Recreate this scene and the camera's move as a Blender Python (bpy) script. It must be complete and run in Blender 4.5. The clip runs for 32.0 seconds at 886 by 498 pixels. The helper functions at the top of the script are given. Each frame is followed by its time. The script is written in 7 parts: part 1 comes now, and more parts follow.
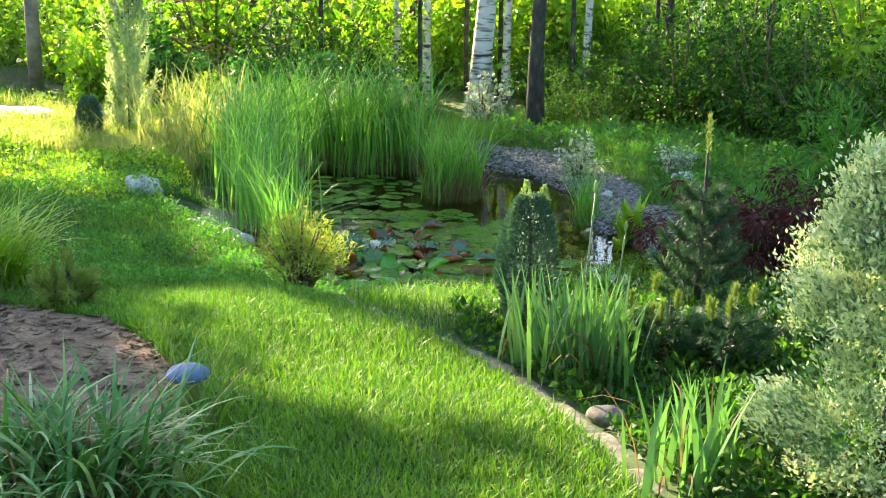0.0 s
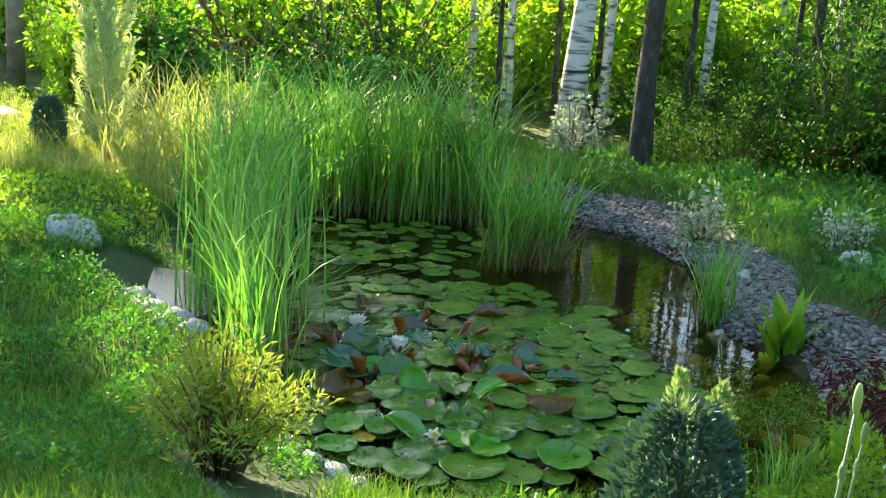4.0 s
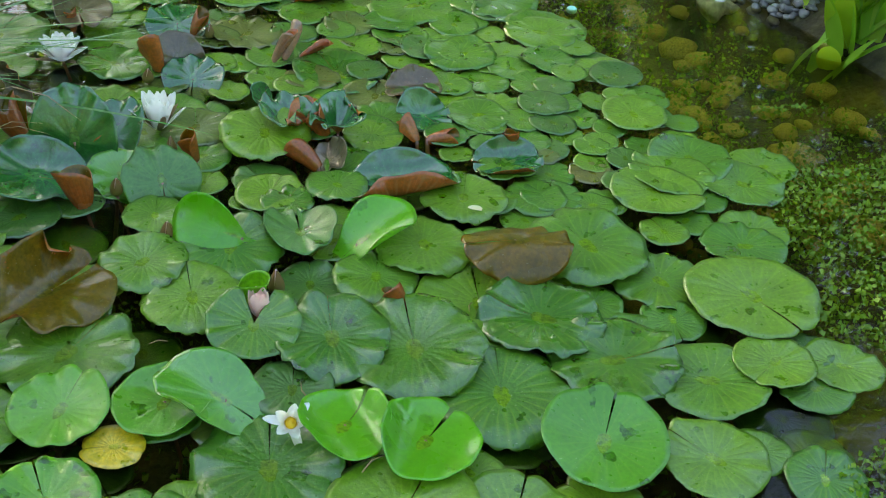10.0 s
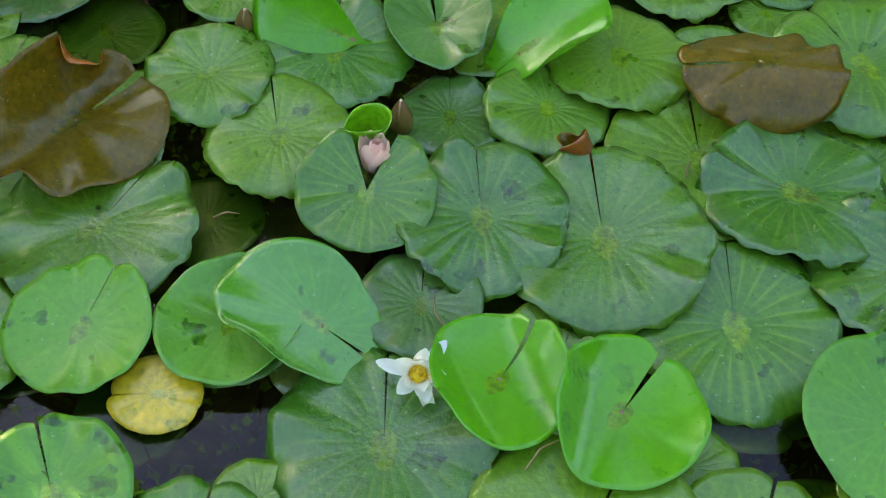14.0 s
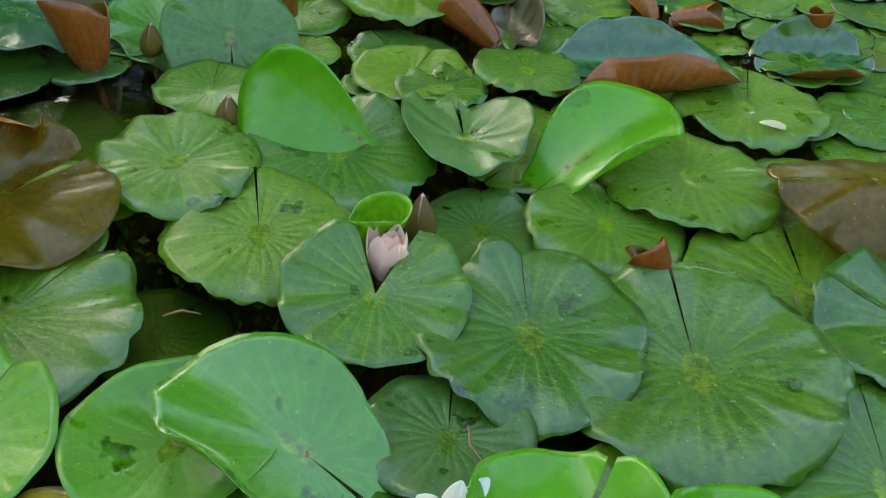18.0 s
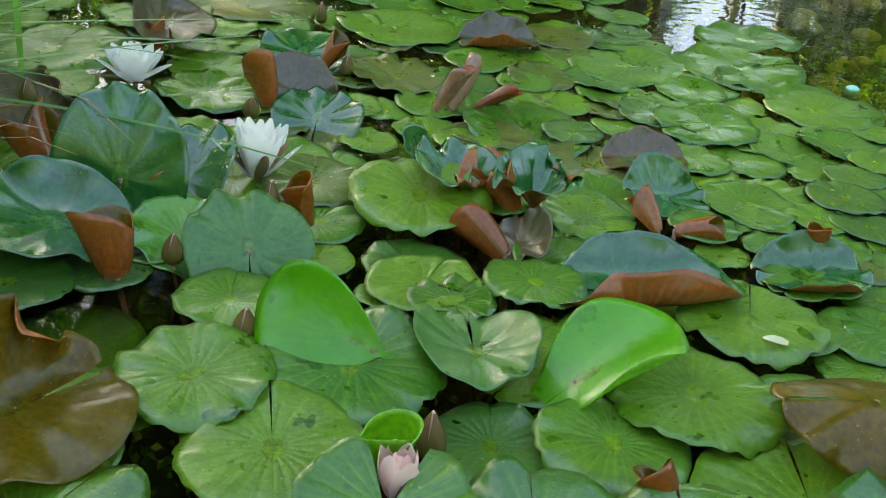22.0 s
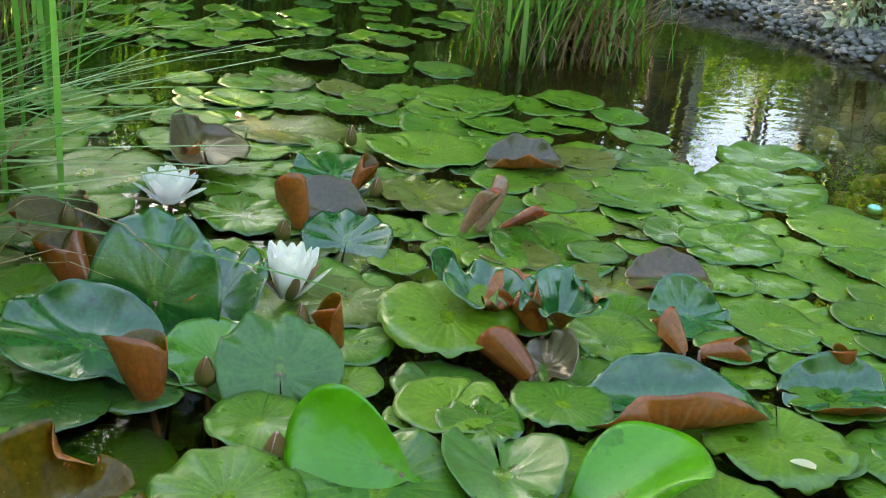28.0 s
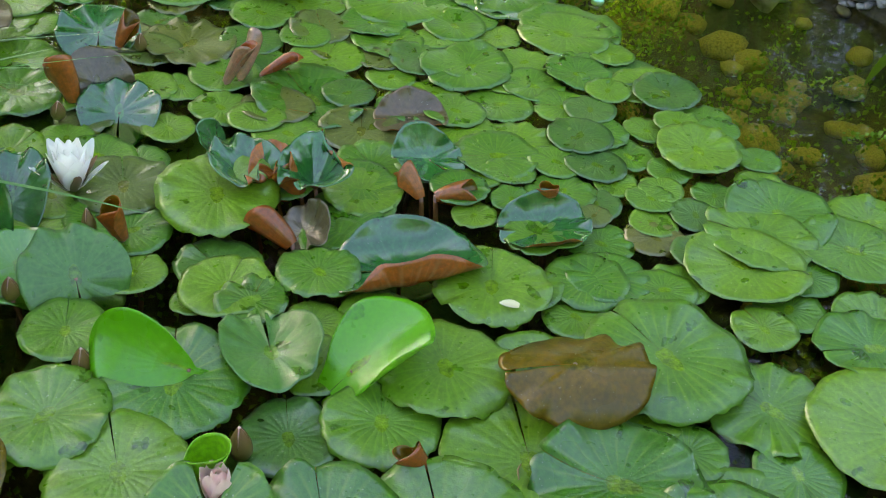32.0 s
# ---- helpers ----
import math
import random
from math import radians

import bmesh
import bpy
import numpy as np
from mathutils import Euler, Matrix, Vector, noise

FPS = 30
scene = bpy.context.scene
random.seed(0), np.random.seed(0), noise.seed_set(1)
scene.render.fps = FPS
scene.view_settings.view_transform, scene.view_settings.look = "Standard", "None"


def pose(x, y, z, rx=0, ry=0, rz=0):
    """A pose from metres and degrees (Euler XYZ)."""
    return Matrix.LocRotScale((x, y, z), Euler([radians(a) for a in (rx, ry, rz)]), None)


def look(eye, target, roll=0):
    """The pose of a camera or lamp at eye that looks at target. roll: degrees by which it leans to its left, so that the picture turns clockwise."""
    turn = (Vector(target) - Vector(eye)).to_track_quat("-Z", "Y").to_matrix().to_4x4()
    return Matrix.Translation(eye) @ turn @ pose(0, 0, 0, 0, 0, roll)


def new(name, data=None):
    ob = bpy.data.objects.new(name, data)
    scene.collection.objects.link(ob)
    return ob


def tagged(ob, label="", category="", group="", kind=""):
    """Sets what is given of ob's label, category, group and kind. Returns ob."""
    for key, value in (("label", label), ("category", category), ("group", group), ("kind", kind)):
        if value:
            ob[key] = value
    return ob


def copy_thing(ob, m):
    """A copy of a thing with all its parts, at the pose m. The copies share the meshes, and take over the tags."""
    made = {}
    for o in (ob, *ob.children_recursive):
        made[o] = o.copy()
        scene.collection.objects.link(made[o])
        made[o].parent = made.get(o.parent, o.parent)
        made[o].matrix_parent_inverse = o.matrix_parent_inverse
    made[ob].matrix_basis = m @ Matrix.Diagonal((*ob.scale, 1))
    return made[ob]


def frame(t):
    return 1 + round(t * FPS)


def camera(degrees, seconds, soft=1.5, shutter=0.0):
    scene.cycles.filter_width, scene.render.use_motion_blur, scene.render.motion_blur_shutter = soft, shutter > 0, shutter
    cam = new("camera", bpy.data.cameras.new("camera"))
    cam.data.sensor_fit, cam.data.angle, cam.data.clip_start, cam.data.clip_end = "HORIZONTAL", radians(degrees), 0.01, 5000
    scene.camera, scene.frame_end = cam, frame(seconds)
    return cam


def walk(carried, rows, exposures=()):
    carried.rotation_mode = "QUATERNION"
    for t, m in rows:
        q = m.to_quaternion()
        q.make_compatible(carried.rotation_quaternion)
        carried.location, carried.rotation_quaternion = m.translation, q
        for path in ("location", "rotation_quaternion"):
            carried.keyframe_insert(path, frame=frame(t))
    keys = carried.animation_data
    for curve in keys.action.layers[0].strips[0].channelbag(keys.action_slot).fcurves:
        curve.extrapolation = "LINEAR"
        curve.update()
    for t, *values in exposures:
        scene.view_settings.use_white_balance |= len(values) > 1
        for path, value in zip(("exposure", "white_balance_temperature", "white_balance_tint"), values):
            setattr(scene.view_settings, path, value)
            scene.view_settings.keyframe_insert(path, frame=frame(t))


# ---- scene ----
cam = camera(41.6, 32.0, 1.1)
PATH = [
    (0, (0.02, -0.026, 2.375), (0.031, 1.908, 1.868), 1.2),
    (0.5, (0.077, 0.334, 2.34), (0.081, 2.269, 1.833), 1.2),
    (1, (0.065, 0.724, 2.289), (0.072, 2.66, 1.784), 1.7),
    (1.5, (0.146, 1.157, 2.233), (0.137, 3.097, 1.747), 1.7),
    (2, (0.116, 1.521, 2.189), (0.081, 3.461, 1.706), 2.1),
    (2.5, (0.143, 1.957, 2.147), (0.099, 3.897, 1.661), 3.0),
    (3, (0.157, 2.359, 2.12), (0.06, 4.296, 1.632), 3.2),
    (3.5, (0.127, 2.745, 2.085), (0.032, 4.683, 1.598), 4.0),
    (5.5, (0.036, 4.169, 1.952), (-0.226, 6.082, 1.428), 2.5),
    (6, (-0.062, 4.531, 1.925), (-0.308, 6.423, 1.324), 2.9),
    (6.5, (-0.129, 4.835, 1.87), (-0.377, 6.699, 1.19), 1.4),
    (7, (-0.199, 5.096, 1.821), (-0.402, 6.857, 0.896), 1.4),
    (7.5, (-0.295, 5.297, 1.816), (-0.371, 7.008, 0.783), 2.1),
    (8, (-0.316, 5.522, 1.805), (-0.28, 7.201, 0.719), 3.8),
    (8.5, (-0.347, 5.775, 1.779), (-0.17, 7.437, 0.68), 5.5),
    (9, (-0.398, 6.015, 1.729), (-0.096, 7.644, 0.608), 5.8),
    (9.5, (-0.345, 6.156, 1.595), (-0.038, 7.772, 0.457), 5.3),
    (10, (-0.23, 6.255, 1.497), (0.085, 7.861, 0.348), 5.1),
    (10.5, (-0.225, 6.429, 1.453), (0.086, 8.039, 0.309), 5.2),
    (11, (-0.228, 6.576, 1.43), (0.079, 8.188, 0.288), 5.4),
    (11.5, (-0.183, 6.746, 1.381), (-0.056, 8.381, 0.236), 2.7),
    (12, (-0.15, 6.839, 1.361), (-0.09, 8.46, 0.191), 2.3),
    (12.5, (-0.164, 6.88, 1.344), (-0.11, 8.453, 0.109), 2.6),
    (13, (-0.232, 6.956, 1.304), (-0.148, 8.455, -0.017), 3.4),
    (13.5, (-0.263, 7.014, 1.271), (-0.134, 8.417, -0.149), 4.2),
    (14, (-0.222, 7.051, 1.207), (-0.114, 8.275, -0.371), 3.8),
    (14.5, (-0.226, 7.093, 1.05), (-0.116, 8.241, -0.585), 4.7),
    (16.5, (-0.251, 7.153, 0.694), (-0.102, 8.53, -0.748), 6.2),
    (17, (-0.263, 7.162, 0.732), (-0.1, 8.641, -0.605), 6.8),
    (17.5, (-0.262, 7.161, 0.74), (-0.106, 8.732, -0.489), 6.5),
    (18, (-0.265, 7.163, 0.747), (-0.108, 8.776, -0.425), 6.6),
    (18.5, (-0.263, 7.167, 0.75), (-0.109, 8.8, -0.394), 6.6),
    (19, (-0.264, 7.164, 0.752), (-0.109, 8.815, -0.365), 6.7),
    (19.5, (-0.264, 7.167, 0.756), (-0.11, 8.829, -0.346), 6.8),
    (20, (-0.263, 7.166, 0.758), (-0.109, 8.84, -0.325), 6.9),
    (20.5, (-0.267, 7.165, 0.767), (-0.114, 8.853, -0.294), 7.0),
    (21, (-0.269, 7.164, 0.771), (-0.125, 8.869, -0.265), 6.8),
    (21.5, (-0.273, 7.161, 0.788), (-0.14, 8.9, -0.191), 6.7),
    (22, (-0.278, 7.159, 0.804), (-0.15, 8.93, -0.117), 6.7),
    (22.5, (-0.28, 7.156, 0.814), (-0.159, 8.952, -0.056), 6.6),
    (23, (-0.281, 7.153, 0.817), (-0.164, 8.959, -0.036), 6.6),
    (23.5, (-0.28, 7.153, 0.816), (-0.172, 8.964, -0.026), 6.5),
    (24, (-0.283, 7.151, 0.817), (-0.18, 8.966, -0.016), 6.4),
    (24.5, (-0.284, 7.147, 0.821), (-0.188, 8.968, 0.0), 6.3),
    (25, (-0.285, 7.146, 0.823), (-0.195, 8.973, 0.015), 6.3),
    (25.5, (-0.285, 7.145, 0.824), (-0.2, 8.977, 0.026), 6.2),
    (27.5, (-0.282, 7.14, 0.832), (-0.214, 8.988, 0.069), 5.9),
    (28, (-0.283, 7.139, 0.833), (-0.216, 8.99, 0.078), 5.8),
    (28.5, (-0.283, 7.137, 0.833), (-0.218, 8.989, 0.081), 5.7),
    (29, (-0.284, 7.143, 0.817), (-0.217, 8.994, 0.061), 5.8),
    (29.5, (-0.285, 7.156, 0.833), (-0.21, 8.979, 0.013), 5.9),
    (30, (-0.286, 7.151, 1.005), (-0.2, 8.942, 0.118), 5.9),
    (30.5, (-0.289, 7.097, 1.192), (-0.175, 8.816, 0.175), 5.7),
    (30.6, (-0.259, 7.11, 1.21), (-0.148, 8.806, 0.155), 5.4),
    (31, (-0.222, 7.129, 1.248), (0.044, 8.712, 0.055), 5.2),
    (31.5, (-0.214, 7.072, 1.28), (0.16, 8.61, 0.058), 5.8),
    (32, (-0.218, 7.028, 1.296), (0.17, 8.565, 0.076), 5.9),
]
EXPOSURES = [(0.0, 2.34, 6600, 15), (1.0, 2.14, 6600, 14), (3.0, 2.02, 6500, 14), (6.0, 2.46, 6800, 15), (7.0, 2.56, 7000, 14), (8.0, 2.68, 7200, 14), (9.0, 2.92, 7300, 14), (19.0, 2.78, 7700, 14), (28.0, 3.06, 7700, 16), (32.0, 3.04, 7600, 21)]
walk(cam, [(t, look(eye, target, roll)) for t, eye, target, roll in PATH], EXPOSURES)

# ---- sky and sun ----
SUN_EL, SUN_AZ = 27.0, 36.0  # degrees above the horizon; degrees to the left of +y
sun_way = Vector((-math.sin(radians(SUN_AZ)) * math.cos(radians(SUN_EL)), math.cos(radians(SUN_AZ)) * math.cos(radians(SUN_EL)), math.sin(radians(SUN_EL))))
world = bpy.data.worlds.new("sky")
scene.world = world
world.use_nodes = True
wn = world.node_tree.nodes
sky = wn.new("ShaderNodeTexSky")
sky.sky_type, sky.sun_disc = "NISHITA", False
sky.sun_elevation, sky.sun_rotation = radians(SUN_EL), radians(-SUN_AZ)
world.node_tree.links.new(sky.outputs[0], wn["Background"].inputs[0])
wn["Background"].inputs[1].default_value = 0.15
sun = new("sun", bpy.data.lights.new("sun", "SUN"))
sun.data.energy, sun.data.angle, sun.data.color = 5.0, radians(0.53), (1.0, 0.83, 0.55)
sun.matrix_world = look(sun_way * 60, (0, 0, 0))

# ---- materials ----


def material(name):
    m = bpy.data.materials.new(name)
    m.use_nodes = True
    nt = m.node_tree
    b = nt.nodes["Principled BSDF"]
    return m, nt, b


def node(nt, kind, **ins):
    n = nt.nodes.new(kind)
    for k, v in ins.items():
        n.inputs[k.replace("_", " ")].default_value = v
    return n


def ramp(nt, fac, stops):
    r = nt.nodes.new("ShaderNodeValToRGB")
    el = r.color_ramp.elements
    while len(el) < len(stops):
        el.new(0.5)
    for e, (p, c) in zip(el, stops):
        e.position, e.color = p, (*c, 1.0)
    nt.links.new(fac, r.inputs[0])
    return r.outputs[0]


def mix(nt, fac, a, b, blend="MIX"):
    m = nt.nodes.new("ShaderNodeMix")
    m.data_type, m.blend_type = "RGBA", blend
    for s, v in ((m.inputs[0], fac), (m.inputs[6], a), (m.inputs[7], b)):
        if isinstance(v, bpy.types.NodeSocket):
            nt.links.new(v, s)
        elif isinstance(v, (int, float)):
            s.default_value = v
        else:
            s.default_value = (*v, 1.0)
    return m.outputs[2]


def calc(nt, op, a, b=0.0, clamp=False):
    m = nt.nodes.new("ShaderNodeMath")
    m.operation, m.use_clamp = op, clamp
    for s, v in zip(m.inputs, (a, b)):
        if isinstance(v, bpy.types.NodeSocket):
            nt.links.new(v, s)
        else:
            s.default_value = v
    return m.outputs[0]


def noise_of(nt, scale, detail=4.0, coords="Object", rough=0.55):
    tc = nt.nodes.new("ShaderNodeTexCoord")
    n = node(nt, "ShaderNodeTexNoise", Scale=scale, Detail=detail, Roughness=rough)
    nt.links.new(tc.outputs[coords], n.inputs["Vector"])
    return n.outputs["Fac"]


def bump(nt, b, height, strength, distance):
    n = node(nt, "ShaderNodeBump", Strength=strength, Distance=distance)
    nt.links.new(height, n.inputs["Height"])
    nt.links.new(n.outputs[0], b.inputs["Normal"])
    return n


def foliage(name, colours, rough=0.5, through_light=0.4, glow=(1.25, 1.35, 0.55), spec=0.4, patch=3.0):
    """Leaf material: colour differs leaf by leaf and over wide patches; light shines through."""
    m, nt, b = material(name)
    geo = nt.nodes.new("ShaderNodeNewGeometry")
    n = len(colours)
    info = nt.nodes.new("ShaderNodeObjectInfo")
    lot = calc(nt, "FRACT", calc(nt, "ADD", geo.outputs["Random Per Island"], info.outputs["Random"]))
    col = ramp(nt, lot, [(i / max(1, n - 1), c) for i, c in enumerate(colours)])
    tone = ramp(nt, noise_of(nt, patch, 2.0), [(0.3, (0.72, 0.76, 0.7)), (0.7, (1.2, 1.15, 1.1))])
    col = mix(nt, 1.0, col, tone, "MULTIPLY")
    nt.links.new(col, b.inputs["Base Color"])
    b.inputs["Roughness"].default_value = rough
    b.inputs["Specular IOR Level"].default_value = spec
    if through_light:
        tr = nt.nodes.new("ShaderNodeBsdfTranslucent")
        nt.links.new(mix(nt, 1.0, col, glow, "MULTIPLY"), tr.inputs[0])
        ms = nt.nodes.new("ShaderNodeMixShader")
        ms.inputs[0].default_value = through_light
        nt.links.new(b.outputs[0], ms.inputs[1])
        nt.links.new(tr.outputs[0], ms.inputs[2])
        nt.links.new(ms.outputs[0], nt.nodes["Material Output"].inputs[0])
    return m


def pad_skin(name, colour, colour2, heart, vein=0.2, rough=0.36, through_light=0.12, spot=0.28, glow=(1.2, 1.5, 0.5), coat=0.4, wet=1.0, kite_mark=0.85, crumple=0.55, mottle=1.0, spec=None):
    """Waxy lily leaf: faint veins and pleats run out from the heart; puddles, blotches and specks lie on it. UV is the leaf laid flat, one unit from heart to rim."""
    m, nt, b = material(name)
    uv = nt.nodes.new("ShaderNodeUVMap")
    sep = nt.nodes.new("ShaderNodeSeparateXYZ")
    nt.links.new(uv.outputs[0], sep.inputs[0])
    us, vs = sep.outputs[0], sep.outputs[1]
    rad = calc(nt, "SQRT", calc(nt, "ADD", calc(nt, "MULTIPLY", us, us), calc(nt, "MULTIPLY", vs, vs)))
    side = calc(nt, "MULTIPLY", calc(nt, "ABSOLUTE", calc(nt, "ARCTAN2", us, vs)), 0.5 / math.pi)
    info = nt.nodes.new("ShaderNodeObjectInfo")
    tc = nt.nodes.new("ShaderNodeTexCoord")
    mp = node(nt, "ShaderNodeMapping")
    nt.links.new(tc.outputs["Object"], mp.inputs[0])
    shift = nt.nodes.new("ShaderNodeCombineXYZ")
    nt.links.new(calc(nt, "MULTIPLY", info.outputs["Random"], 37.0), shift.inputs[0])
    nt.links.new(shift.outputs[0], mp.inputs["Location"])

    def grain(scale, detail=2.0, rough_=0.55):
        n = node(nt, "ShaderNodeTexNoise", Scale=scale, Detail=detail, Roughness=rough_)
        nt.links.new(mp.outputs[0], n.inputs["Vector"])
        return n.outputs["Fac"]

    wob = calc(nt, "MULTIPLY", calc(nt, "MULTIPLY", grain(11.0), rad), 2.2)
    ang = calc(nt, "ADD", calc(nt, "MULTIPLY", side, math.pi * 23), wob)
    wide = calc(nt, "ABSOLUTE", calc(nt, "COSINE", ang))
    fork = calc(nt, "ABSOLUTE", calc(nt, "COSINE", calc(nt, "ADD", calc(nt, "MULTIPLY", ang, 2.0), 0.6)))
    far = calc(nt, "MULTIPLY", calc(nt, "SUBTRACT", rad, 0.45), 3.0, True)
    near = calc(nt, "MULTIPLY", calc(nt, "SUBTRACT", rad, 0.12), 3.5, True)
    fade = calc(nt, "MULTIPLY", near, calc(nt, "MULTIPLY", calc(nt, "SUBTRACT", 1.0, rad), 2.5, True))
    lines = calc(nt, "ADD", calc(nt, "MULTIPLY", calc(nt, "POWER", wide, 22.0), fade), calc(nt, "MULTIPLY", calc(nt, "MULTIPLY", calc(nt, "POWER", fork, 18.0), far), calc(nt, "MULTIPLY", fade, 0.6)))
    rib = calc(nt, "MULTIPLY", calc(nt, "SUBTRACT", 1.0, calc(nt, "MULTIPLY", calc(nt, "MULTIPLY", side, rad), 130.0), True), near)
    lines = calc(nt, "MAXIMUM", lines, rib)
    base = mix(nt, info.outputs["Random"], colour, colour2)
    blot = grain(16.0, 6.0, 0.65)
    base = mix(nt, mottle, base, ramp(nt, blot, [(0.28, (0.72, 0.76, 0.7)), (0.5, (1.0, 1.0, 1.0)), (0.72, (1.18, 1.12, 1.05))]), "MULTIPLY")
    base = mix(nt, mottle, base, ramp(nt, grain(120.0, 3.0), [(0.35, (0.8, 0.83, 0.78)), (0.65, (1.18, 1.15, 1.12))]), "MULTIPLY")
    base = mix(nt, calc(nt, "MULTIPLY", lines, vein), base, heart)
    # the wet kite-shaped mark round the stem
    kite = ramp(nt, side, [(0.0, (0.27, 0.27, 0.27)), (0.1, (0.17, 0.17, 0.17)), (0.26, (0.115, 0.115, 0.115)), (0.42, (0.17, 0.17, 0.17))])
    edge = calc(nt, "MULTIPLY", calc(nt, "SUBTRACT", calc(nt, "ADD", kite, calc(nt, "MULTIPLY", calc(nt, "SUBTRACT", grain(60.0, 2.0), 0.5), 0.1)), rad), 45.0, True)
    scum = ramp(nt, grain(75.0, 4.0, 0.7), [(0.38, (0.3, 0.34, 0.2)), (0.62, (0.95, 0.95, 0.6))])
    base = mix(nt, calc(nt, "MULTIPLY", edge, kite_mark), base, mix(nt, 1.0, heart, scum, "MULTIPLY"))
    pn = grain(17.0, 3.0)
    puddle = calc(nt, "MULTIPLY", calc(nt, "SUBTRACT", pn, 0.625), 30.0, True)
    drops = calc(nt, "MULTIPLY", calc(nt, "SUBTRACT", grain(75.0, 1.0), 0.72), 60.0, True)
    puddle = calc(nt, "MULTIPLY", calc(nt, "MAXIMUM", puddle, drops), wet)
    base = mix(nt, puddle, base, mix(nt, 1.0, base, mix(nt, 1.0, scum, (0.75, 0.95, 0.45), "MULTIPLY"), "MULTIPLY"))
    base = mix(nt, calc(nt, "MULTIPLY", calc(nt, "GREATER_THAN", grain(170.0, 1.0), 0.745), spot), base, (0.55, 0.55, 0.42))
    nt.links.new(base, b.inputs["Base Color"])
    dull = ramp(nt, grain(7.0, 3.0), [(0.3, (rough - 0.08,) * 3), (0.7, (rough + 0.1,) * 3)])
    slick = calc(nt, "MAXIMUM", puddle, calc(nt, "MULTIPLY", edge, kite_mark))
    nt.links.new(mix(nt, slick, dull, (0.2, 0.2, 0.2)), b.inputs["Roughness"])
    b.inputs["Specular IOR Level"].default_value = 0.56 + 0.3 * coat if spec is None else spec
    b.inputs["Coat Weight"].default_value = coat
    b.inputs["Coat Roughness"].default_value = 0.15 - 0.07 * coat
    swell = calc(nt, "MULTIPLY", calc(nt, "MULTIPLY", calc(nt, "POWER", wide, 3.0), fade), calc(nt, "MULTIPLY", grain(9.0, 1.0), -0.085))
    height = calc(nt, "ADD", swell, calc(nt, "ADD", calc(nt, "MULTIPLY", blot, 0.22), calc(nt, "MULTIPLY", grain(160.0, 4.0), 0.1)))
    bump(nt, b, height, crumple, 0.009)
    if through_light:
        tr = nt.nodes.new("ShaderNodeBsdfTranslucent")
        nt.links.new(mix(nt, 1.0, base, glow, "MULTIPLY"), tr.inputs[0])
        ms = nt.nodes.new("ShaderNodeMixShader")
        ms.inputs[0].default_value = through_light
        nt.links.new(b.outputs[0], ms.inputs[1])
        nt.links.new(tr.outputs[0], ms.inputs[2])
        nt.links.new(ms.outputs[0], nt.nodes["Material Output"].inputs[0])
    return m


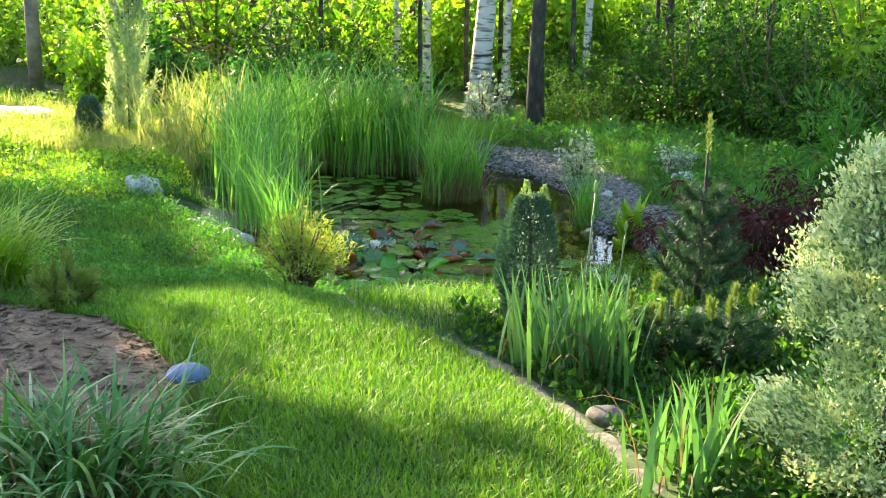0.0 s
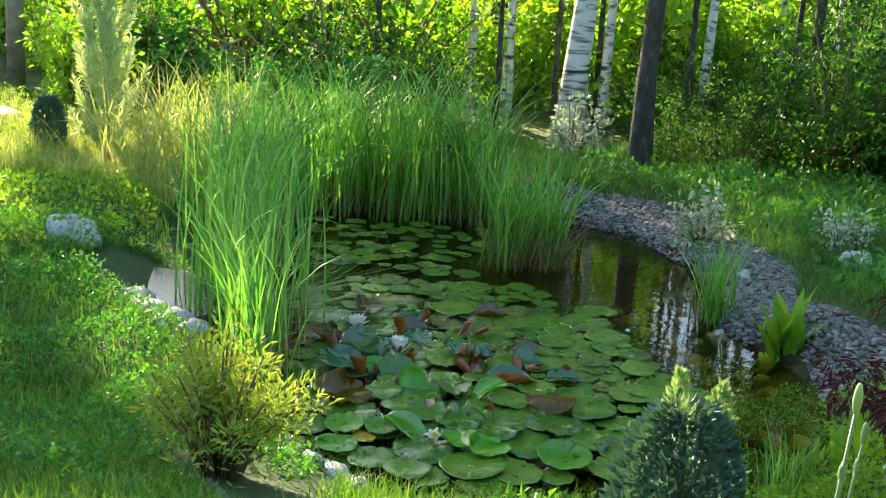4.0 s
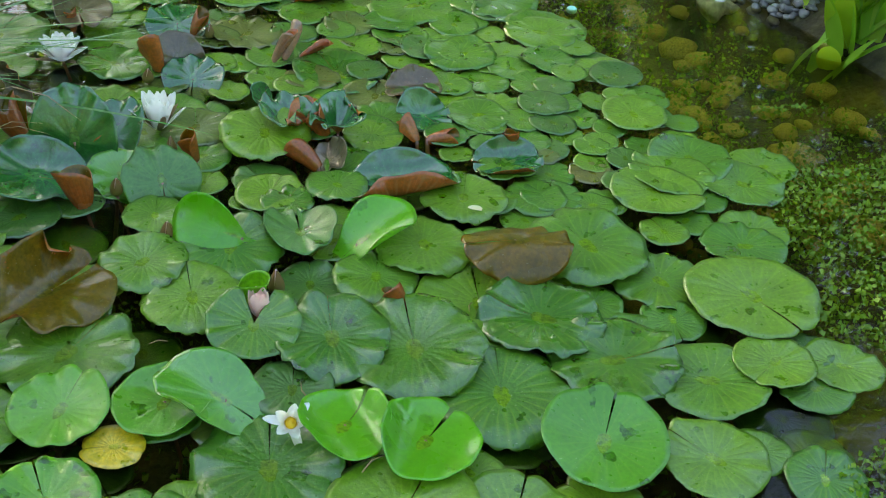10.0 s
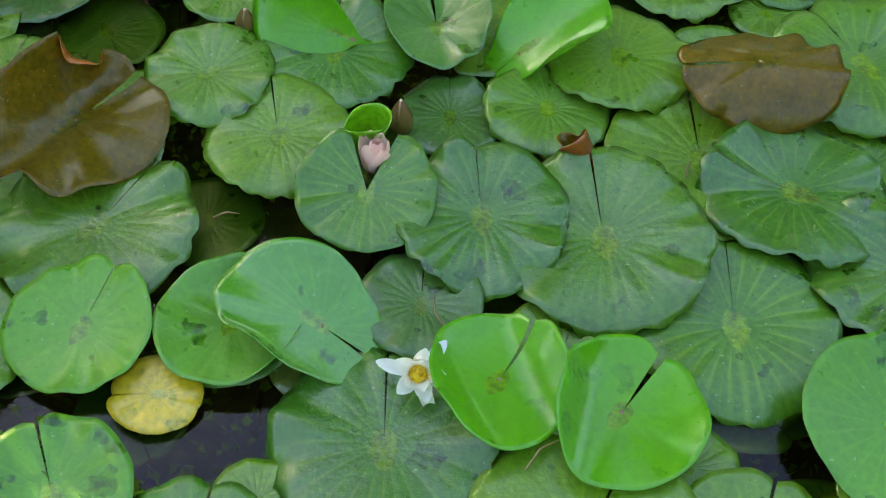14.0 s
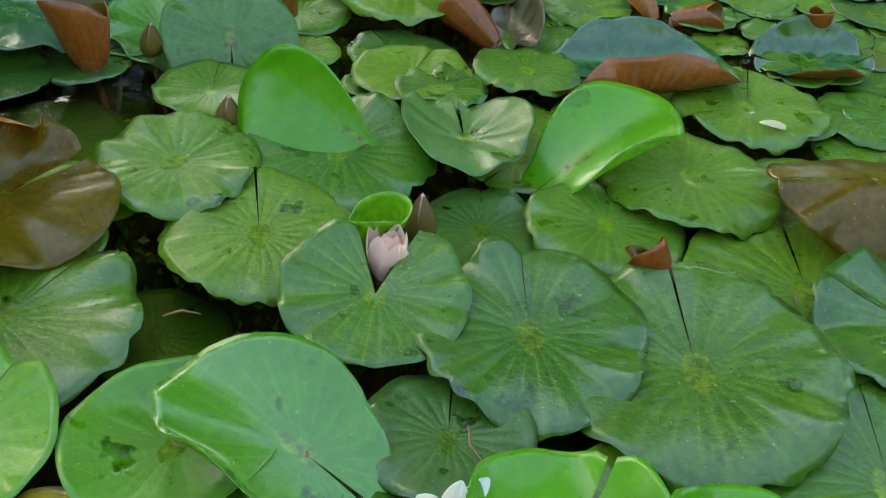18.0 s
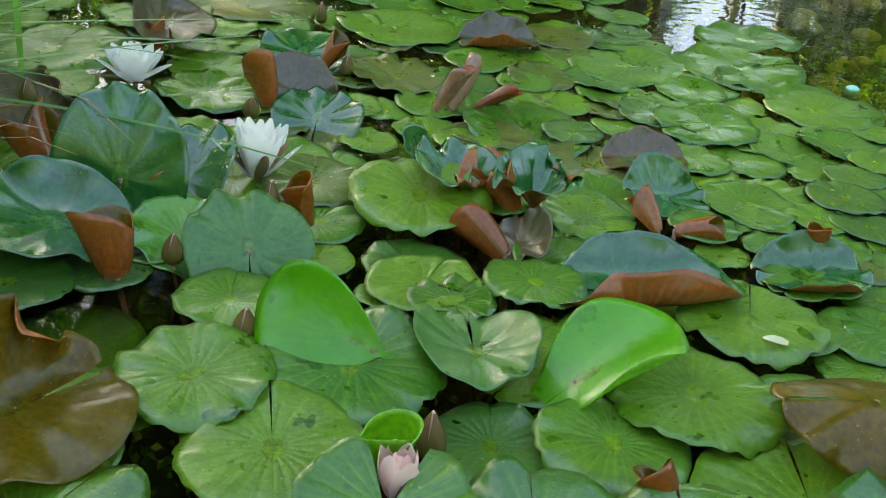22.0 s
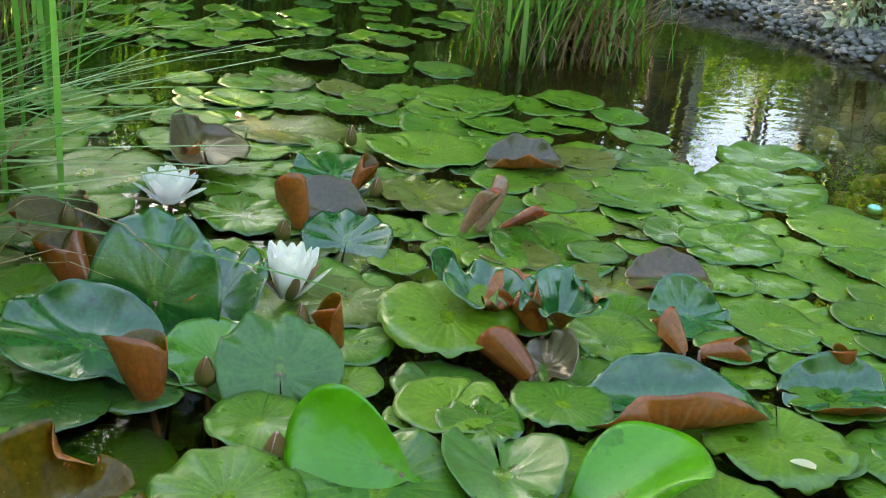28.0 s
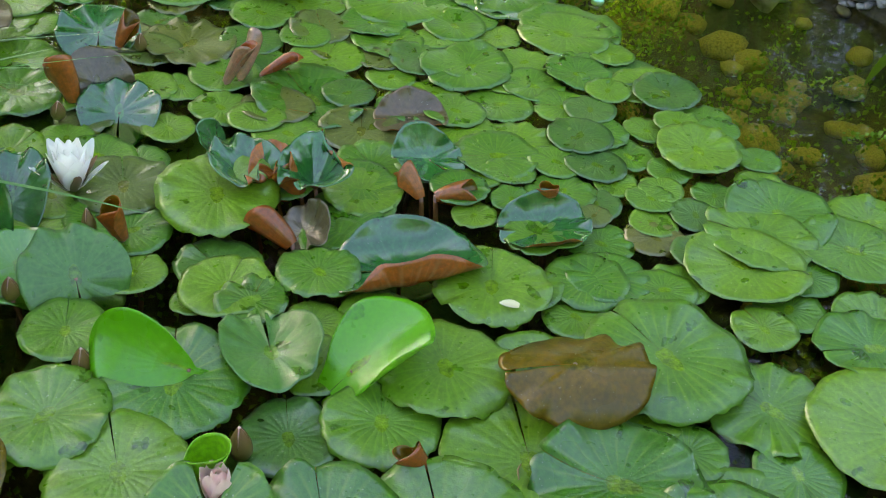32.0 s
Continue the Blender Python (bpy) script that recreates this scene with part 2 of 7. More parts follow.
SKIN = {
    "g": pad_skin("pad green", (0.032, 0.15, 0.006), (0.11, 0.235, 0.01), (0.2, 0.36, 0.025), vein=0.34, coat=0.3, crumple=0.9),
    "d": pad_skin("pad dark green", (0.024, 0.1, 0.011), (0.045, 0.14, 0.014), (0.12, 0.22, 0.02), coat=0.4, crumple=0.8),
    "b": pad_skin("pad olive brown", (0.075, 0.12, 0.016), (0.11, 0.105, 0.018), (0.16, 0.16, 0.03), crumple=0.8),
    "lite": pad_skin("pad fresh green", (0.05, 0.26, 0.015), (0.085, 0.31, 0.02), (0.22, 0.45, 0.04), rough=0.27, coat=0.8, through_light=0.2, mottle=0.4),
    "blue": pad_skin("pad blue green", (0.006, 0.105, 0.018), (0.014, 0.14, 0.02), (0.06, 0.27, 0.05), rough=0.2, coat=0.75, crumple=0.6, spot=0.1, wet=0.6, vein=0.12),
    "dusk": pad_skin("pad grey green", (0.04, 0.16, 0.022), (0.055, 0.18, 0.025), (0.15, 0.3, 0.05), rough=0.38, coat=0.2, spot=0.1, crumple=0.8),
    "bright": pad_skin("pad bright green", (0.095, 0.41, 0.007), (0.125, 0.46, 0.012), (0.26, 0.5, 0.03), rough=0.28, coat=0.5, through_light=0.45, spot=0.03, wet=0.5, vein=0.08, mottle=0.25, crumple=0.35),
    "violet": pad_skin("pad purplish", (0.085, 0.075, 0.035), (0.12, 0.075, 0.03), (0.14, 0.12, 0.06), rough=0.34, coat=0.3, wet=0.4, crumple=0.6),
    "olive": pad_skin("pad bronze", (0.13, 0.11, 0.006), (0.2, 0.115, 0.007), (0.2, 0.17, 0.02), rough=0.25, coat=0.25, spec=0.5, through_light=0.42, crumple=0.6, glow=(1.9, 1.3, 0.3), wet=0.4, vein=0.12),
    "lime": pad_skin("pad lime", (0.18, 0.45, 0.012), (0.22, 0.5, 0.02), (0.34, 0.56, 0.06), through_light=0.35, spot=0.05, wet=0.2, kite_mark=0.0),
    "Y": pad_skin("pad yellow", (0.55, 0.38, 0.01), (0.6, 0.43, 0.015), (0.55, 0.5, 0.08), rough=0.4),
    "brown": pad_skin("leaf underside red brown", (0.42, 0.1, 0.01), (0.52, 0.15, 0.02), (0.55, 0.3, 0.16), vein=0.4, rough=0.3, through_light=0.3, spot=0.0, glow=(1.6, 0.9, 0.4), coat=0.4, wet=0.0, kite_mark=0.0, crumple=0.5),
    "rolled": pad_skin("rolled leaf skin", (0.3, 0.07, 0.01), (0.46, 0.14, 0.02), (0.5, 0.26, 0.12), vein=0.14, rough=0.28, through_light=0.35, spot=0.0, glow=(1.8, 0.9, 0.3), coat=0.45, wet=0.0, kite_mark=0.0, crumple=0.4),
    "husk": pad_skin("pale rolled leaf skin", (0.4, 0.2, 0.11), (0.48, 0.25, 0.15), (0.56, 0.36, 0.24), vein=0.25, rough=0.3, through_light=0.2, spot=0.0, glow=(1.5, 0.9, 0.5), coat=0.5, wet=0.0, kite_mark=0.0, crumple=0.5),
    "green": pad_skin("leaf underside green", (0.1, 0.12, 0.03), (0.16, 0.11, 0.03), (0.2, 0.2, 0.08), rough=0.42, wet=0.0, kite_mark=0.0),
}
SKIN["c"] = pad_skin("pad light green", (0.065, 0.27, 0.012), (0.1, 0.33, 0.016), (0.2, 0.4, 0.03), rough=0.36, coat=0.2, through_light=0.2, mottle=0.5)
SKIN["w"] = pad_skin("pad olive green", (0.03, 0.135, 0.008), (0.062, 0.17, 0.01), (0.16, 0.27, 0.03), vein=0.36, rough=0.28, coat=0.38, crumple=0.95)

LAWN = foliage("grass blades", [(0.055, 0.16, 0.015), (0.1, 0.25, 0.02), (0.15, 0.32, 0.035), (0.24, 0.36, 0.06)], patch=1.1)
MEADOW = foliage("long grass", [(0.07, 0.2, 0.03), (0.1, 0.26, 0.035), (0.15, 0.31, 0.05)], patch=1.0)
REED = foliage("sedge leaves", [(0.09, 0.28, 0.055), (0.14, 0.37, 0.075), (0.2, 0.45, 0.095), (0.34, 0.53, 0.15)], through_light=0.42, patch=1.5)
STRIPE = foliage("striped grass leaves", [(0.05, 0.19, 0.05), (0.09, 0.27, 0.075), (0.15, 0.34, 0.11), (0.36, 0.48, 0.28)], through_light=0.3)
DRY = foliage("dry leaves", [(0.3, 0.19, 0.09), (0.38, 0.26, 0.13), (0.2, 0.11, 0.06)], through_light=0.2, glow=(1.2, 1.0, 0.7))
HEDGE = foliage("wood leaves", [(0.05, 0.15, 0.016), (0.09, 0.24, 0.026), (0.16, 0.36, 0.042), (0.27, 0.46, 0.06)], through_light=0.6, patch=0.5, glow=(2.0, 1.85, 0.5))
DARKLEAF = foliage("dark leaves", [(0.02, 0.075, 0.014), (0.045, 0.14, 0.022), (0.13, 0.28, 0.04)], through_light=0.5, patch=0.6)
WEED = foliage("weed leaves", [(0.055, 0.2, 0.035), (0.085, 0.27, 0.045), (0.13, 0.33, 0.05), (0.05, 0.19, 0.05)], patch=2.0)
# lime plants' own colour; also given to hazels and weeds meant to look sunlit
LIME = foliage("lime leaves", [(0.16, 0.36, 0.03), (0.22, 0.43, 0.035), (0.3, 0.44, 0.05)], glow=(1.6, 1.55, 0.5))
GOLD = foliage("golden leaves", [(0.24, 0.4, 0.08), (0.32, 0.46, 0.1), (0.38, 0.5, 0.1), (0.5, 0.5, 0.06)], through_light=0.35, glow=(1.2, 1.15, 0.5))
IRIS = foliage("iris leaves", [(0.1, 0.25, 0.1), (0.13, 0.29, 0.12), (0.16, 0.32, 0.14)], rough=0.45)
BLUECON = foliage("blue conifer", [(0.06, 0.14, 0.12), (0.085, 0.18, 0.15), (0.11, 0.21, 0.17)], through_light=0.15, patch=8.0)
TIPS = foliage("fresh tips", [(0.3, 0.42, 0.2), (0.36, 0.48, 0.24)], through_light=0.25)
PINE = foliage("pine needles", [(0.035, 0.1, 0.05), (0.05, 0.13, 0.06), (0.065, 0.15, 0.07)], through_light=0.1, patch=6.0)
PINETIP = foliage("yellow needles", [(0.24, 0.33, 0.07), (0.34, 0.42, 0.12), (0.18, 0.28, 0.05)], through_light=0.2)
CREAM = foliage("cream scale leaves", [(0.7, 0.74, 0.5), (0.82, 0.84, 0.64), (0.6, 0.68, 0.45), (0.3, 0.46, 0.24)], through_light=0.2, patch=9.0)
GREYGREEN = foliage("grey green scale leaves", [(0.1, 0.24, 0.12), (0.14, 0.3, 0.16), (0.2, 0.34, 0.2)], through_light=0.2, patch=9.0)
MAROON = foliage("maroon leaves", [(0.07, 0.018, 0.02), (0.1, 0.025, 0.028), (0.05, 0.016, 0.018)], through_light=0.25, glow=(1.6, 0.5, 0.5))
WHITELEAF = foliage("white edged leaves", [(0.6, 0.66, 0.52), (0.72, 0.76, 0.66), (0.3, 0.42, 0.24), (0.5, 0.6, 0.4)], through_light=0.3, glow=(1.0, 1.0, 0.9))
# silvery green, whitened further so that the juniper looks sunlit
JUNIPER = foliage("juniper leaves", [(0.52, 0.6, 0.44), (0.6, 0.67, 0.52), (0.4, 0.5, 0.32)], through_light=0.4)
MOSS = foliage("water moss", [(0.1, 0.22, 0.015), (0.16, 0.3, 0.02), (0.22, 0.34, 0.03)], through_light=0.3, patch=6.0)
# strong sunlight is put into this pale blade colour
SUNLIT_BLADES = foliage("grass paled as if sunlit", [(0.34, 0.46, 0.12), (0.48, 0.54, 0.2), (0.6, 0.58, 0.28), (0.26, 0.42, 0.08)], through_light=0.45, glow=(1.3, 1.25, 0.7), patch=2.0)
STALK = foliage("stalks", [(0.2, 0.32, 0.14), (0.24, 0.36, 0.18)], through_light=0.1)


def solid(name, stops, scale, rough, relief=0.3, depth=0.01, detail=6.0, per_island=0.0, fine=None):
    m, nt, b = material(name)
    f = noise_of(nt, scale, detail)
    col = ramp(nt, f, stops)
    if fine:
        col = mix(nt, 0.5, col, ramp(nt, noise_of(nt, fine, 3.0), [(0.3, (0.55, 0.55, 0.55)), (0.7, (1.5, 1.5, 1.5))]), "MULTIPLY")
    if per_island:
        geo = nt.nodes.new("ShaderNodeNewGeometry")
        lo, hi = 1 - per_island, 1 + per_island
        col = mix(nt, 1.0, col, ramp(nt, geo.outputs["Random Per Island"], [(0.0, (lo, lo, lo)), (0.5, (1.0, 0.97, 0.93)), (0.9, (hi, hi, hi))]), "MULTIPLY")
    nt.links.new(col, b.inputs["Base Color"])
    b.inputs["Roughness"].default_value = rough
    bump(nt, b, noise_of(nt, scale * 4, 6.0), relief, depth)
    return m


SOIL = solid("lawn soil", [(0.3, (0.03, 0.05, 0.015)), (0.6, (0.05, 0.09, 0.022)), (0.8, (0.07, 0.1, 0.03))], 3.0, 0.95, fine=40.0)
MULCH = solid("bark mulch", [(0.3, (0.09, 0.055, 0.035)), (0.5, (0.2, 0.13, 0.085)), (0.75, (0.36, 0.25, 0.17))], 11.0, 0.95, 0.9, 0.03, fine=60.0)
SILT = solid("pond silt", [(0.3, (0.014, 0.012, 0.004)), (0.52, (0.05, 0.043, 0.009)), (0.72, (0.17, 0.14, 0.02))], 5.0, 0.9, 0.8, 0.03, fine=35.0)
FOREST = solid("wood floor", [(0.3, (0.045, 0.06, 0.02)), (0.6, (0.09, 0.13, 0.03)), (0.8, (0.16, 0.19, 0.06))], 1.2, 0.95, fine=12.0)
PEBBLE = solid("grey pebbles", [(0.3, (0.1, 0.1, 0.095)), (0.6, (0.18, 0.178, 0.17)), (0.8, (0.33, 0.32, 0.3))], 9.0, 0.6, per_island=0.55)
COBBLE = solid("mossy cobbles", [(0.3, (0.14, 0.115, 0.012)), (0.5, (0.36, 0.29, 0.04)), (0.75, (0.56, 0.46, 0.1))], 12.0, 0.75, 0.5, 0.01)
ROCK = solid("pale rock", [(0.3, (0.26, 0.26, 0.23)), (0.5, (0.46, 0.46, 0.44)), (0.75, (0.66, 0.65, 0.63))], 14.0, 0.8, 0.6, 0.01, fine=60.0)
SLAB = solid("weathered edging stone", [(0.3, (0.1, 0.09, 0.07)), (0.55, (0.18, 0.16, 0.13)), (0.8, (0.29, 0.26, 0.22))], 12.0, 0.88, 0.6, 0.008, fine=50.0)
BARK = solid("dark bark", [(0.35, (0.03, 0.028, 0.022)), (0.55, (0.07, 0.065, 0.052)), (0.75, (0.15, 0.14, 0.12))], 9.0, 0.95, 1.0, 0.03)
TWIG = solid("brown twigs", [(0.3, (0.1, 0.06, 0.035)), (0.7, (0.25, 0.17, 0.11))], 20.0, 0.9)


def birch_bark():
    m, nt, b = material("birch bark")
    tc = nt.nodes.new("ShaderNodeTexCoord")
    mp = node(nt, "ShaderNodeMapping")
    mp.inputs["Scale"].default_value = (1.2, 1.2, 7.0)
    nt.links.new(tc.outputs["Object"], mp.inputs[0])
    n1 = node(nt, "ShaderNodeTexNoise", Scale=2.6, Detail=5.0)
    nt.links.new(mp.outputs[0], n1.inputs["Vector"])
    col = ramp(nt, n1.outputs["Fac"], [(0.36, (0.035, 0.033, 0.03)), (0.44, (0.3, 0.29, 0.27)), (0.5, (0.66, 0.65, 0.61)), (0.8, (0.78, 0.76, 0.72))])
    nt.links.new(col, b.inputs["Base Color"])
    b.inputs["Roughness"].default_value = 0.75
    bump(nt, b, n1.outputs["Fac"], 0.5, 0.02)
    return m


BIRCH = birch_bark()


def water_surface(name, tint, ripple):
    m, nt, b = material(name)
    clear = nt.nodes.new("ShaderNodeBsdfTransparent")
    clear.inputs[0].default_value = (*tint, 1)
    gl = node(nt, "ShaderNodeBsdfGlossy", Roughness=0.0)
    fr = node(nt, "ShaderNodeFresnel", IOR=1.33)
    tc = nt.nodes.new("ShaderNodeTexCoord")
    mp = node(nt, "ShaderNodeMapping")
    mp.inputs["Scale"].default_value = (1.0, 2.2, 1.0)
    nt.links.new(tc.outputs["Object"], mp.inputs[0])
    n1 = node(nt, "ShaderNodeTexNoise", Scale=7.0, Detail=2.0)
    nt.links.new(mp.outputs[0], n1.inputs["Vector"])
    bp = node(nt, "ShaderNodeBump", Strength=ripple, Distance=0.02)
    nt.links.new(n1.outputs["Fac"], bp.inputs["Height"])
    for n in (gl, fr):
        nt.links.new(bp.outputs[0], n.inputs["Normal"])
    ms = nt.nodes.new("ShaderNodeMixShader")
    nt.links.new(fr.outputs[0], ms.inputs[0])
    nt.links.new(clear.outputs[0], ms.inputs[1])
    nt.links.new(gl.outputs[0], ms.inputs[2])
    nt.links.new(ms.outputs[0], nt.nodes["Material Output"].inputs[0])
    return m


WATER = water_surface("pond water", (0.88, 0.84, 0.48), 0.06)


def plain(name, colour, rough=0.5, metal=0.0, grain=25.0, vary=0.15):
    m, nt, b = material(name)
    lo, hi = tuple(c * (1 - vary) for c in colour), tuple(min(1, c * (1 + vary)) for c in colour)
    nt.links.new(ramp(nt, noise_of(nt, grain, 4.0), [(0.3, lo), (0.7, hi)]), b.inputs["Base Color"])
    b.inputs["Roughness"].default_value, b.inputs["Metallic"].default_value = rough, metal
    return m


def soft_petal(name, colour, tip, through_light=0.3):
    m, nt, b = material(name)
    uv = nt.nodes.new("ShaderNodeUVMap")
    sep = nt.nodes.new("ShaderNodeSeparateXYZ")
    nt.links.new(uv.outputs[0], sep.inputs[0])
    col = mix(nt, sep.outputs[1], colour, tip)
    nt.links.new(col, b.inputs["Base Color"])
    b.inputs["Roughness"].default_value = 0.5
    tr = nt.nodes.new("ShaderNodeBsdfTranslucent")
    nt.links.new(col, tr.inputs[0])
    ms = nt.nodes.new("ShaderNodeMixShader")
    ms.inputs[0].default_value = through_light
    nt.links.new(b.outputs[0], ms.inputs[1])
    nt.links.new(tr.outputs[0], ms.inputs[2])
    nt.links.new(ms.outputs[0], nt.nodes["Material Output"].inputs[0])
    return m


PETAL = soft_petal("white petal", (1.0, 0.93, 0.88), (1.0, 0.98, 0.93), 0.45)
PINKPETAL = soft_petal("pink petal", (1.0, 0.86, 0.78), (1.0, 0.68, 0.62), 0.45)
SEPAL = soft_petal("brown green sepal", (0.16, 0.17, 0.05), (0.33, 0.16, 0.1), 0.1)
CREAMPETAL = soft_petal("cream petal", (0.75, 0.68, 0.4), (0.85, 0.78, 0.5))
BUDSKIN = soft_petal("bud skin", (0.1, 0.12, 0.015), (0.2, 0.09, 0.025), 0.1)
STAMEN = plain("yellow stamens", (0.85, 0.55, 0.02), 0.6)
STEM = plain("lily stem", (0.32, 0.15, 0.1), 0.5)
ZINC = plain("weathered zinc", (0.3, 0.33, 0.36), 0.55, 0.7)
LAMPBLUE = plain("blue plastic lid", (0.07, 0.14, 0.3), 0.55)
LAMPBODY = plain("yellowish clear plastic", (0.32, 0.34, 0.12), 0.3)
BLACKPLASTIC = plain("black plastic", (0.03, 0.03, 0.035), 0.4)
# the float's cyan glint is put into its base colour
GLASSBALL = plain("pale float", (0.25, 0.65, 0.5), 0.12)
SAND = solid("pale sand", [(0.3, (0.5, 0.42, 0.28)), (0.7, (0.72, 0.63, 0.46))], 30.0, 0.95)
POSTWOOD = solid("grey post wood", [(0.3, (0.1, 0.09, 0.08)), (0.7, (0.28, 0.26, 0.23))], 8.0, 0.9)

# ---- tools for building ----
rng = np.random.default_rng(7)


def mesh_of(name, verts, faces, mats, slots=None, uvs=None, smooth=True):
    me = bpy.data.meshes.new(name)
    me.from_pydata([tuple(v) for v in np.asarray(verts, float).tolist()], [], [tuple(f) for f in (faces.tolist() if isinstance(faces, np.ndarray) else faces)])
    for m in mats:
        me.materials.append(m)
    if slots is not None:
        me.polygons.foreach_set("material_index", np.asarray(slots, np.int32))
    if uvs is not None:
        layer = me.uv_layers.new(name="UVMap")
        idx = np.empty(len(me.loops), np.int32)
        me.loops.foreach_get("vertex_index", idx)
        layer.data.foreach_set("uv", np.asarray(uvs, np.float32)[idx].ravel())
    if smooth:
        me.polygons.foreach_set("use_smooth", np.ones(len(me.polygons), bool))
    me.update()
    return me


def part(name, me, parent=None, label="", at=None):
    ob = new(name, me)
    if at is not None:
        ob.matrix_basis = at
    if parent is not None:
        ob.parent = parent
    if label:
        tagged(ob, label)
    return ob


def thing(name, label, category, at=None, group="", kind=""):
    ob = new(name)
    ob.empty_display_size = 0.05
    if at is not None:
        ob.matrix_basis = at
    return tagged(ob, label, category, group, kind)


def place(ob, label, category, group="", kind=""):
    return tagged(ob, label, category, group, kind)


def merge(*blocks):
    """Blocks of (verts, faces, slot) into one."""
    v, f, s, n = [], [], [], 0
    for verts, faces, slot in blocks:
        v.append(np.asarray(verts, float))
        for q in (faces.tolist() if isinstance(faces, np.ndarray) else faces):
            f.append([i + n for i in q])
        s += [slot] * len(faces)
        n += len(verts)
    return np.concatenate(v), f, s


def ribbons(base, az, length, lean, bend, width, seg=5, twist=0.4, power=1.6, gen=rng, late=1.4):
    """Tapered blades: they leave base leaning by lean (radians from upright) towards az and bend over by bend."""
    n = len(base)
    base, az, length, lean, bend, width = (np.broadcast_to(np.asarray(a, float), (n, 3) if i == 0 else (n,)) for i, a in enumerate((base, az, length, lean, bend, width)))
    way = np.stack([np.cos(az), np.sin(az), 0 * az], 1)
    side_a = az + math.pi / 2 + gen.normal(0, twist, n)
    side = np.stack([np.cos(side_a), np.sin(side_a), gen.normal(0, 0.15, n)], 1)
    pos, out = base.copy(), []
    for s in range(seg + 1):
        t = s / seg
        w = width * (0.55 + 0.45 * min(1, t * 4)) * (1 - t**power) * 0.5 + width * 0.03
        out += [pos - side * w[:, None], pos + side * w[:, None]]
        a = lean + bend * ((s + 0.5) / seg) ** late
        pos = pos + (length / seg)[:, None] * (np.sin(a)[:, None] * way + np.cos(a)[:, None] * np.array([0, 0, 1.0]))
    verts = np.stack(out, 1).reshape(-1, 3)
    k = np.arange(seg) * 2
    quad = np.stack([k, k + 1, k + 3, k + 2], 1)
    faces = (np.arange(n)[:, None, None] * (2 * (seg + 1)) + quad[None]).reshape(-1, 4)
    return verts, faces


def leaf_cards(points, way, size, aspect=0.55, fold=0.25, gen=rng):
    """Folded four-cornered leaves at points; way is the rough direction of their tips."""
    n = len(points)
    way = way / (np.linalg.norm(way, axis=1, keepdims=True) + 1e-9)
    r = gen.normal(size=(n, 3))
    r[:, 2] += 0.9
    side = np.cross(way, r)
    side /= np.linalg.norm(side, axis=1, keepdims=True) + 1e-9
    up = np.cross(side, way)
    size = np.broadcast_to(np.asarray(size, float), (n,))[:, None]
    mid = points + way * size * 0.45
    v = np.stack([points, mid + side * size * aspect / 2 + up * size * fold * 0.4, points + way * size, mid - side * size * aspect / 2 + up * size * fold * 0.4], 1).reshape(-1, 3)
    k = np.arange(n)[:, None] * 4
    faces = np.concatenate([k + np.array([[0, 1, 2]]), k + np.array([[0, 2, 3]])], 0)
    return v, faces


def tube(points, radii, sides=6):
    points = np.asarray(points, float)
    n = len(points)
    d = np.gradient(points, axis=0)
    d /= np.linalg.norm(d, axis=1, keepdims=True) + 1e-9
    ref = np.array([0.31, 0.17, 0.02]) if abs(d[0][2]) > 0.6 else np.array([0.0, 0.05, 1.0])
    a = np.cross(d, ref)
    a /= np.linalg.norm(a, axis=1, keepdims=True) + 1e-9
    b = np.cross(d, a)
    th = np.arange(sides) * 2 * math.pi / sides
    ring = a[:, None] * np.cos(th)[None, :, None] + b[:, None] * np.sin(th)[None, :, None]
    v = (points[:, None] + ring * np.asarray(radii, float)[:, None, None]).reshape(-1, 3)
    faces = [[i * sides + j, i * sides + (j + 1) % sides, (i + 1) * sides + (j + 1) % sides, (i + 1) * sides + j] for i in range(n - 1) for j in range(sides)]
    faces += [list(range(sides))[::-1], [(n - 1) * sides + j for j in range(sides)]]
    return v, faces


def ball(level=2):
    bm = bmesh.new()
    bmesh.ops.create_icosphere(bm, subdivisions=level, radius=1.0)
    v = np.array([x.co[:] for x in bm.verts])
    f = [[x.index for x in q.verts] for q in bm.faces]
    bm.free()
    return v, f


BALL1, BALL2, BALL3 = ball(1), ball(2), ball(3)


def lump(size, rough, seed, flat=0.6, src=None):
    """A stone: a ball pushed about by noise."""
    v, f = src or BALL3
    v = v.copy()
    o = Vector((seed * 3.1, seed * 1.7, seed * 0.9))
    for i, p in enumerate(v):
        q = Vector(p)
        k = 1 + rough * (noise.noise(q * 1.2 + o) * 1.3 + 0.5 * noise.noise(q * 2.9 + o))
        v[i] = p * k
    v[:, 2] *= flat
    return v * size, f


def turned(gen, n, up=0.0):
    w = gen.normal(size=(n, 3))
    w[:, 2] += up
    return w / np.linalg.norm(w, axis=1, keepdims=True)

# ---- ground with the pond's hollow ----
SHORE = [(-0.3, 7.08), (-0.5, 7.26), (-0.78, 7.5), (-0.98, 7.8), (-1.15, 8.25), (-1.4, 8.65), (-1.55, 9.2), (-1.75, 10.0), (-2.0, 11.0), (-2.0, 11.9), (-1.3, 12.35),
         (-0.4, 12.35), (0.3, 12.5), (0.8, 12.4), (1.04, 12.17), (1.25, 11.69), (1.42, 11.3), (1.5, 10.6), (1.4, 9.9), (1.58, 9.5), (1.75, 9.0), (1.75, 8.3), (1.55, 7.6),
         (1.15, 7.15), (0.5, 6.98), (0.05, 6.98)]
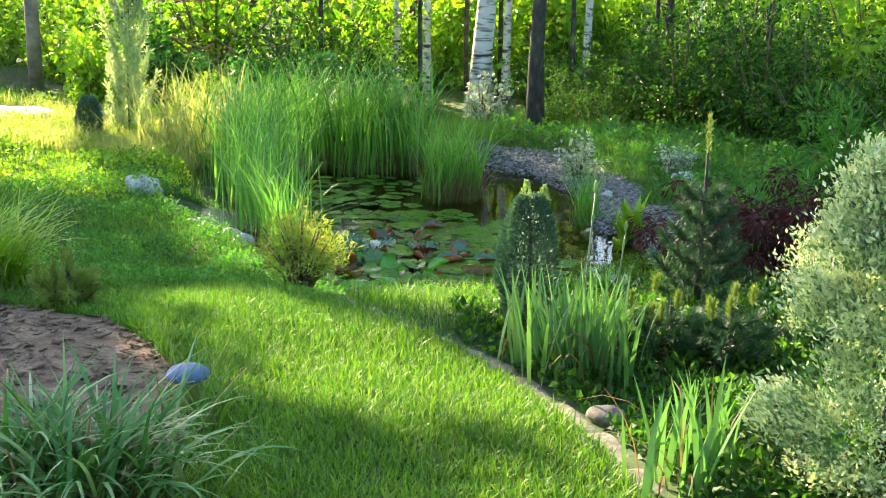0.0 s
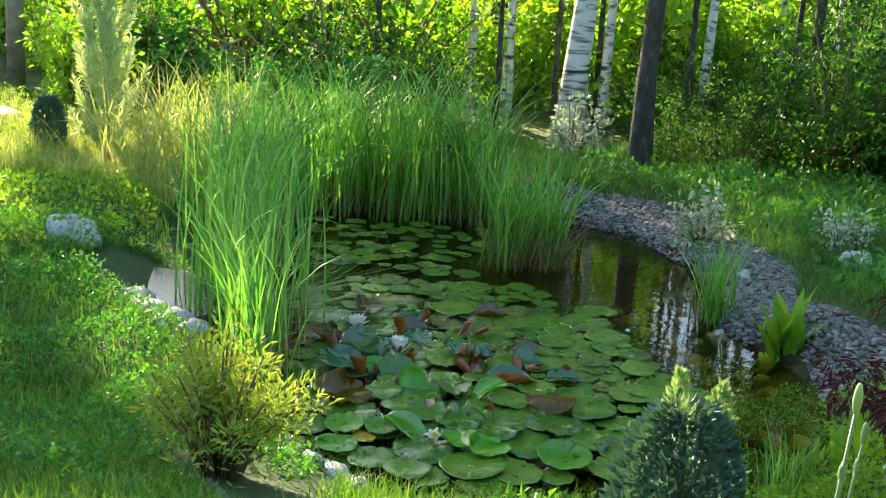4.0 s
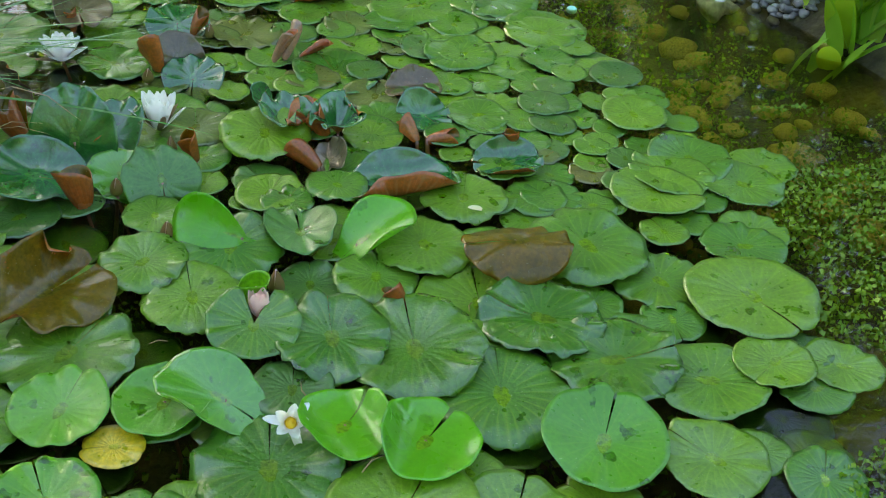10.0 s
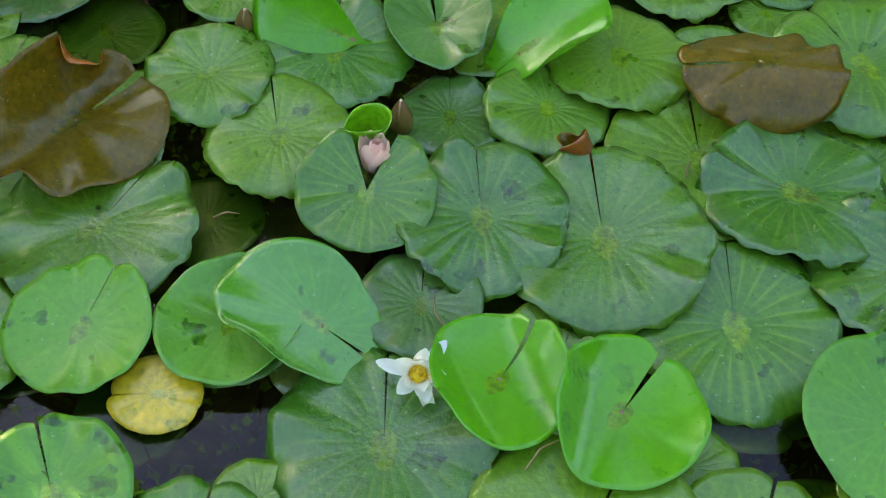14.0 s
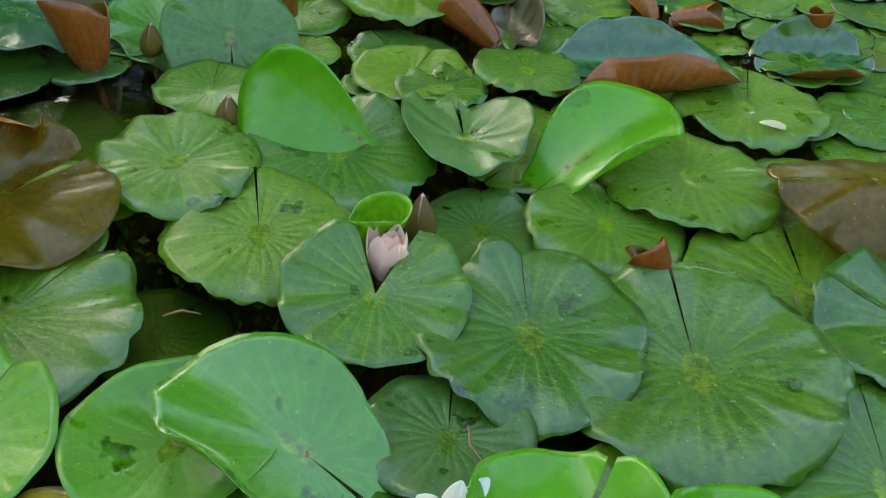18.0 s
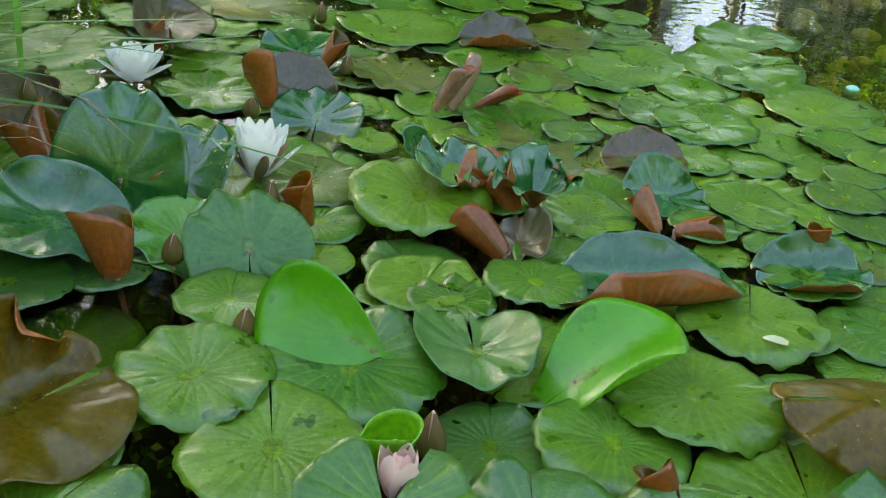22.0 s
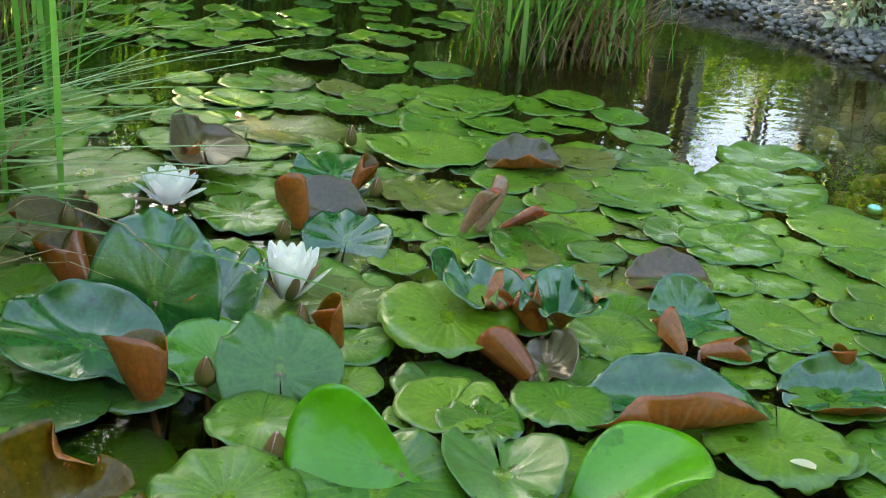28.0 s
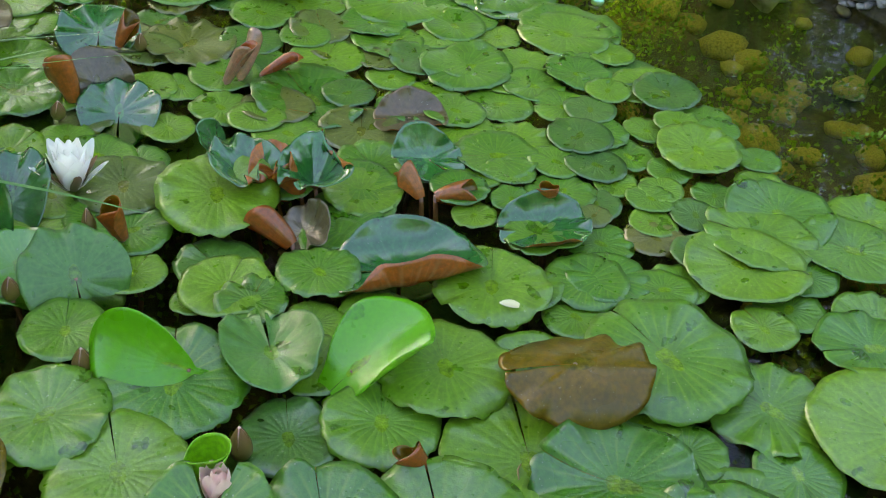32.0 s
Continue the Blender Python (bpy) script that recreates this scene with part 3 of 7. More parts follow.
EDGE = [(-1.2, 6.8), (-1.0, 6.49), (-0.79, 6.26), (-0.64, 6.06), (-0.48, 5.78), (-0.33, 5.49), (-0.16, 5.18), (0.1, 4.83), (0.33, 4.5), (0.45, 4.18), (0.57, 3.84), (0.65, 3.52), (0.7, 3.28), (0.85, 2.4), (1.05, 0.0)]


def smooth_step(x, a, b):
    t = np.clip((np.asarray(x, float) - a) / (b - a), 0, 1)
    return t * t * (3 - 2 * t)


def shore_distance(x, y, poly=SHORE):
    """Metres outside the pond's edge; minus inside."""
    p = np.stack([np.ravel(x), np.ravel(y)], 1).astype(float)
    a = np.array(poly, float)
    b = np.roll(a, -1, 0)
    best, inside = np.full(len(p), 1e9), np.zeros(len(p), bool)
    for (ax, ay), (bx, by) in zip(a, b):
        dx, dy = bx - ax, by - ay
        t = np.clip(((p[:, 0] - ax) * dx + (p[:, 1] - ay) * dy) / (dx * dx + dy * dy), 0, 1)
        best = np.minimum(best, np.hypot(p[:, 0] - ax - t * dx, p[:, 1] - ay - t * dy))
        cross = (ay > p[:, 1]) != (by > p[:, 1])
        xi = ax + (p[:, 1] - ay) * dx / (dy if abs(dy) > 1e-9 else 1e-9)
        inside ^= cross & (p[:, 0] < xi)
    return np.where(inside, -best, best).reshape(np.shape(x))


def ground_z(x, y):
    x, y = np.asarray(x, float), np.asarray(y, float)
    base = 0.86 - 0.045 * np.clip(y, -10, 4.6)
    far = 0.3 + 0.06 * smooth_step(-x, 1.5, 3.0) + 0.25 * smooth_step(-x, 3.0, 6.0) - 0.14 * smooth_step(y, 11, 15) * smooth_step(x, -2.0, 0.5)
    k = smooth_step(y, 4.9, 7.4)
    base = base * (1 - k) + far * k
    d = shore_distance(x, y)
    z = np.minimum(base, 0.05 + (0.5 - 0.24 * smooth_step(x, 0.4, 0.8) * smooth_step(y, 9.5, 10.2)) * d)
    floor = -0.5 + 0.32 * smooth_step(x, 0.5, 1.1) + 0.3 * smooth_step(-y, -7.75, -7.2)
    wet = np.maximum(0.05 + np.where(d < -0.1, (d + 0.1) * 1.1 - 0.1, d), floor)
    z = np.where(d < 0, wet, z)
    z = z + 0.018 * np.sin(x * 3.1 + y * 1.3) * np.sin(y * 2.7 - x) * (d > 0.1)
    return z


def zat(x, y):
    return float(ground_z(np.array([x]), np.array([y]))[0])


def spread(lo, a, b, hi, step):
    near = np.arange(a, b + 1e-6, step)
    out_l = a - np.geomspace(step, a - lo, 26)[::-1]
    out_h = b + np.geomspace(step, hi - b, 26)
    return np.concatenate([out_l, near, out_h])


gx, gy = spread(-350, -4.0, 3.5, 350, 0.06), spread(-120, -0.5, 14.0, 600, 0.06)
GX, GY = np.meshgrid(gx, gy)
GZ = ground_z(GX, GY)
nx = len(gx)
ii, jj = np.meshgrid(np.arange(nx - 1), np.arange(len(gy) - 1))
k0 = (jj * nx + ii).ravel()
quads = np.stack([k0, k0 + 1, k0 + 1 + nx, k0 + nx], 1)
cx, cy = GX.ravel()[quads].mean(1), GY.ravel()[quads].mean(1)
cd = shore_distance(cx, cy)
BED = [(-6, 2.0), (-0.95, 2.0), (-0.72, 3.2), (-0.85, 4.2), (-1.15, 4.75), (-1.5, 5.2), (-2.1, 5.55), (-2.9, 5.6), (-6, 5.4)]
cb = shore_distance(cx, cy, BED)
slot = np.zeros(len(quads), int)
slot[(cy > 13.5) | (abs(cx) > 7)] = 3
slot[cb < 0] = 1
slot[cd < 0.06] = 2
ground = part("ground", mesh_of("ground", np.stack([GX, GY, GZ], -1).reshape(-1, 3), quads, [SOIL, MULCH, SILT, FOREST], slot))
place(ground, "grassy garden ground sloping to a pond hollow, with bark beds", "ground", kind="structure")

# the pond's surface
wx, wy = np.meshgrid(np.linspace(-2.3, 2.0, 44), np.linspace(6.8, 12.8, 60))
k0 = (np.arange(59)[:, None] * 44 + np.arange(43)[None]).ravel()
water = part("water", mesh_of("water", np.stack([wx, wy, 0 * wx], -1).reshape(-1, 3), np.stack([k0, k0 + 1, k0 + 45, k0 + 44], 1), [WATER]))
place(water, "still dark clear pond water with a brown tint", "water", kind="structure")


def blade_field(name, n, box, inside, mat, length, width, lean, bend, seg, label, seed, parent=None):
    g = np.random.default_rng(seed)
    x0, x1, y0, y1 = box
    p = np.stack([g.uniform(x0, x1, n * 3), g.uniform(y0, y1, n * 3)], 1)
    p = p[inside(p[:, 0], p[:, 1])][:n]
    m = len(p)
    patch = np.array([noise.noise(Vector((a * 1.3, b * 1.3, seed))) for a, b in p])
    ln = g.uniform(*length, m) * (1 + 0.45 * patch)
    base = np.column_stack([p, ground_z(p[:, 0], p[:, 1]) - 0.004])
    v, f = ribbons(base, g.uniform(0, 2 * math.pi, m), ln, g.uniform(*lean, m), g.uniform(*bend, m), g.uniform(*width, m), seg, 0.5, 1.6, g)
    ob = part(name, mesh_of(name, v, f, [mat]))
    return place(ob, label, "grass", kind="stuff")

# ---- water lilies ----


def fold(p, way, start, angle, width):
    """Bends the part of a sheet that lies beyond start (towards way, degrees) up through angle degrees over width; beyond that it goes on straight."""
    c, n, A = math.cos(radians(way)), math.sin(radians(way)), radians(angle)
    s, t, z = p[:, 0] * c + p[:, 1] * n, -p[:, 0] * n + p[:, 1] * c, p[:, 2]
    over = s - start
    k = np.clip(over / width, 0, 1) * A
    r = width / A
    more = np.maximum(over - width, 0)
    s2 = np.where(over > 0, start + (r - z) * np.sin(k) + more * math.cos(A), s)
    z2 = np.where(over > 0, r - (r - z) * np.cos(k) + more * math.sin(A), z)
    return np.stack([s2 * c - t * n, s2 * n + t * c, z2], 1)


def lily_shape(R, cx=0.0, cy=0.0, wave=0.0, seed=0, rings=7, segs=60, egg=1.03, gap=10.0, thick=0.0008, sag=0.0, asp=1.0, tip=1.0, cr=None, pleat=0.0, spoon=0.0, folds=(), bowl=0.0, droop=0.0, frill=0.0):
    """A round leaf with a slit towards -y, its stem at the origin; bent about both axes, folded, and scalloped along its rim. Top faces slot 0, underside slot 1."""
    g = np.random.default_rng(seed)
    th = np.radians(np.linspace(-90 + gap / 2, 270 - gap / 2, segs))
    rr = np.linspace(0, 1, rings + 1)[1:] ** 0.8
    off = np.degrees(np.minimum(th - th[0], th[-1] - th))
    rim = 1 - 0.05 * np.exp(-(off / 5.0) ** 2) + 0.035 * np.exp(-((off - 14) / 10.0) ** 2) + 0.02 * np.sin(3 * th + g.uniform(0, 6)) + 0.01 * np.sin(7 * th + g.uniform(0, 6))
    wn, ph = g.integers(8, 12), g.uniform(0, 6)
    swell = 0.5 + 0.5 * np.sin(2 * th + g.uniform(0, 6))
    teeth = 2 * wn + 3
    rim = rim * (1 + min(0.022, wave * 3) * swell * np.sin(wn * th + ph) + min(0.01, wave * 1.4) * np.abs(np.sin(teeth * th * 0.5 + ph)))
    lobes = int(g.integers(17, 24))
    uneven = 0.55 + 0.45 * np.sin(2 * th + g.uniform(0, 6)) * np.sin(5 * th + g.uniform(0, 6))
    rim = rim * (1 + frill * 0.05 * uneven * (np.abs(np.sin(lobes * th * 0.5 + ph)) - 0.6))
    T, Q = np.meshgrid(th, rr)
    x, y = (R * Q * rim * np.cos(T)).ravel(), (R * Q * rim * egg * np.sin(T)).ravel()
    q, t = Q.ravel(), T.ravel()
    sw = np.tile(swell, len(rr))
    z = wave * sw * q**4 * (1.3 * np.sin(wn * t + ph) + 0.35 * np.abs(np.sin(teeth * t * 0.5 + ph))) + wave * 0.4 * q**2 * np.sin(3 * t + ph) + sag * q**2
    z = z + bowl * R * (1 - (1 - q) ** 2) - droop * R * q**7 * (0.6 + 0.4 * np.sin(wn * t + ph))
    flute = np.tile(uneven, len(rr)) * np.cos(lobes * t + 2 * ph)
    z = z + frill * R * (0.03 * q**7 * flute - 0.06 * q**6 + 0.045 * q**5 * np.sin(3 * t + ph) + 0.03 * q**5 * np.sin(8 * t - ph) + 0.015 * q**2 * np.sin(4 * t + 2 * ph))
    z = z + (pleat + 0.0002) * np.clip((q - 0.2) / 0.4, 0, 1) * (1.2 - q) * (np.cos(9 * t + 9 * math.pi / 2) + 0.7 * np.sin(5 * t + ph))
    x, y, z, q, t = (np.concatenate([[a], b]) for a, b in ((0, x), (0, y), (0, z), (0, q), (0, t)))
    x, y = x * asp, np.where(y > 0, y * tip, y)
    if spoon:
        k = np.clip(y / (R * tip) + (0.12 if spoon > 0.9 else 0.32), 0, 1)
        x, y = x * (1 - spoon + spoon * np.sin(k * math.pi / 2) ** (1.25 if spoon > 0.9 else 1.5)), np.where(y < 0, y * (1 - 0.45 * spoon), y)
    p = np.stack([x, y, z], 1)
    for way, start, angle, width in folds:
        p = fold(p, way, start * R, angle, width * R)
    x, y, z = p.T
    if cx or cr:
        k = np.where(x < 0, cx, cx if cr is None else cr) / R
        k = np.where(abs(k) < 1e-4, 1e-4, k)
        x, z = np.sin(k * x) / k - z * np.sin(k * x), (1 - np.cos(k * x)) / k + z * np.cos(k * x)
    if cy:
        k = cy / R
        y, z = np.sin(k * y) / k - z * np.sin(k * y), (1 - np.cos(k * y)) / k + z * np.cos(k * y)
    top = np.stack([x, y, z], 1)
    f = [[0, 1 + j, 2 + j] for j in range(segs - 1)]
    for i in range(rings - 1):
        a = 1 + i * segs
        f += [[a + j, a + segs + j, a + segs + j + 1, a + j + 1] for j in range(segs - 1)]
    nrm = np.zeros_like(top)
    for q4 in f:
        nn = np.cross(top[q4[1]] - top[q4[0]], top[q4[2]] - top[q4[0]])
        nrm[q4] += nn
    nrm /= np.linalg.norm(nrm, axis=1, keepdims=True) + 1e-12
    n = len(top)
    low = [[i + n for i in reversed(q4)] for q4 in f]
    a = 1 + (rings - 1) * segs
    skirt = [[a + j + 1, a + j, a + j + n, a + j + 1 + n] for j in range(segs - 1)]
    verts = np.concatenate([top, top - nrm * thick])
    uv = np.stack([q * np.cos(t), q * np.sin(t)], 1)
    return verts, f + low + skirt, [0] * len(f) + [1] * len(low) + [0] * len(skirt), np.concatenate([uv, uv])


lily = thing("water_lily", "large water lily with crowded pads, bronze curled leaves and white flowers", "water lily", pose(-0.2, 8.5, -0.5))
far_lily = thing("water_lily", "water lily with flat green pads near the reeds", "water lily", pose(-0.6, 11.0, -0.5))
UNPUT = {ob: ob.matrix_basis.inverted() for ob in (lily, far_lily)}
laid = []


def leaf_of(plant, verts, faces, slots, uv, top, under, m, label=""):
    ob = part("leaf", mesh_of("leaf", verts, faces, [SKIN[top], SKIN[under]], slots, uv), plant, label, UNPUT[plant] @ m)
    return ob


def pad(x, y, r, notch, kind="g", plant=None, depth=None, lv=None, frill=None, rise=(90, 0.0), slit=None, asp=1.0, tip=1.0, cup=None):
    """A floating leaf: its heart, radius, the way its slit points (degrees) and its kind; lv is its layer in the pile, frill the scalloping of its rim, rise the way and angle by which one side is lifted."""
    seed = len(laid) + 11 + int(abs(x) * 900)
    g = random.Random(seed)
    if lv is None:
        near = [n for px, py, pr, n in laid if math.hypot(px - x, py - y) < 0.92 * (pr + r)]
        lv = next(i for i in range(60) if i not in near) * 0.7
    if depth is None:
        laid.append((x, y, r, lv))
    wave = {"w": 0.006, "b": 0.004}.get(kind, 0.003) * g.uniform(0.6, 1.25) * min(1.2, r / 0.09)
    bend = ({"w": 0.12, "c": 0.3}.get(kind, 0.06) if cup is None else cup) * g.uniform(0.6, 1.2)
    z = 0.002 + 0.0085 * lv
    frill = (g.uniform(0.25, 0.8) if kind not in "cY" else 0.15) if frill is None else frill
    if depth is not None:
        z, wave, bend, frill = depth, 0.001, 0.0, 0.1
    big = 0.0 if depth is not None else 1.0 if r > 0.07 else 0.5
    folds = []
    if r > 0.075 and depth is None and g.random() < 0.55:
        folds.append((g.uniform(-60, 240), g.uniform(0.35, 0.6), g.uniform(5, 13), 0.55))
    if r > 0.075 and depth is None:
        folds.append((g.choice((-58, -122)), 0.2, g.uniform(6, 14), 0.6))
    near_way = r > 0.08 and y < 8.75 and depth is None
    data = lily_shape(r, bend, bend * 0.6, wave, seed, 9 if near_way else 6 if r > 0.07 else 5, 132 if near_way else 84 if r > 0.07 else 56, 1.0 + g.uniform(0, 0.04), slit or g.uniform(0.6, 3), folds=folds, bowl=g.uniform(0.02, 0.05) * big, droop=g.uniform(0.0, 0.04) * big, frill=frill, asp=asp, tip=tip)
    m = pose(x, y, z + 0.4 * r * math.sin(radians(rise[1])), g.uniform(-1.5, 1.5), g.uniform(-1.5, 1.5), 0) @ pose(0, 0, 0, 0, 0, rise[0]) @ pose(0, 0, 0, 0, -rise[1], 0) @ pose(0, 0, 0, 0, 0, notch + 90 - rise[0])
    leaf_of(plant or lily, *data, kind, "brown" if kind in "wb" else "green", m)


def stem_of(plant, a, b, r=0.004, label="reddish leaf stem"):
    mid = (Vector(a) + Vector(b)) / 2 + Vector((0.02, 0.015, -0.01))
    v, f = tube([a, mid, b], [r * 1.3, r, r * 0.9], 6)
    part("stem", mesh_of("stem", v, f, [STEM]), plant, label, UNPUT[plant])


def curled(x, y, z, r, yaw, tilt, roll, cl, cr, cy, wave, asp, tip, top, under, spoon=0.0, folds=(), bowl=0.0):
    """A leaf that stands out of the water: its tip points to yaw and is raised by tilt; its left and right halves are rolled up by cl and cr, and folds bend it further."""
    seed = len(laid) + 500
    laid.append((9, 9, 0, 0))
    data = lily_shape(r, cl, cy, wave, seed, 11, 96, 1.0, 6, asp=asp, tip=tip, cr=cr, pleat=0.0 if top in ("bright", "lime", "lite") else 0.0012, spoon=spoon, folds=folds, bowl=bowl)
    lab = {"bright": "fresh bright green upright leaf", "olive": "bronze folded leaf"}.get(top, "raised glossy leaf with a brown underside" if under == "brown" else "")
    leaf_of(lily, *data, top, under, pose(x, y, z, 0, 0, yaw) @ pose(0, 0, 0, tilt, 0, 0) @ pose(0, 0, 0, 0, 0 if spoon else roll, roll if spoon else 0), lab)
    stem_of(lily, (x, y + 0.02, -0.3), (x, y, z), 0.004)


def scroll(x, y, z, h, r, yaw, tilt, turn=0.0, laps=1.32, skin="rolled", lining="olive", label="young leaf rolled into a red-brown tube"):
    """A young leaf rolled into a tube that widens upwards: open at the top, where its two lobes stand up unevenly."""
    rows, cols = 9, 34
    g = np.random.default_rng(int(abs(x * 7919 + y * 104729)) % 9999)
    v, uv = [], []
    w1, w2 = g.uniform(0, 6, 2)
    for i in range(rows + 1):
        t = i / rows
        for j in range(cols):
            s = j / (cols - 1)
            a = s * laps * 2 * math.pi
            flare = 0.42 + 0.58 * t**0.75 + 0.1 * max(0, t - 0.75) * math.sin(3 * a + w1)
            rr = r * flare * (1.1 - 0.24 * s) * (1 + 0.12 * math.sin(2 * a + w2))
            lobes = abs(math.sin(math.pi * s * 2)) ** 0.55
            top = h * (0.5 + (0.5 if s < 0.5 else 0.36) * lobes)
            bow = 0.14 * h * t * t
            v.append((rr * math.cos(a) + bow, rr * math.sin(a), t * top))
            uv.append(((0.25 + 0.75 * t) * math.sin(2 * math.pi * s), -(0.25 + 0.75 * t) * math.cos(2 * math.pi * s)))
    v = np.array(v)
    f = [[i * cols + j, i * cols + j + 1, (i + 1) * cols + j + 1, (i + 1) * cols + j] for i in range(rows) for j in range(cols - 1)]
    n = len(v)
    axis = np.column_stack([0.14 * h * (np.repeat(np.arange(rows + 1), cols) / rows) ** 2, np.zeros(n), v[:, 2]])
    inner = axis + (v - axis) * 0.95
    low = [[k + n for k in reversed(q)] for q in f]
    rimf = [[rows * cols + j, rows * cols + j + 1, rows * cols + j + 1 + n, rows * cols + j + n] for j in range(cols - 1)]
    laid.append((9, 9, 0, 0))
    leaf_of(lily, np.concatenate([v, inner]), f + low + rimf, [0] * len(f) + [1] * len(low) + [0] * len(rimf), np.array(uv + uv), skin, lining, pose(x, y, z, 0, 0, yaw) @ pose(0, 0, 0, tilt - 90, 0, 0) @ pose(0, 0, 0, 0, 0, turn), label)
    stem_of(lily, (x, y + 0.02, -0.3), (x, y, z + 0.004), 0.005)


def petal_shape(L, W, a0, a1, cup=0.35, rows=7, cols=5):
    """A petal that leaves the origin at a0 degrees from upright (towards +y) and ends at a1."""
    v, uv = [], []
    p = np.zeros(3)
    for i in range(rows + 1):
        t = i / rows
        a = radians(a0 + (a1 - a0) * t)
        w = W * (math.sin(math.pi * min(1, 0.12 + 0.88 * t) ** 0.95) ** 0.55 if t < 0.999 else 0.15)
        nrm = np.array([0, -math.cos(a), math.sin(a)])
        for j in range(cols):
            s = j / (cols - 1) * 2 - 1
            v.append(p + np.array([s * w / 2, 0, 0]) + nrm * cup * w * 0.5 * s * s)
            uv.append((j / (cols - 1), t))
        p = p + L / rows * np.array([0, math.sin(a), math.cos(a)])
    f = [[i * cols + j, i * cols + j + 1, (i + 1) * cols + j + 1, (i + 1) * cols + j] for i in range(rows) for j in range(cols - 1)]
    return np.array(v), f, np.array(uv)


def flower(x, y, z, size, rings, mat, label, stamens=True, yaw=0.0, sepal_ring=None, heart_r=0.012, nod=0.0):
    """rings: (count, length, width, start angle, end angle, start radius) from the inside out."""
    n = 40 if stamens else 8
    g = np.random.default_rng(int(abs(x) * 1000))
    base = np.column_stack([g.normal(0, heart_r * 0.45, n), g.normal(0, heart_r * 0.45, n), np.full(n, 0.006)])
    v, f = ribbons(base, g.uniform(0, 6.28, n), size * 0.3, g.uniform(0.0, 0.5, n), g.uniform(-0.6, 0.2, n), 0.0035, 3, 0.5, 3.0, g)
    bv, bf = BALL2
    v, f, s = merge((v, f, 0), (bv * np.array([heart_r, heart_r, heart_r * 0.7]) + np.array([0, 0, 0.004]), bf, 0))
    core = part("flower", mesh_of("flower", v, f, [STAMEN]), lily, label, UNPUT[lily] @ pose(x, y, z, nod, 0, 0) @ pose(0, 0, 0, 0, 0, yaw))
    for count, L, W, a0, a1, r0 in rings:
        pv, pf, puv = petal_shape(L, W, a0, a1)
        me = mesh_of("petal", pv + np.array([0, r0, 0]), pf, [mat], None, puv)
        turn = g.uniform(0, 60)
        for i in range(count):
            part("petal", me, core, "", pose(0, 0, 0, g.uniform(-5, 5), 0, turn + i * 360 / count + g.uniform(-6, 6)))
    if sepal_ring:
        count, L, W, a0, a1, r0 = sepal_ring
        pv, pf, puv = petal_shape(L, W, a0, a1, 0.5)
        me = mesh_of("sepal", pv + np.array([0, r0, -0.002]), pf, [SEPAL], None, puv)
        for i in range(count):
            part("sepal", me, core, "brown-green outer sepal", pose(0, 0, 0, 0, 0, i * 360 / count + 20))
    stem_of(lily, (x + 0.03, y + 0.05, -0.35), (x, y, z + 0.004), 0.005, "flower stem")
    return core


def bud(x, y, z, h, w, lean=0.0):
    """A closed bud: a pointed pale core that shows at the tip, wrapped in four sepals."""
    v = BALL3[0].copy()
    t = (v[:, 2] + 1) / 2
    ring = np.hypot(v[:, 0], v[:, 1]) + 1e-6
    prof = np.sin(np.pi * np.clip(t, 0, 1) ** 0.62) ** 0.85
    v[:, :2] *= (prof / ring)[:, None] * w * 0.44
    v[:, 2] = t * h
    ob = part("bud", mesh_of("bud", v, BALL3[1], [PINKPETAL], None, np.column_stack([t, t])), lily, "closed brown-green bud with a pale tip", UNPUT[lily] @ pose(x, y, z, lean, lean * 0.5, 0))
    rows, cols = 9, 7
    pv, puv = [], []
    for i in range(rows + 1):
        t = i / rows
        r = w * 0.5 * math.sin(math.pi * min(0.97, t * 0.95) ** 0.62) ** 0.85 + 0.0006
        for j in range(cols):
            a = (j / (cols - 1) - 0.5) * radians(98) * (1 - 0.35 * t**3)
            pv.append((r * math.sin(a), r * math.cos(a) * (1 + 0.05 * (abs(j - 3) == 3)), t * h * 0.95))
            puv.append((j / (cols - 1), t))
    pf = [[i * cols + j, i * cols + j + 1, (i + 1) * cols + j + 1, (i + 1) * cols + j] for i in range(rows) for j in range(cols - 1)]
    me = mesh_of("sepal", np.array(pv), pf, [BUDSKIN], None, np.array(puv))
    for i in range(4):
        part("sepal", me, ob, "", pose(0, 0, 0, 0, 0, i * 90 + 30))
    stem_of(lily, (x, y + 0.03, -0.3), (x, y, z + 0.005), 0.004, "flower stem")


pad(-0.589, 8.014, 0.131, 57, "w", lv=1.6, frill=1, rise=(20, 2.0))
pad(-0.362, 8.171, 0.103, 98, "g", lv=2, frill=1, rise=(100, 3.0))
pad(-0.465, 8.280, 0.092, 46, "g", lv=3.4, frill=1, rise=(80, 4.0))
pad(-0.286, 8.333, 0.111, 87, "g", lv=3, frill=1, rise=(70, 4.0))
pad(0.133, 8.323, 0.110, 94, "g", lv=3.4, frill=1)
pad(0.018, 8.228, 0.091, 83, "g", lv=2, frill=1)
pad(-0.121, 8.224, 0.079, 88, "d", lv=0.3, frill=0.4)
pad(-0.239, 8.051, 0.094, 84, "g", lv=4.2, frill=0.25, rise=(85, 9.0), slit=42, cup=0.1)
pad(-0.089, 8.014, 0.115, 92, "w", lv=3.2, frill=1, rise=(95, 5.0))
pad(0.069, 7.98, 0.138, 92, "w", lv=2.2, frill=1.15, rise=(40, 7.0))
pad(0.341, 8.063, 0.129, 150, "w", lv=2.6, frill=1)
pad(0.226, 8.131, 0.135, 89, "g", lv=1.2, frill=0.35)
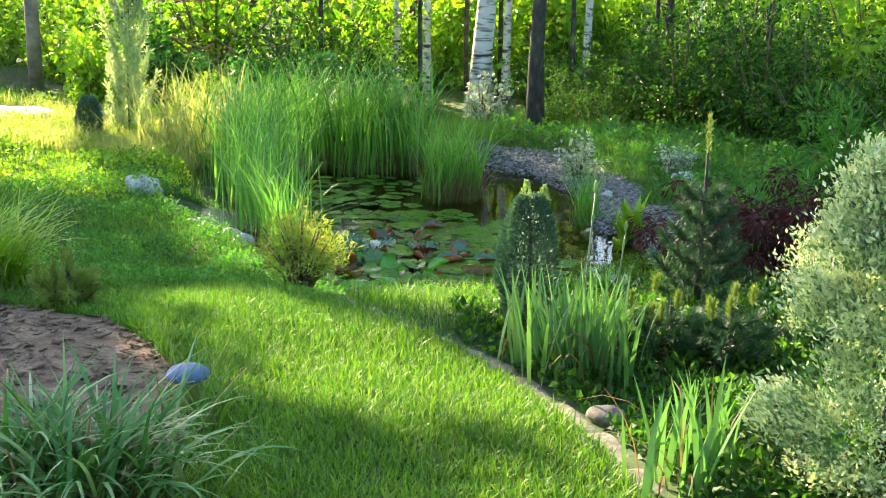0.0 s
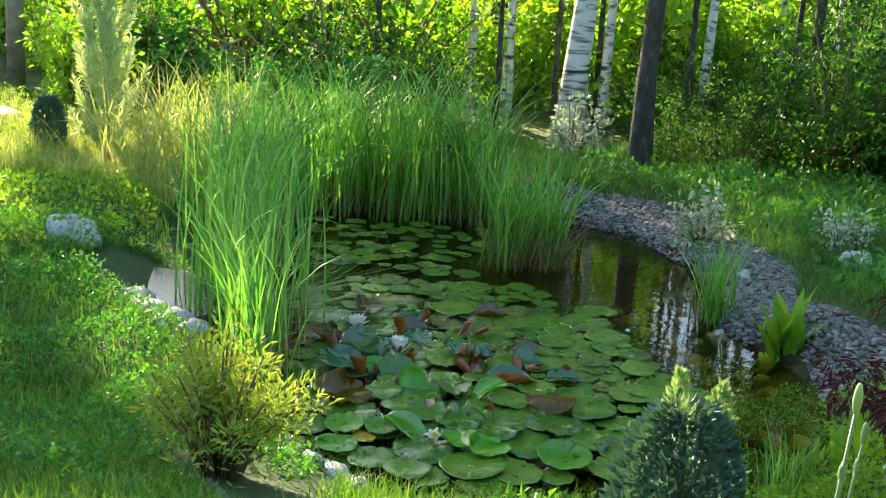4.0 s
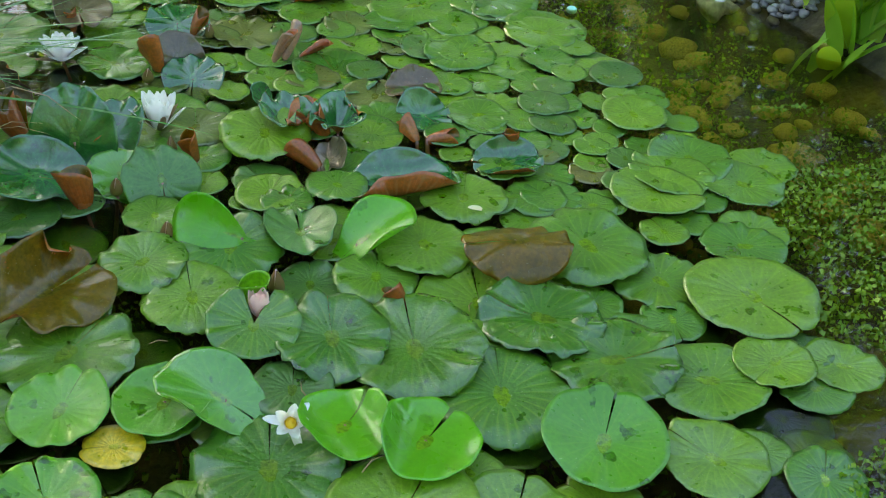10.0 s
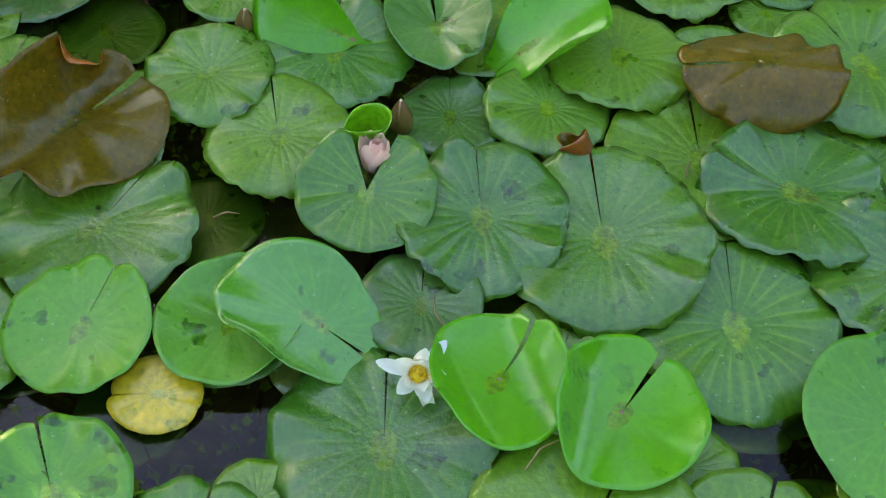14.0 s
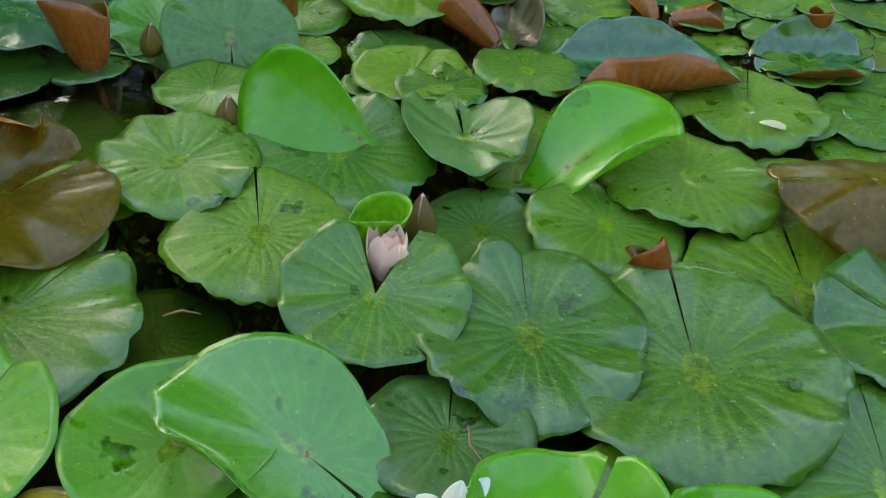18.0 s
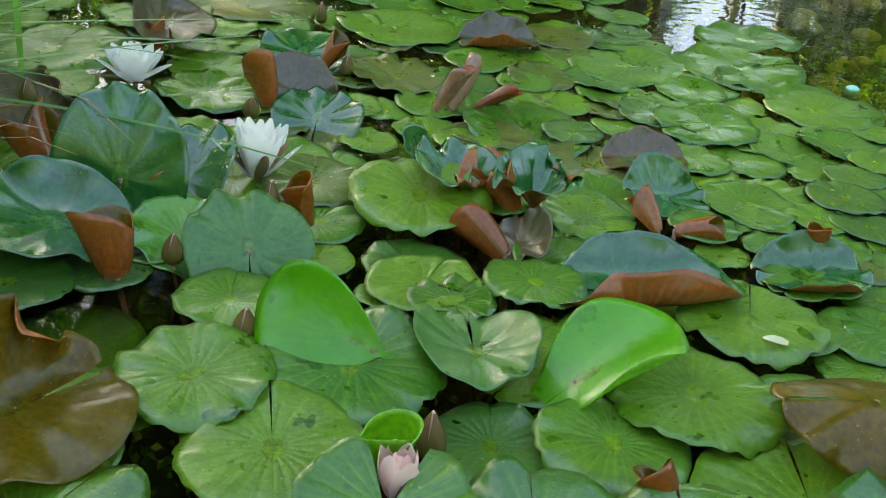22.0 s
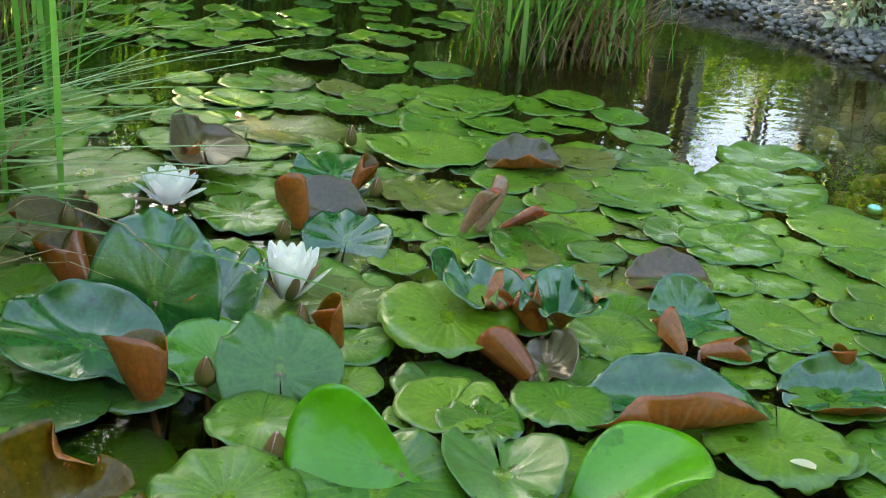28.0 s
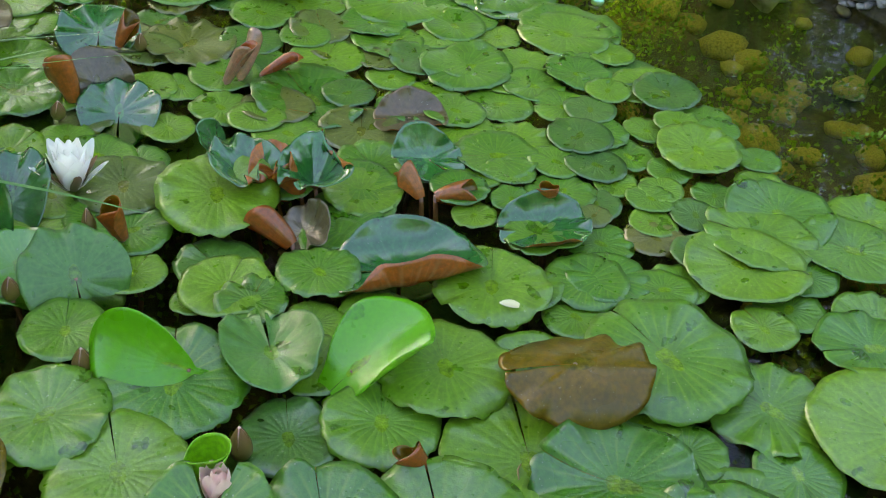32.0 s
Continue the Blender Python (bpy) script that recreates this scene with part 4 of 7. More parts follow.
pad(0.222, 7.855, 0.132, 86, "g", lv=1, frill=1)
pad(-0.171, 7.888, 0.079, 85, "d", lv=1.6, frill=0.4)
pad(-0.218, 7.695, 0.133, 88, "w", lv=1, frill=1.15)
pad(-0.484, 7.765, 0.054, 178, "Y", lv=0.9, frill=0.4)
pad(-0.581, 7.849, 0.090, 68, "c", lv=2.4, frill=0.1, rise=(60, 6.0))
pad(-0.581, 7.634, 0.093, 109, "c", lv=2, frill=0.1)
pad(0.380, 7.701, 0.120, 67, "c", lv=2.4, frill=0.1, rise=(110, 5.0))
pad(0.463, 7.929, 0.129, 7, "w", lv=2, frill=1)
pad(0.578, 7.659, 0.101, 131, "g", lv=1, frill=0.35)
pad(0.641, 7.867, 0.115, -13, "g", lv=1, frill=0.35)
pad(0.788, 7.905, 0.084, -139, "g", lv=2, frill=0.35)
pad(0.820, 8.118, 0.144, -65, "g", lv=2, frill=0.35)
pad(0.875, 8.315, 0.098, 179, "g", lv=1, frill=0.35)
pad(0.968, 8.579, 0.106, 149, "g", lv=1, frill=0.35)
pad(0.796, 8.623, 0.104, 147, "g", lv=2, frill=0.35)
pad(0.500, 8.311, 0.138, 114, "g", lv=3, frill=1)
pad(-0.258, 7.467, 0.098, 19, "g", lv=2.2, frill=0.35)
pad(-0.172, 7.423, 0.083, 131, "g", lv=1, frill=0.35)
pad(-0.425, 7.549, 0.101, 80, "g", lv=1.5, frill=0.35)
pad(-0.004, 7.566, 0.137, 58, "g", lv=1.5, frill=0.35)
pad(0.188, 7.548, 0.106, 68, "g", lv=0.6, frill=0.35)
pad(0.056, 7.414, 0.111, 117, "g", lv=0.3, frill=0.35)
pad(-0.763, 7.834, 0.118, 132, "g", lv=1.2, frill=0.35)
pad(-0.876, 7.757, 0.094, 91, "c", lv=1, frill=0.1)
pad(-0.803, 8.082, 0.125, 78, "g", lv=1, frill=0.35)
pad(-0.204, 8.813, 0.113, 88, "g", lv=3.5, frill=1, rise=(100, 5.0))
pad(-0.039, 8.591, 0.074, 127, "g", lv=2, frill=1)
pad(0.252, 8.521, 0.103, 77, "g", lv=2.5, frill=1)
pad(0.735, 8.543, 0.112, -18, "g", lv=2, frill=0.35)
pad(0.866, 8.691, 0.109, 96, "g", lv=2, frill=0.35)
pad(0.784, 8.926, 0.089, 96, "g", lv=2, frill=0.35)
pad(0.705, 8.383, 0.060, 105, "g", lv=1, frill=0.35)
pad(-0.453, 8.483, 0.074, 89, "g", lv=1.5, frill=0.35)
pad(-0.198, 8.574, 0.081, 65, "g", lv=1, frill=0.35)
pad(-0.442, 10.941, 0.084, 145, "g")
pad(-0.981, 10.745, 0.066, 114, "g")
pad(-0.772, 10.656, 0.046, 58, "g")
pad(-1.059, 10.628, 0.080, 91, "g")
pad(-0.638, 10.626, 0.066, 56, "g")
pad(-1.337, 10.444, 0.066, 92, "g")
pad(0.080, 10.281, 0.103, 38, "g")
pad(-0.772, 10.277, 0.055, 59, "b")
pad(-0.147, 10.261, 0.140, -64, "g")
pad(-0.905, 10.248, 0.063, -102, "g")
pad(-0.587, 10.241, 0.044, 95, "g")
pad(-0.104, 10.191, 0.081, -123, "g")
pad(-0.878, 10.105, 0.040, -123, "g")
pad(-0.596, 10.103, 0.102, -140, "g")
pad(-0.444, 10.071, 0.079, -161, "g")
pad(-0.998, 9.987, 0.058, 89, "g")
pad(-0.213, 9.968, 0.112, 178, "g")
pad(0.615, 9.953, 0.131, -16, "g")
pad(-0.079, 9.934, 0.068, -163, "g")
pad(-1.148, 9.933, 0.099, 92, "g")
pad(0.137, 9.881, 0.079, -11, "g")
pad(-0.587, 9.845, 0.144, -149, "b")
pad(-0.249, 9.768, 0.145, -133, "g")
pad(-1.063, 9.736, 0.093, 77, "g")
pad(0.535, 9.714, 0.149, 15, "g")
pad(0.271, 9.663, 0.142, 24, "g")
pad(-0.019, 9.584, 0.050, 52, "g")
pad(-1.089, 9.573, 0.099, 77, "g")
pad(-0.590, 9.559, 0.062, -40, "g")
pad(0.381, 9.512, 0.077, 105, "g")
pad(0.060, 9.512, 0.078, 95, "b")
pad(0.666, 9.491, 0.128, 170, "g")
pad(0.478, 9.466, 0.059, -150, "g")
pad(0.643, 9.461, 0.110, -28, "g")
pad(-0.246, 9.449, 0.108, -125, "b")
pad(0.208, 9.445, 0.083, 149, "g")
pad(-0.943, 9.421, 0.148, 74, "g")
pad(-0.078, 9.390, 0.043, 128, "g")
pad(-0.609, 9.387, 0.091, 167, "g")
pad(0.514, 9.340, 0.064, 28, "g")
pad(0.389, 9.331, 0.086, 35, "g")
pad(0.630, 9.309, 0.067, 175, "g")
pad(0.366, 9.307, 0.106, -158, "g")
pad(0.193, 9.287, 0.057, 56, "g")
pad(0.623, 9.270, 0.077, 178, "g")
pad(-0.265, 9.262, 0.057, 113, "g")
pad(-0.602, 9.243, 0.096, 149, "w")
pad(0.278, 9.209, 0.063, 143, "g")
pad(0.005, 9.195, 0.127, 115, "w")
pad(0.409, 9.155, 0.076, 177, "g")
pad(-0.459, 9.143, 0.060, 116, "b")
pad(0.556, 9.136, 0.073, 164, "g")
pad(-0.293, 9.099, 0.055, 122, "g")
pad(0.710, 9.034, 0.051, 119, "g")
pad(0.596, 9.018, 0.065, 159, "g")
pad(0.408, 9.006, 0.081, 150, "g")
pad(-0.350, 8.973, 0.060, 93, "g")
pad(0.358, 8.947, 0.088, -178, "g")
pad(0.264, 8.942, 0.059, 113, "b")
pad(0.637, 8.939, 0.058, 103, "g")
pad(0.102, 8.931, 0.079, 113, "g")
pad(0.477, 8.918, 0.059, 135, "g")
pad(0.376, 8.893, 0.052, 101, "g")
pad(-0.375, 8.890, 0.094, 93, "b")
pad(0.312, 8.877, 0.040, 131, "g")
pad(0.705, 8.872, 0.048, 39, "g")
pad(0.072, 8.863, 0.076, 117, "g")
pad(-0.881, 8.845, 0.096, -130, "g")
pad(0.580, 8.840, 0.047, 58, "g")
pad(0.066, 8.836, 0.078, 134, "g")
pad(0.458, 8.819, 0.071, -148, "g")
pad(0.354, 8.797, 0.045, 85, "g")
pad(0.771, 8.788, 0.047, 69, "g")
pad(0.044, 8.785, 0.082, 62, "d")
pad(0.632, 8.778, 0.049, 129, "g")
pad(0.272, 8.757, 0.044, 42, "g")
pad(-0.951, 8.746, 0.080, 75, "g")
pad(0.431, 8.736, 0.028, 93, "g")
pad(0.502, 8.731, 0.036, 45, "b")
pad(0.028, 8.730, 0.072, 47, "g")
pad(0.004, 8.684, 0.071, 87, "g")
pad(1.055, 8.672, 0.092, -171, "g")
pad(0.603, 8.660, 0.058, 123, "b")
pad(0.490, 8.652, 0.065, 137, "g")
pad(-0.207, 8.641, 0.077, 128, "d")
pad(-0.352, 8.635, 0.056, 62, "g")
pad(-0.859, 8.582, 0.092, 56, "g")
pad(-0.981, 8.564, 0.072, 83, "g")
pad(-0.633, 8.560, 0.063, 170, "d")
pad(-0.260, 8.550, 0.033, 106, "g")
pad(0.473, 8.545, 0.075, 146, "g")
pad(0.430, 8.536, 0.077, 45, "g")
pad(-0.158, 8.530, 0.062, 66, "w")
pad(-0.877, 8.519, 0.081, 60, "g")
pad(0.597, 8.519, 0.060, 27, "g")
pad(0.563, 8.502, 0.061, 173, "g")
pad(0.506, 8.456, 0.043, 149, "g")
pad(0.388, 8.453, 0.059, 121, "g")
pad(-0.870, 8.447, 0.070, 54, "g")
pad(-0.829, 8.417, 0.067, 68, "g")
pad(0.925, 8.381, 0.086, -173, "g")
pad(-0.919, 8.335, 0.072, 73, "g")
pad(-0.759, 8.324, 0.062, 73, "g")
pad(-0.763, 8.320, 0.051, 84, "g")
pad(-0.982, 8.260, 0.072, 80, "g")
pad(0.641, 8.204, 0.107, 127, "g")
pad(-0.928, 7.988, 0.074, 78, "g")
pad(0.345, 7.573, 0.081, 130, "g")
pad(-0.292, 7.554, 0.051, 46, "g")
pad(-0.006, 7.260, 0.054, 46, "g")

curled(-0.650, 8.739, 0.055, 0.1, 3, 74, 0, 0.22, 0.3, -0.25, 0.007, 1.02, 1.4, "blue", "green", 0, ((-90, 0.25, 55, 0.4),))
curled(-0.572, 8.830, 0.02, 0.08, -25, 42, 0, 0.5, 0.45, -0.2, 0.006, 1, 1.35, "blue", "green")
curled(-0.718, 8.627, 0.03, 0.112, 80, 8, 0, 0.15, 0.3, 0.1, 0.008, 1, 1.25, "blue", "brown", 0, ((10, 0.15, 42, 0.6),))
scroll(-0.789, 8.850, 0.01, 0.115, 0.038, 70, 52, 330)
curled(-0.877, 9.040, 0.03, 0.1, 60, 14, 0, 0.25, 0.4, 0.1, 0.006, 1, 1.1, "violet", "brown", 0, ((-20, 0.3, 105, 0.5), (150, 0.4, 35, 0.5),))
scroll(-0.609, 8.529, 0.012, 0.098, 0.037, 60, 76, 55)
curled(-0.442, 8.594, 0.03, 0.086, 15, 46, 0, 0.12, 0.12, -0.5, 0.007, 1.05, 1.15, "dusk", "green")
curled(-0.536, 8.649, 0.01, 0.082, 30, 18, 0, 0.3, 0.3, 0.1, 0.005, 1, 1.1, "lite", "green")
curled(-0.262, 8.343, 0.045, 0.088, 14, 60, 64, 0.3, 0.75, -0.5, 0.0005, 1.15, 1.85, "bright", "lime", 0.95)
curled(-0.014, 8.33, 0.03, 0.098, -66, 30, 0, 0.8, 0.7, -0.2, 0.0005, 1.05, 1.55, "bright", "lime", 0.6, ((-5, 0.45, 60, 0.3),))
curled(0.097, 8.581, 0.02, 0.115, -92, 4, 0, 0.1, 0.1, 0.1, 0.005, 1, 1.35, "blue", "brown", 0, ((8, 0.3, 108, 0.45), (180, 0.25, 50, 0.5),))
curled(0.388, 8.687, 0.015, 0.085, -90, 4, 0, 0.1, 0.1, 0.1, 0.006, 1, 1.1, "blue", "brown", 0, ((180, 0.15, 60, 0.5), (0, 0.5, 55, 0.3),))
scroll(0.415, 8.754, 0.03, 0.05, 0.018, 170, 75, 350)
curled(-0.142, 8.862, 0.012, 0.088, 40, 4, 0, 0.3, 0.5, 0.1, 0.012, 1, 1.1, "blue", "brown", 0, ((-85, 0.55, 50, 0.3),), 0.62)
curled(-0.02, 8.845, 0.012, 0.096, -35, 4, 0, 0.5, 0.25, 0.1, 0.012, 1, 1.1, "blue", "brown", 0, ((60, 0.6, 40, 0.3),), 0.7)
curled(-0.095, 8.868, 0.035, 0.055, 10, 50, 0, 0.5, 0.5, 0, 0.004, 1, 1.2, "brown", "olive")
curled(-0.199, 9.011, 0.015, 0.045, 60, 68, 30, 0.7, 0.7, 0, 0.001, 1, 1.5, "blue", "brown", 0.4)
scroll(-0.049, 8.838, 0.01, 0.08, 0.026, 60, 50, 226)
scroll(-0.078, 8.681, 0.01, 0.095, 0.027, 50, 35, 86)
curled(-0.053, 8.714, 0.012, 0.06, -70, 22, 0, 0.4, 0.4, 0, 0.005, 1, 1.2, "violet", "brown", 0, ((90, 0.2, 45, 0.4),))
scroll(-0.172, 9.262, 0.01, 0.11, 0.017, -62, 55, 326, 1.4, "husk", "brown")
scroll(-0.142, 9.275, 0.01, 0.115, 0.018, -58, 55, 176, 1.4, "husk", "brown")
scroll(-0.095, 9.285, 0.012, 0.1, 0.017, -70, 24, 330, 1.4, "rolled", "brown")
curled(-0.434, 9.231, 0.03, 0.068, 10, 62, 0, 0.3, 0.3, -0.2, 0.005, 1.1, 1.15, "violet", "brown")
scroll(-0.481, 9.194, 0.012, 0.11, 0.026, 40, 80, 124)
scroll(-0.398, 9.412, 0.02, 0.082, 0.022, -50, 66, 55)
curled(-0.444, 9.472, 0.025, 0.085, 0, 20, 0, 0.3, 0.3, -0.2, 0.006, 1.1, 1.1, "blue", "green")
curled(-0.719, 9.476, 0.06, 0.1, 15, 4, 0, 0.1, 0.1, 0.1, 0.005, 1, 1, "violet", "brown", 0, ((155, 0.05, 60, 0.4), (80, 0.6, 25, 0.3),))
scroll(-0.734, 9.450, 0.01, 0.072, 0.02, 10, 82, 234)
curled(-0.730, 9.570, 0.04, 0.08, -65, 12, 0, 0.3, 0.3, 0.1, 0.003, 1, 1.1, "b", "brown")
curled(-0.031, 9.706, 0.015, 0.085, -90, 4, 0, 0.1, 0.1, 0.1, 0.006, 1, 1.15, "violet", "brown", 0, ((180, 0.1, 55, 0.4), (0, 0.4, 60, 0.3),))
curled(-0.390, 9.146, 0.012, 0.078, -5, 26, 0, 0.35, 0.35, -0.2, 0.005, 1.1, 1.1, "blue", "green")
scroll(0.178, 8.810, 0.008, 0.075, 0.02, 30, 45, 176)
scroll(0.205, 8.806, 0.012, 0.085, 0.022, -85, 16, 40)
curled(0.202, 9.096, 0.01, 0.075, -90, 4, 0, 0.1, 0.1, 0.1, 0.005, 1, 1.1, "violet", "brown", 0, ((180, 0.1, 50, 0.4), (0, 0.5, 50, 0.3),))
curled(0.215, 8.928, 0.015, 0.07, 40, 8, 0, 0.2, 0.3, 0.1, 0.005, 1, 1.3, "blue", "brown", 0, ((60, 0.1, 50, 0.4),))
scroll(-0.592, 8.750, 0.01, 0.065, 0.02, -30, 70, 255)
scroll(-0.372, 8.721, 0.012, 0.085, 0.024, 70, 72, 205)
curled(-0.635, 8.175, 0.045, 0.125, 140, 3, 0, 0.1, 0.12, 0.05, 0.011, 1, 1.15, "olive", "brown", 0, ((8, -0.02, 68, 0.3), (-48, 0.55, 48, 0.25), (50, 0.62, -38, 0.3), (178, 0.35, -16, 0.4), (115, 0.75, 22, 0.3),))
curled(0.318, 8.255, 0.085, 0.112, -92, 2, 0, -0.8, -1.15, -0.15, 0.006, 1, 1.15, "olive", "brown")
scroll(0.067, 8.121, 0.01, 0.07, 0.024, 60, 66, 129)
scroll(-0.241, 8.152, 0.01, 0.075, 0.03, 20, 84, 265, 1.3, "lime", "lime", "fresh yellow-green leaf still rolled up")
curled(-0.135, 8.395, 0.02, 0.096, 185, 6, 0, 0.75, 0.7, -0.1, 0.005, 1, 1.1, "dusk", "green", 0, (), 0.12)
curled(0.057, 7.722, 0.03, 0.102, 142, 3, 0, 0.12, 0.12, 0.1, 0.003, 1, 1.05, "bright", "lime", 0, ((20, 0.15, 46, 0.4), (200, 0.4, 18, 0.5), (-60, 0.6, 20, 0.3),))
curled(-0.083, 7.765, 0.035, 0.094, 146, 4, 0, 0.15, 0.15, 0.1, 0.001, 1, 1.1, "bright", "lime", 0, ((55, 0.15, 34, 0.5), (-130, 0.2, 40, 0.4), (-20, 0.6, 24, 0.3),))
curled(-0.402, 7.86, 0.022, 0.092, 160, 4, 0, 0.25, 0.3, 0.1, 0.002, 1, 1.1, "c", "lime", 0, ((-60, 0.4, 30, 0.4), (170, 0.5, 25, 0.4),))
curled(-0.293, 7.844, 0.035, 0.1, 62, 20, 0, 0.3, 0.6, -0.15, 0.003, 1, 1.35, "lite", "lime", 0.3, ((175, 0.55, 45, 0.3),))


# small pads that fill the mat between the large ones
fill = random.Random(21)
for cx0, cx1, cy0, cy1, count, r0, r1, most, high in ((0.25, 1.0, 8.5, 9.6, 260, 0.045, 0.085, 0.62, 1.6), (-0.15, 0.75, 8.9, 9.85, 220, 0.05, 0.09, 0.6, 1.4), (-0.9, 0.3, 7.5, 8.6, 50, 0.05, 0.09, 0.3, 0.1), (-1.0, -0.1, 8.6, 9.6, 90, 0.05, 0.085, 0.42, 0.3), (-0.85, 0.35, 9.4, 10.35, 150, 0.06, 0.1, 0.5, 0.8), (0.3, 0.95, 7.6, 8.5, 60, 0.05, 0.09, 0.42, 0.3)):
    for _ in range(count):
        x, y, r = fill.uniform(cx0, cx1), fill.uniform(cy0, cy1), fill.uniform(r0, r1)
        if x > 0.95 - 0.45 * max(0.0, y - 8.9):
            continue
        cover = sum(max(0, 1 - math.hypot(x - a, y - b) / (c + 0.6 * r)) for a, b, c, _ in laid)
        if cover < most:
            pad(x, y, r, fill.uniform(0, 360), fill.choice("ggggdbg") if x < 0.2 else fill.choice("gggd"), lv=high * fill.random(), frill=fill.uniform(0.1, 0.5))
# older pads lie under these, awash
under = []
for cx0, cx1, cy0, cy1, count in ((-1.0, 0.35, 7.35, 8.7, 50), (-1.05, -0.1, 8.7, 9.6, 50), (0.3, 0.8, 7.5, 8.6, 20)):
    for _ in range(count):
        x, y, r = fill.uniform(cx0, cx1), fill.uniform(cy0, cy1), fill.uniform(0.06, 0.1)
        if float(shore_distance(np.array([x]), np.array([y]))[0]) > -0.12 or any(math.hypot(x - a, y - b) < 0.6 * (r + c) for a, b, c in under):
            continue
        if any(math.hypot(x - a, y - b) < 0.45 * c for a, b, c, _ in laid):
            continue
        under.append((x, y, r))
        pad(x, y, r, fill.uniform(0, 360), "d", None, -0.03 - 0.008 * (len(under) % 5))
# the farther plant's pads, in the dark water before the reeds
tries = 0
done = []
while len(done) < 85 and tries < 3000:
    tries += 1
    x, y = fill.uniform(-1.9, 0.15), fill.uniform(10.55, 11.95)
    r = fill.uniform(0.05, 0.1)
    if float(shore_distance(np.array([x]), np.array([y]))[0]) > -0.15 or math.hypot(x - 0.1, y - 10.9) < 0.38:
        continue
    if all(math.hypot(x - a, y - b) > 0.72 * (r + c) for a, b, c in done):
        done.append((x, y, r))
        pad(x, y, r, fill.uniform(0, 360), fill.choice("gggd"), far_lily)

flower(-0.178, 7.772, 0.04, 0.03, [(5, 0.026, 0.021, 20, 26, 0.009), (5, 0.032, 0.021, 38, 48, 0.01), (3, 0.044, 0.017, 92, 116, 0.009)], PETAL, "open white flower with a yellow heart", True, 20, None, 0.011, 36)
flower(-0.466, 8.885, 0.012, 0.05, [(6, 0.08, 0.036, 8, -6, 0.008), (7, 0.088, 0.037, 16, 2, 0.01), (8, 0.09, 0.036, 24, 12, 0.012), (5, 0.09, 0.034, 40, 32, 0.014)], PETAL, "half-open white cup-shaped flower", True, 0, (4, 0.07, 0.024, 38, 28, 0.014), 0.013)
flower(-0.744, 9.262, 0.012, 0.05, [(6, 0.064, 0.034, 12, -4, 0.007), (7, 0.07, 0.036, 24, 10, 0.009), (8, 0.074, 0.036, 40, 30, 0.011), (7, 0.074, 0.034, 56, 52, 0.012)], PETAL, "open white flower between raised leaves", True, 15, (4, 0.066, 0.022, 70, 72, 0.014), 0.013)
flower(-0.227, 8.112, 0.018, 0.03, [(5, 0.056, 0.034, 20, -22, 0.006), (6, 0.06, 0.034, 28, -16, 0.009)], PINKPETAL, "half-closed pale pink flower", False, 10, (2, 0.045, 0.022, 40, -20, 0.011), 0.008)
flower(-0.035, 7.715, 0.006, 0.03, [(6, 0.036, 0.014, 30, 70, 0.005)], PETAL, "small white flower hidden under a leaf", True, 0, None, 0.006)
for bx, by, bz, bh, bw, bl in ((-0.421, 8.39, 0.004, 0.058, 0.03, 4), (-0.191, 8.192, 0.004, 0.062, 0.03, -3), (-0.544, 8.575, 0.01, 0.05, 0.026, 8), (-0.424, 8.715, 0.03, 0.05, 0.022, -6), (-0.508, 9.135, 0.008, 0.045, 0.026, 10), (-0.426, 9.735, 0.01, 0.05, 0.022, 0), (-0.351, 9.411, 0.008, 0.045, 0.024, 5), (-0.865, 9.02, 0.04, 0.05, 0.028, 0)):
    bud(bx, by, bz, bh * 1.05, bw * 1.12, bl)
# a fallen petal on one of the pads
pv, pf, puv = petal_shape(0.034, 0.02, 84, 96, 0.25)
fallen = new("petal", mesh_of("petal", pv, pf, [CREAMPETAL], None, puv))
fallen.matrix_basis = pose(0.285, 8.457, 0.03, 0, 0, 70)
place(fallen, "fallen cream petal lying on a lily pad", "petal")

# ---- trees and bushes of the wood ----


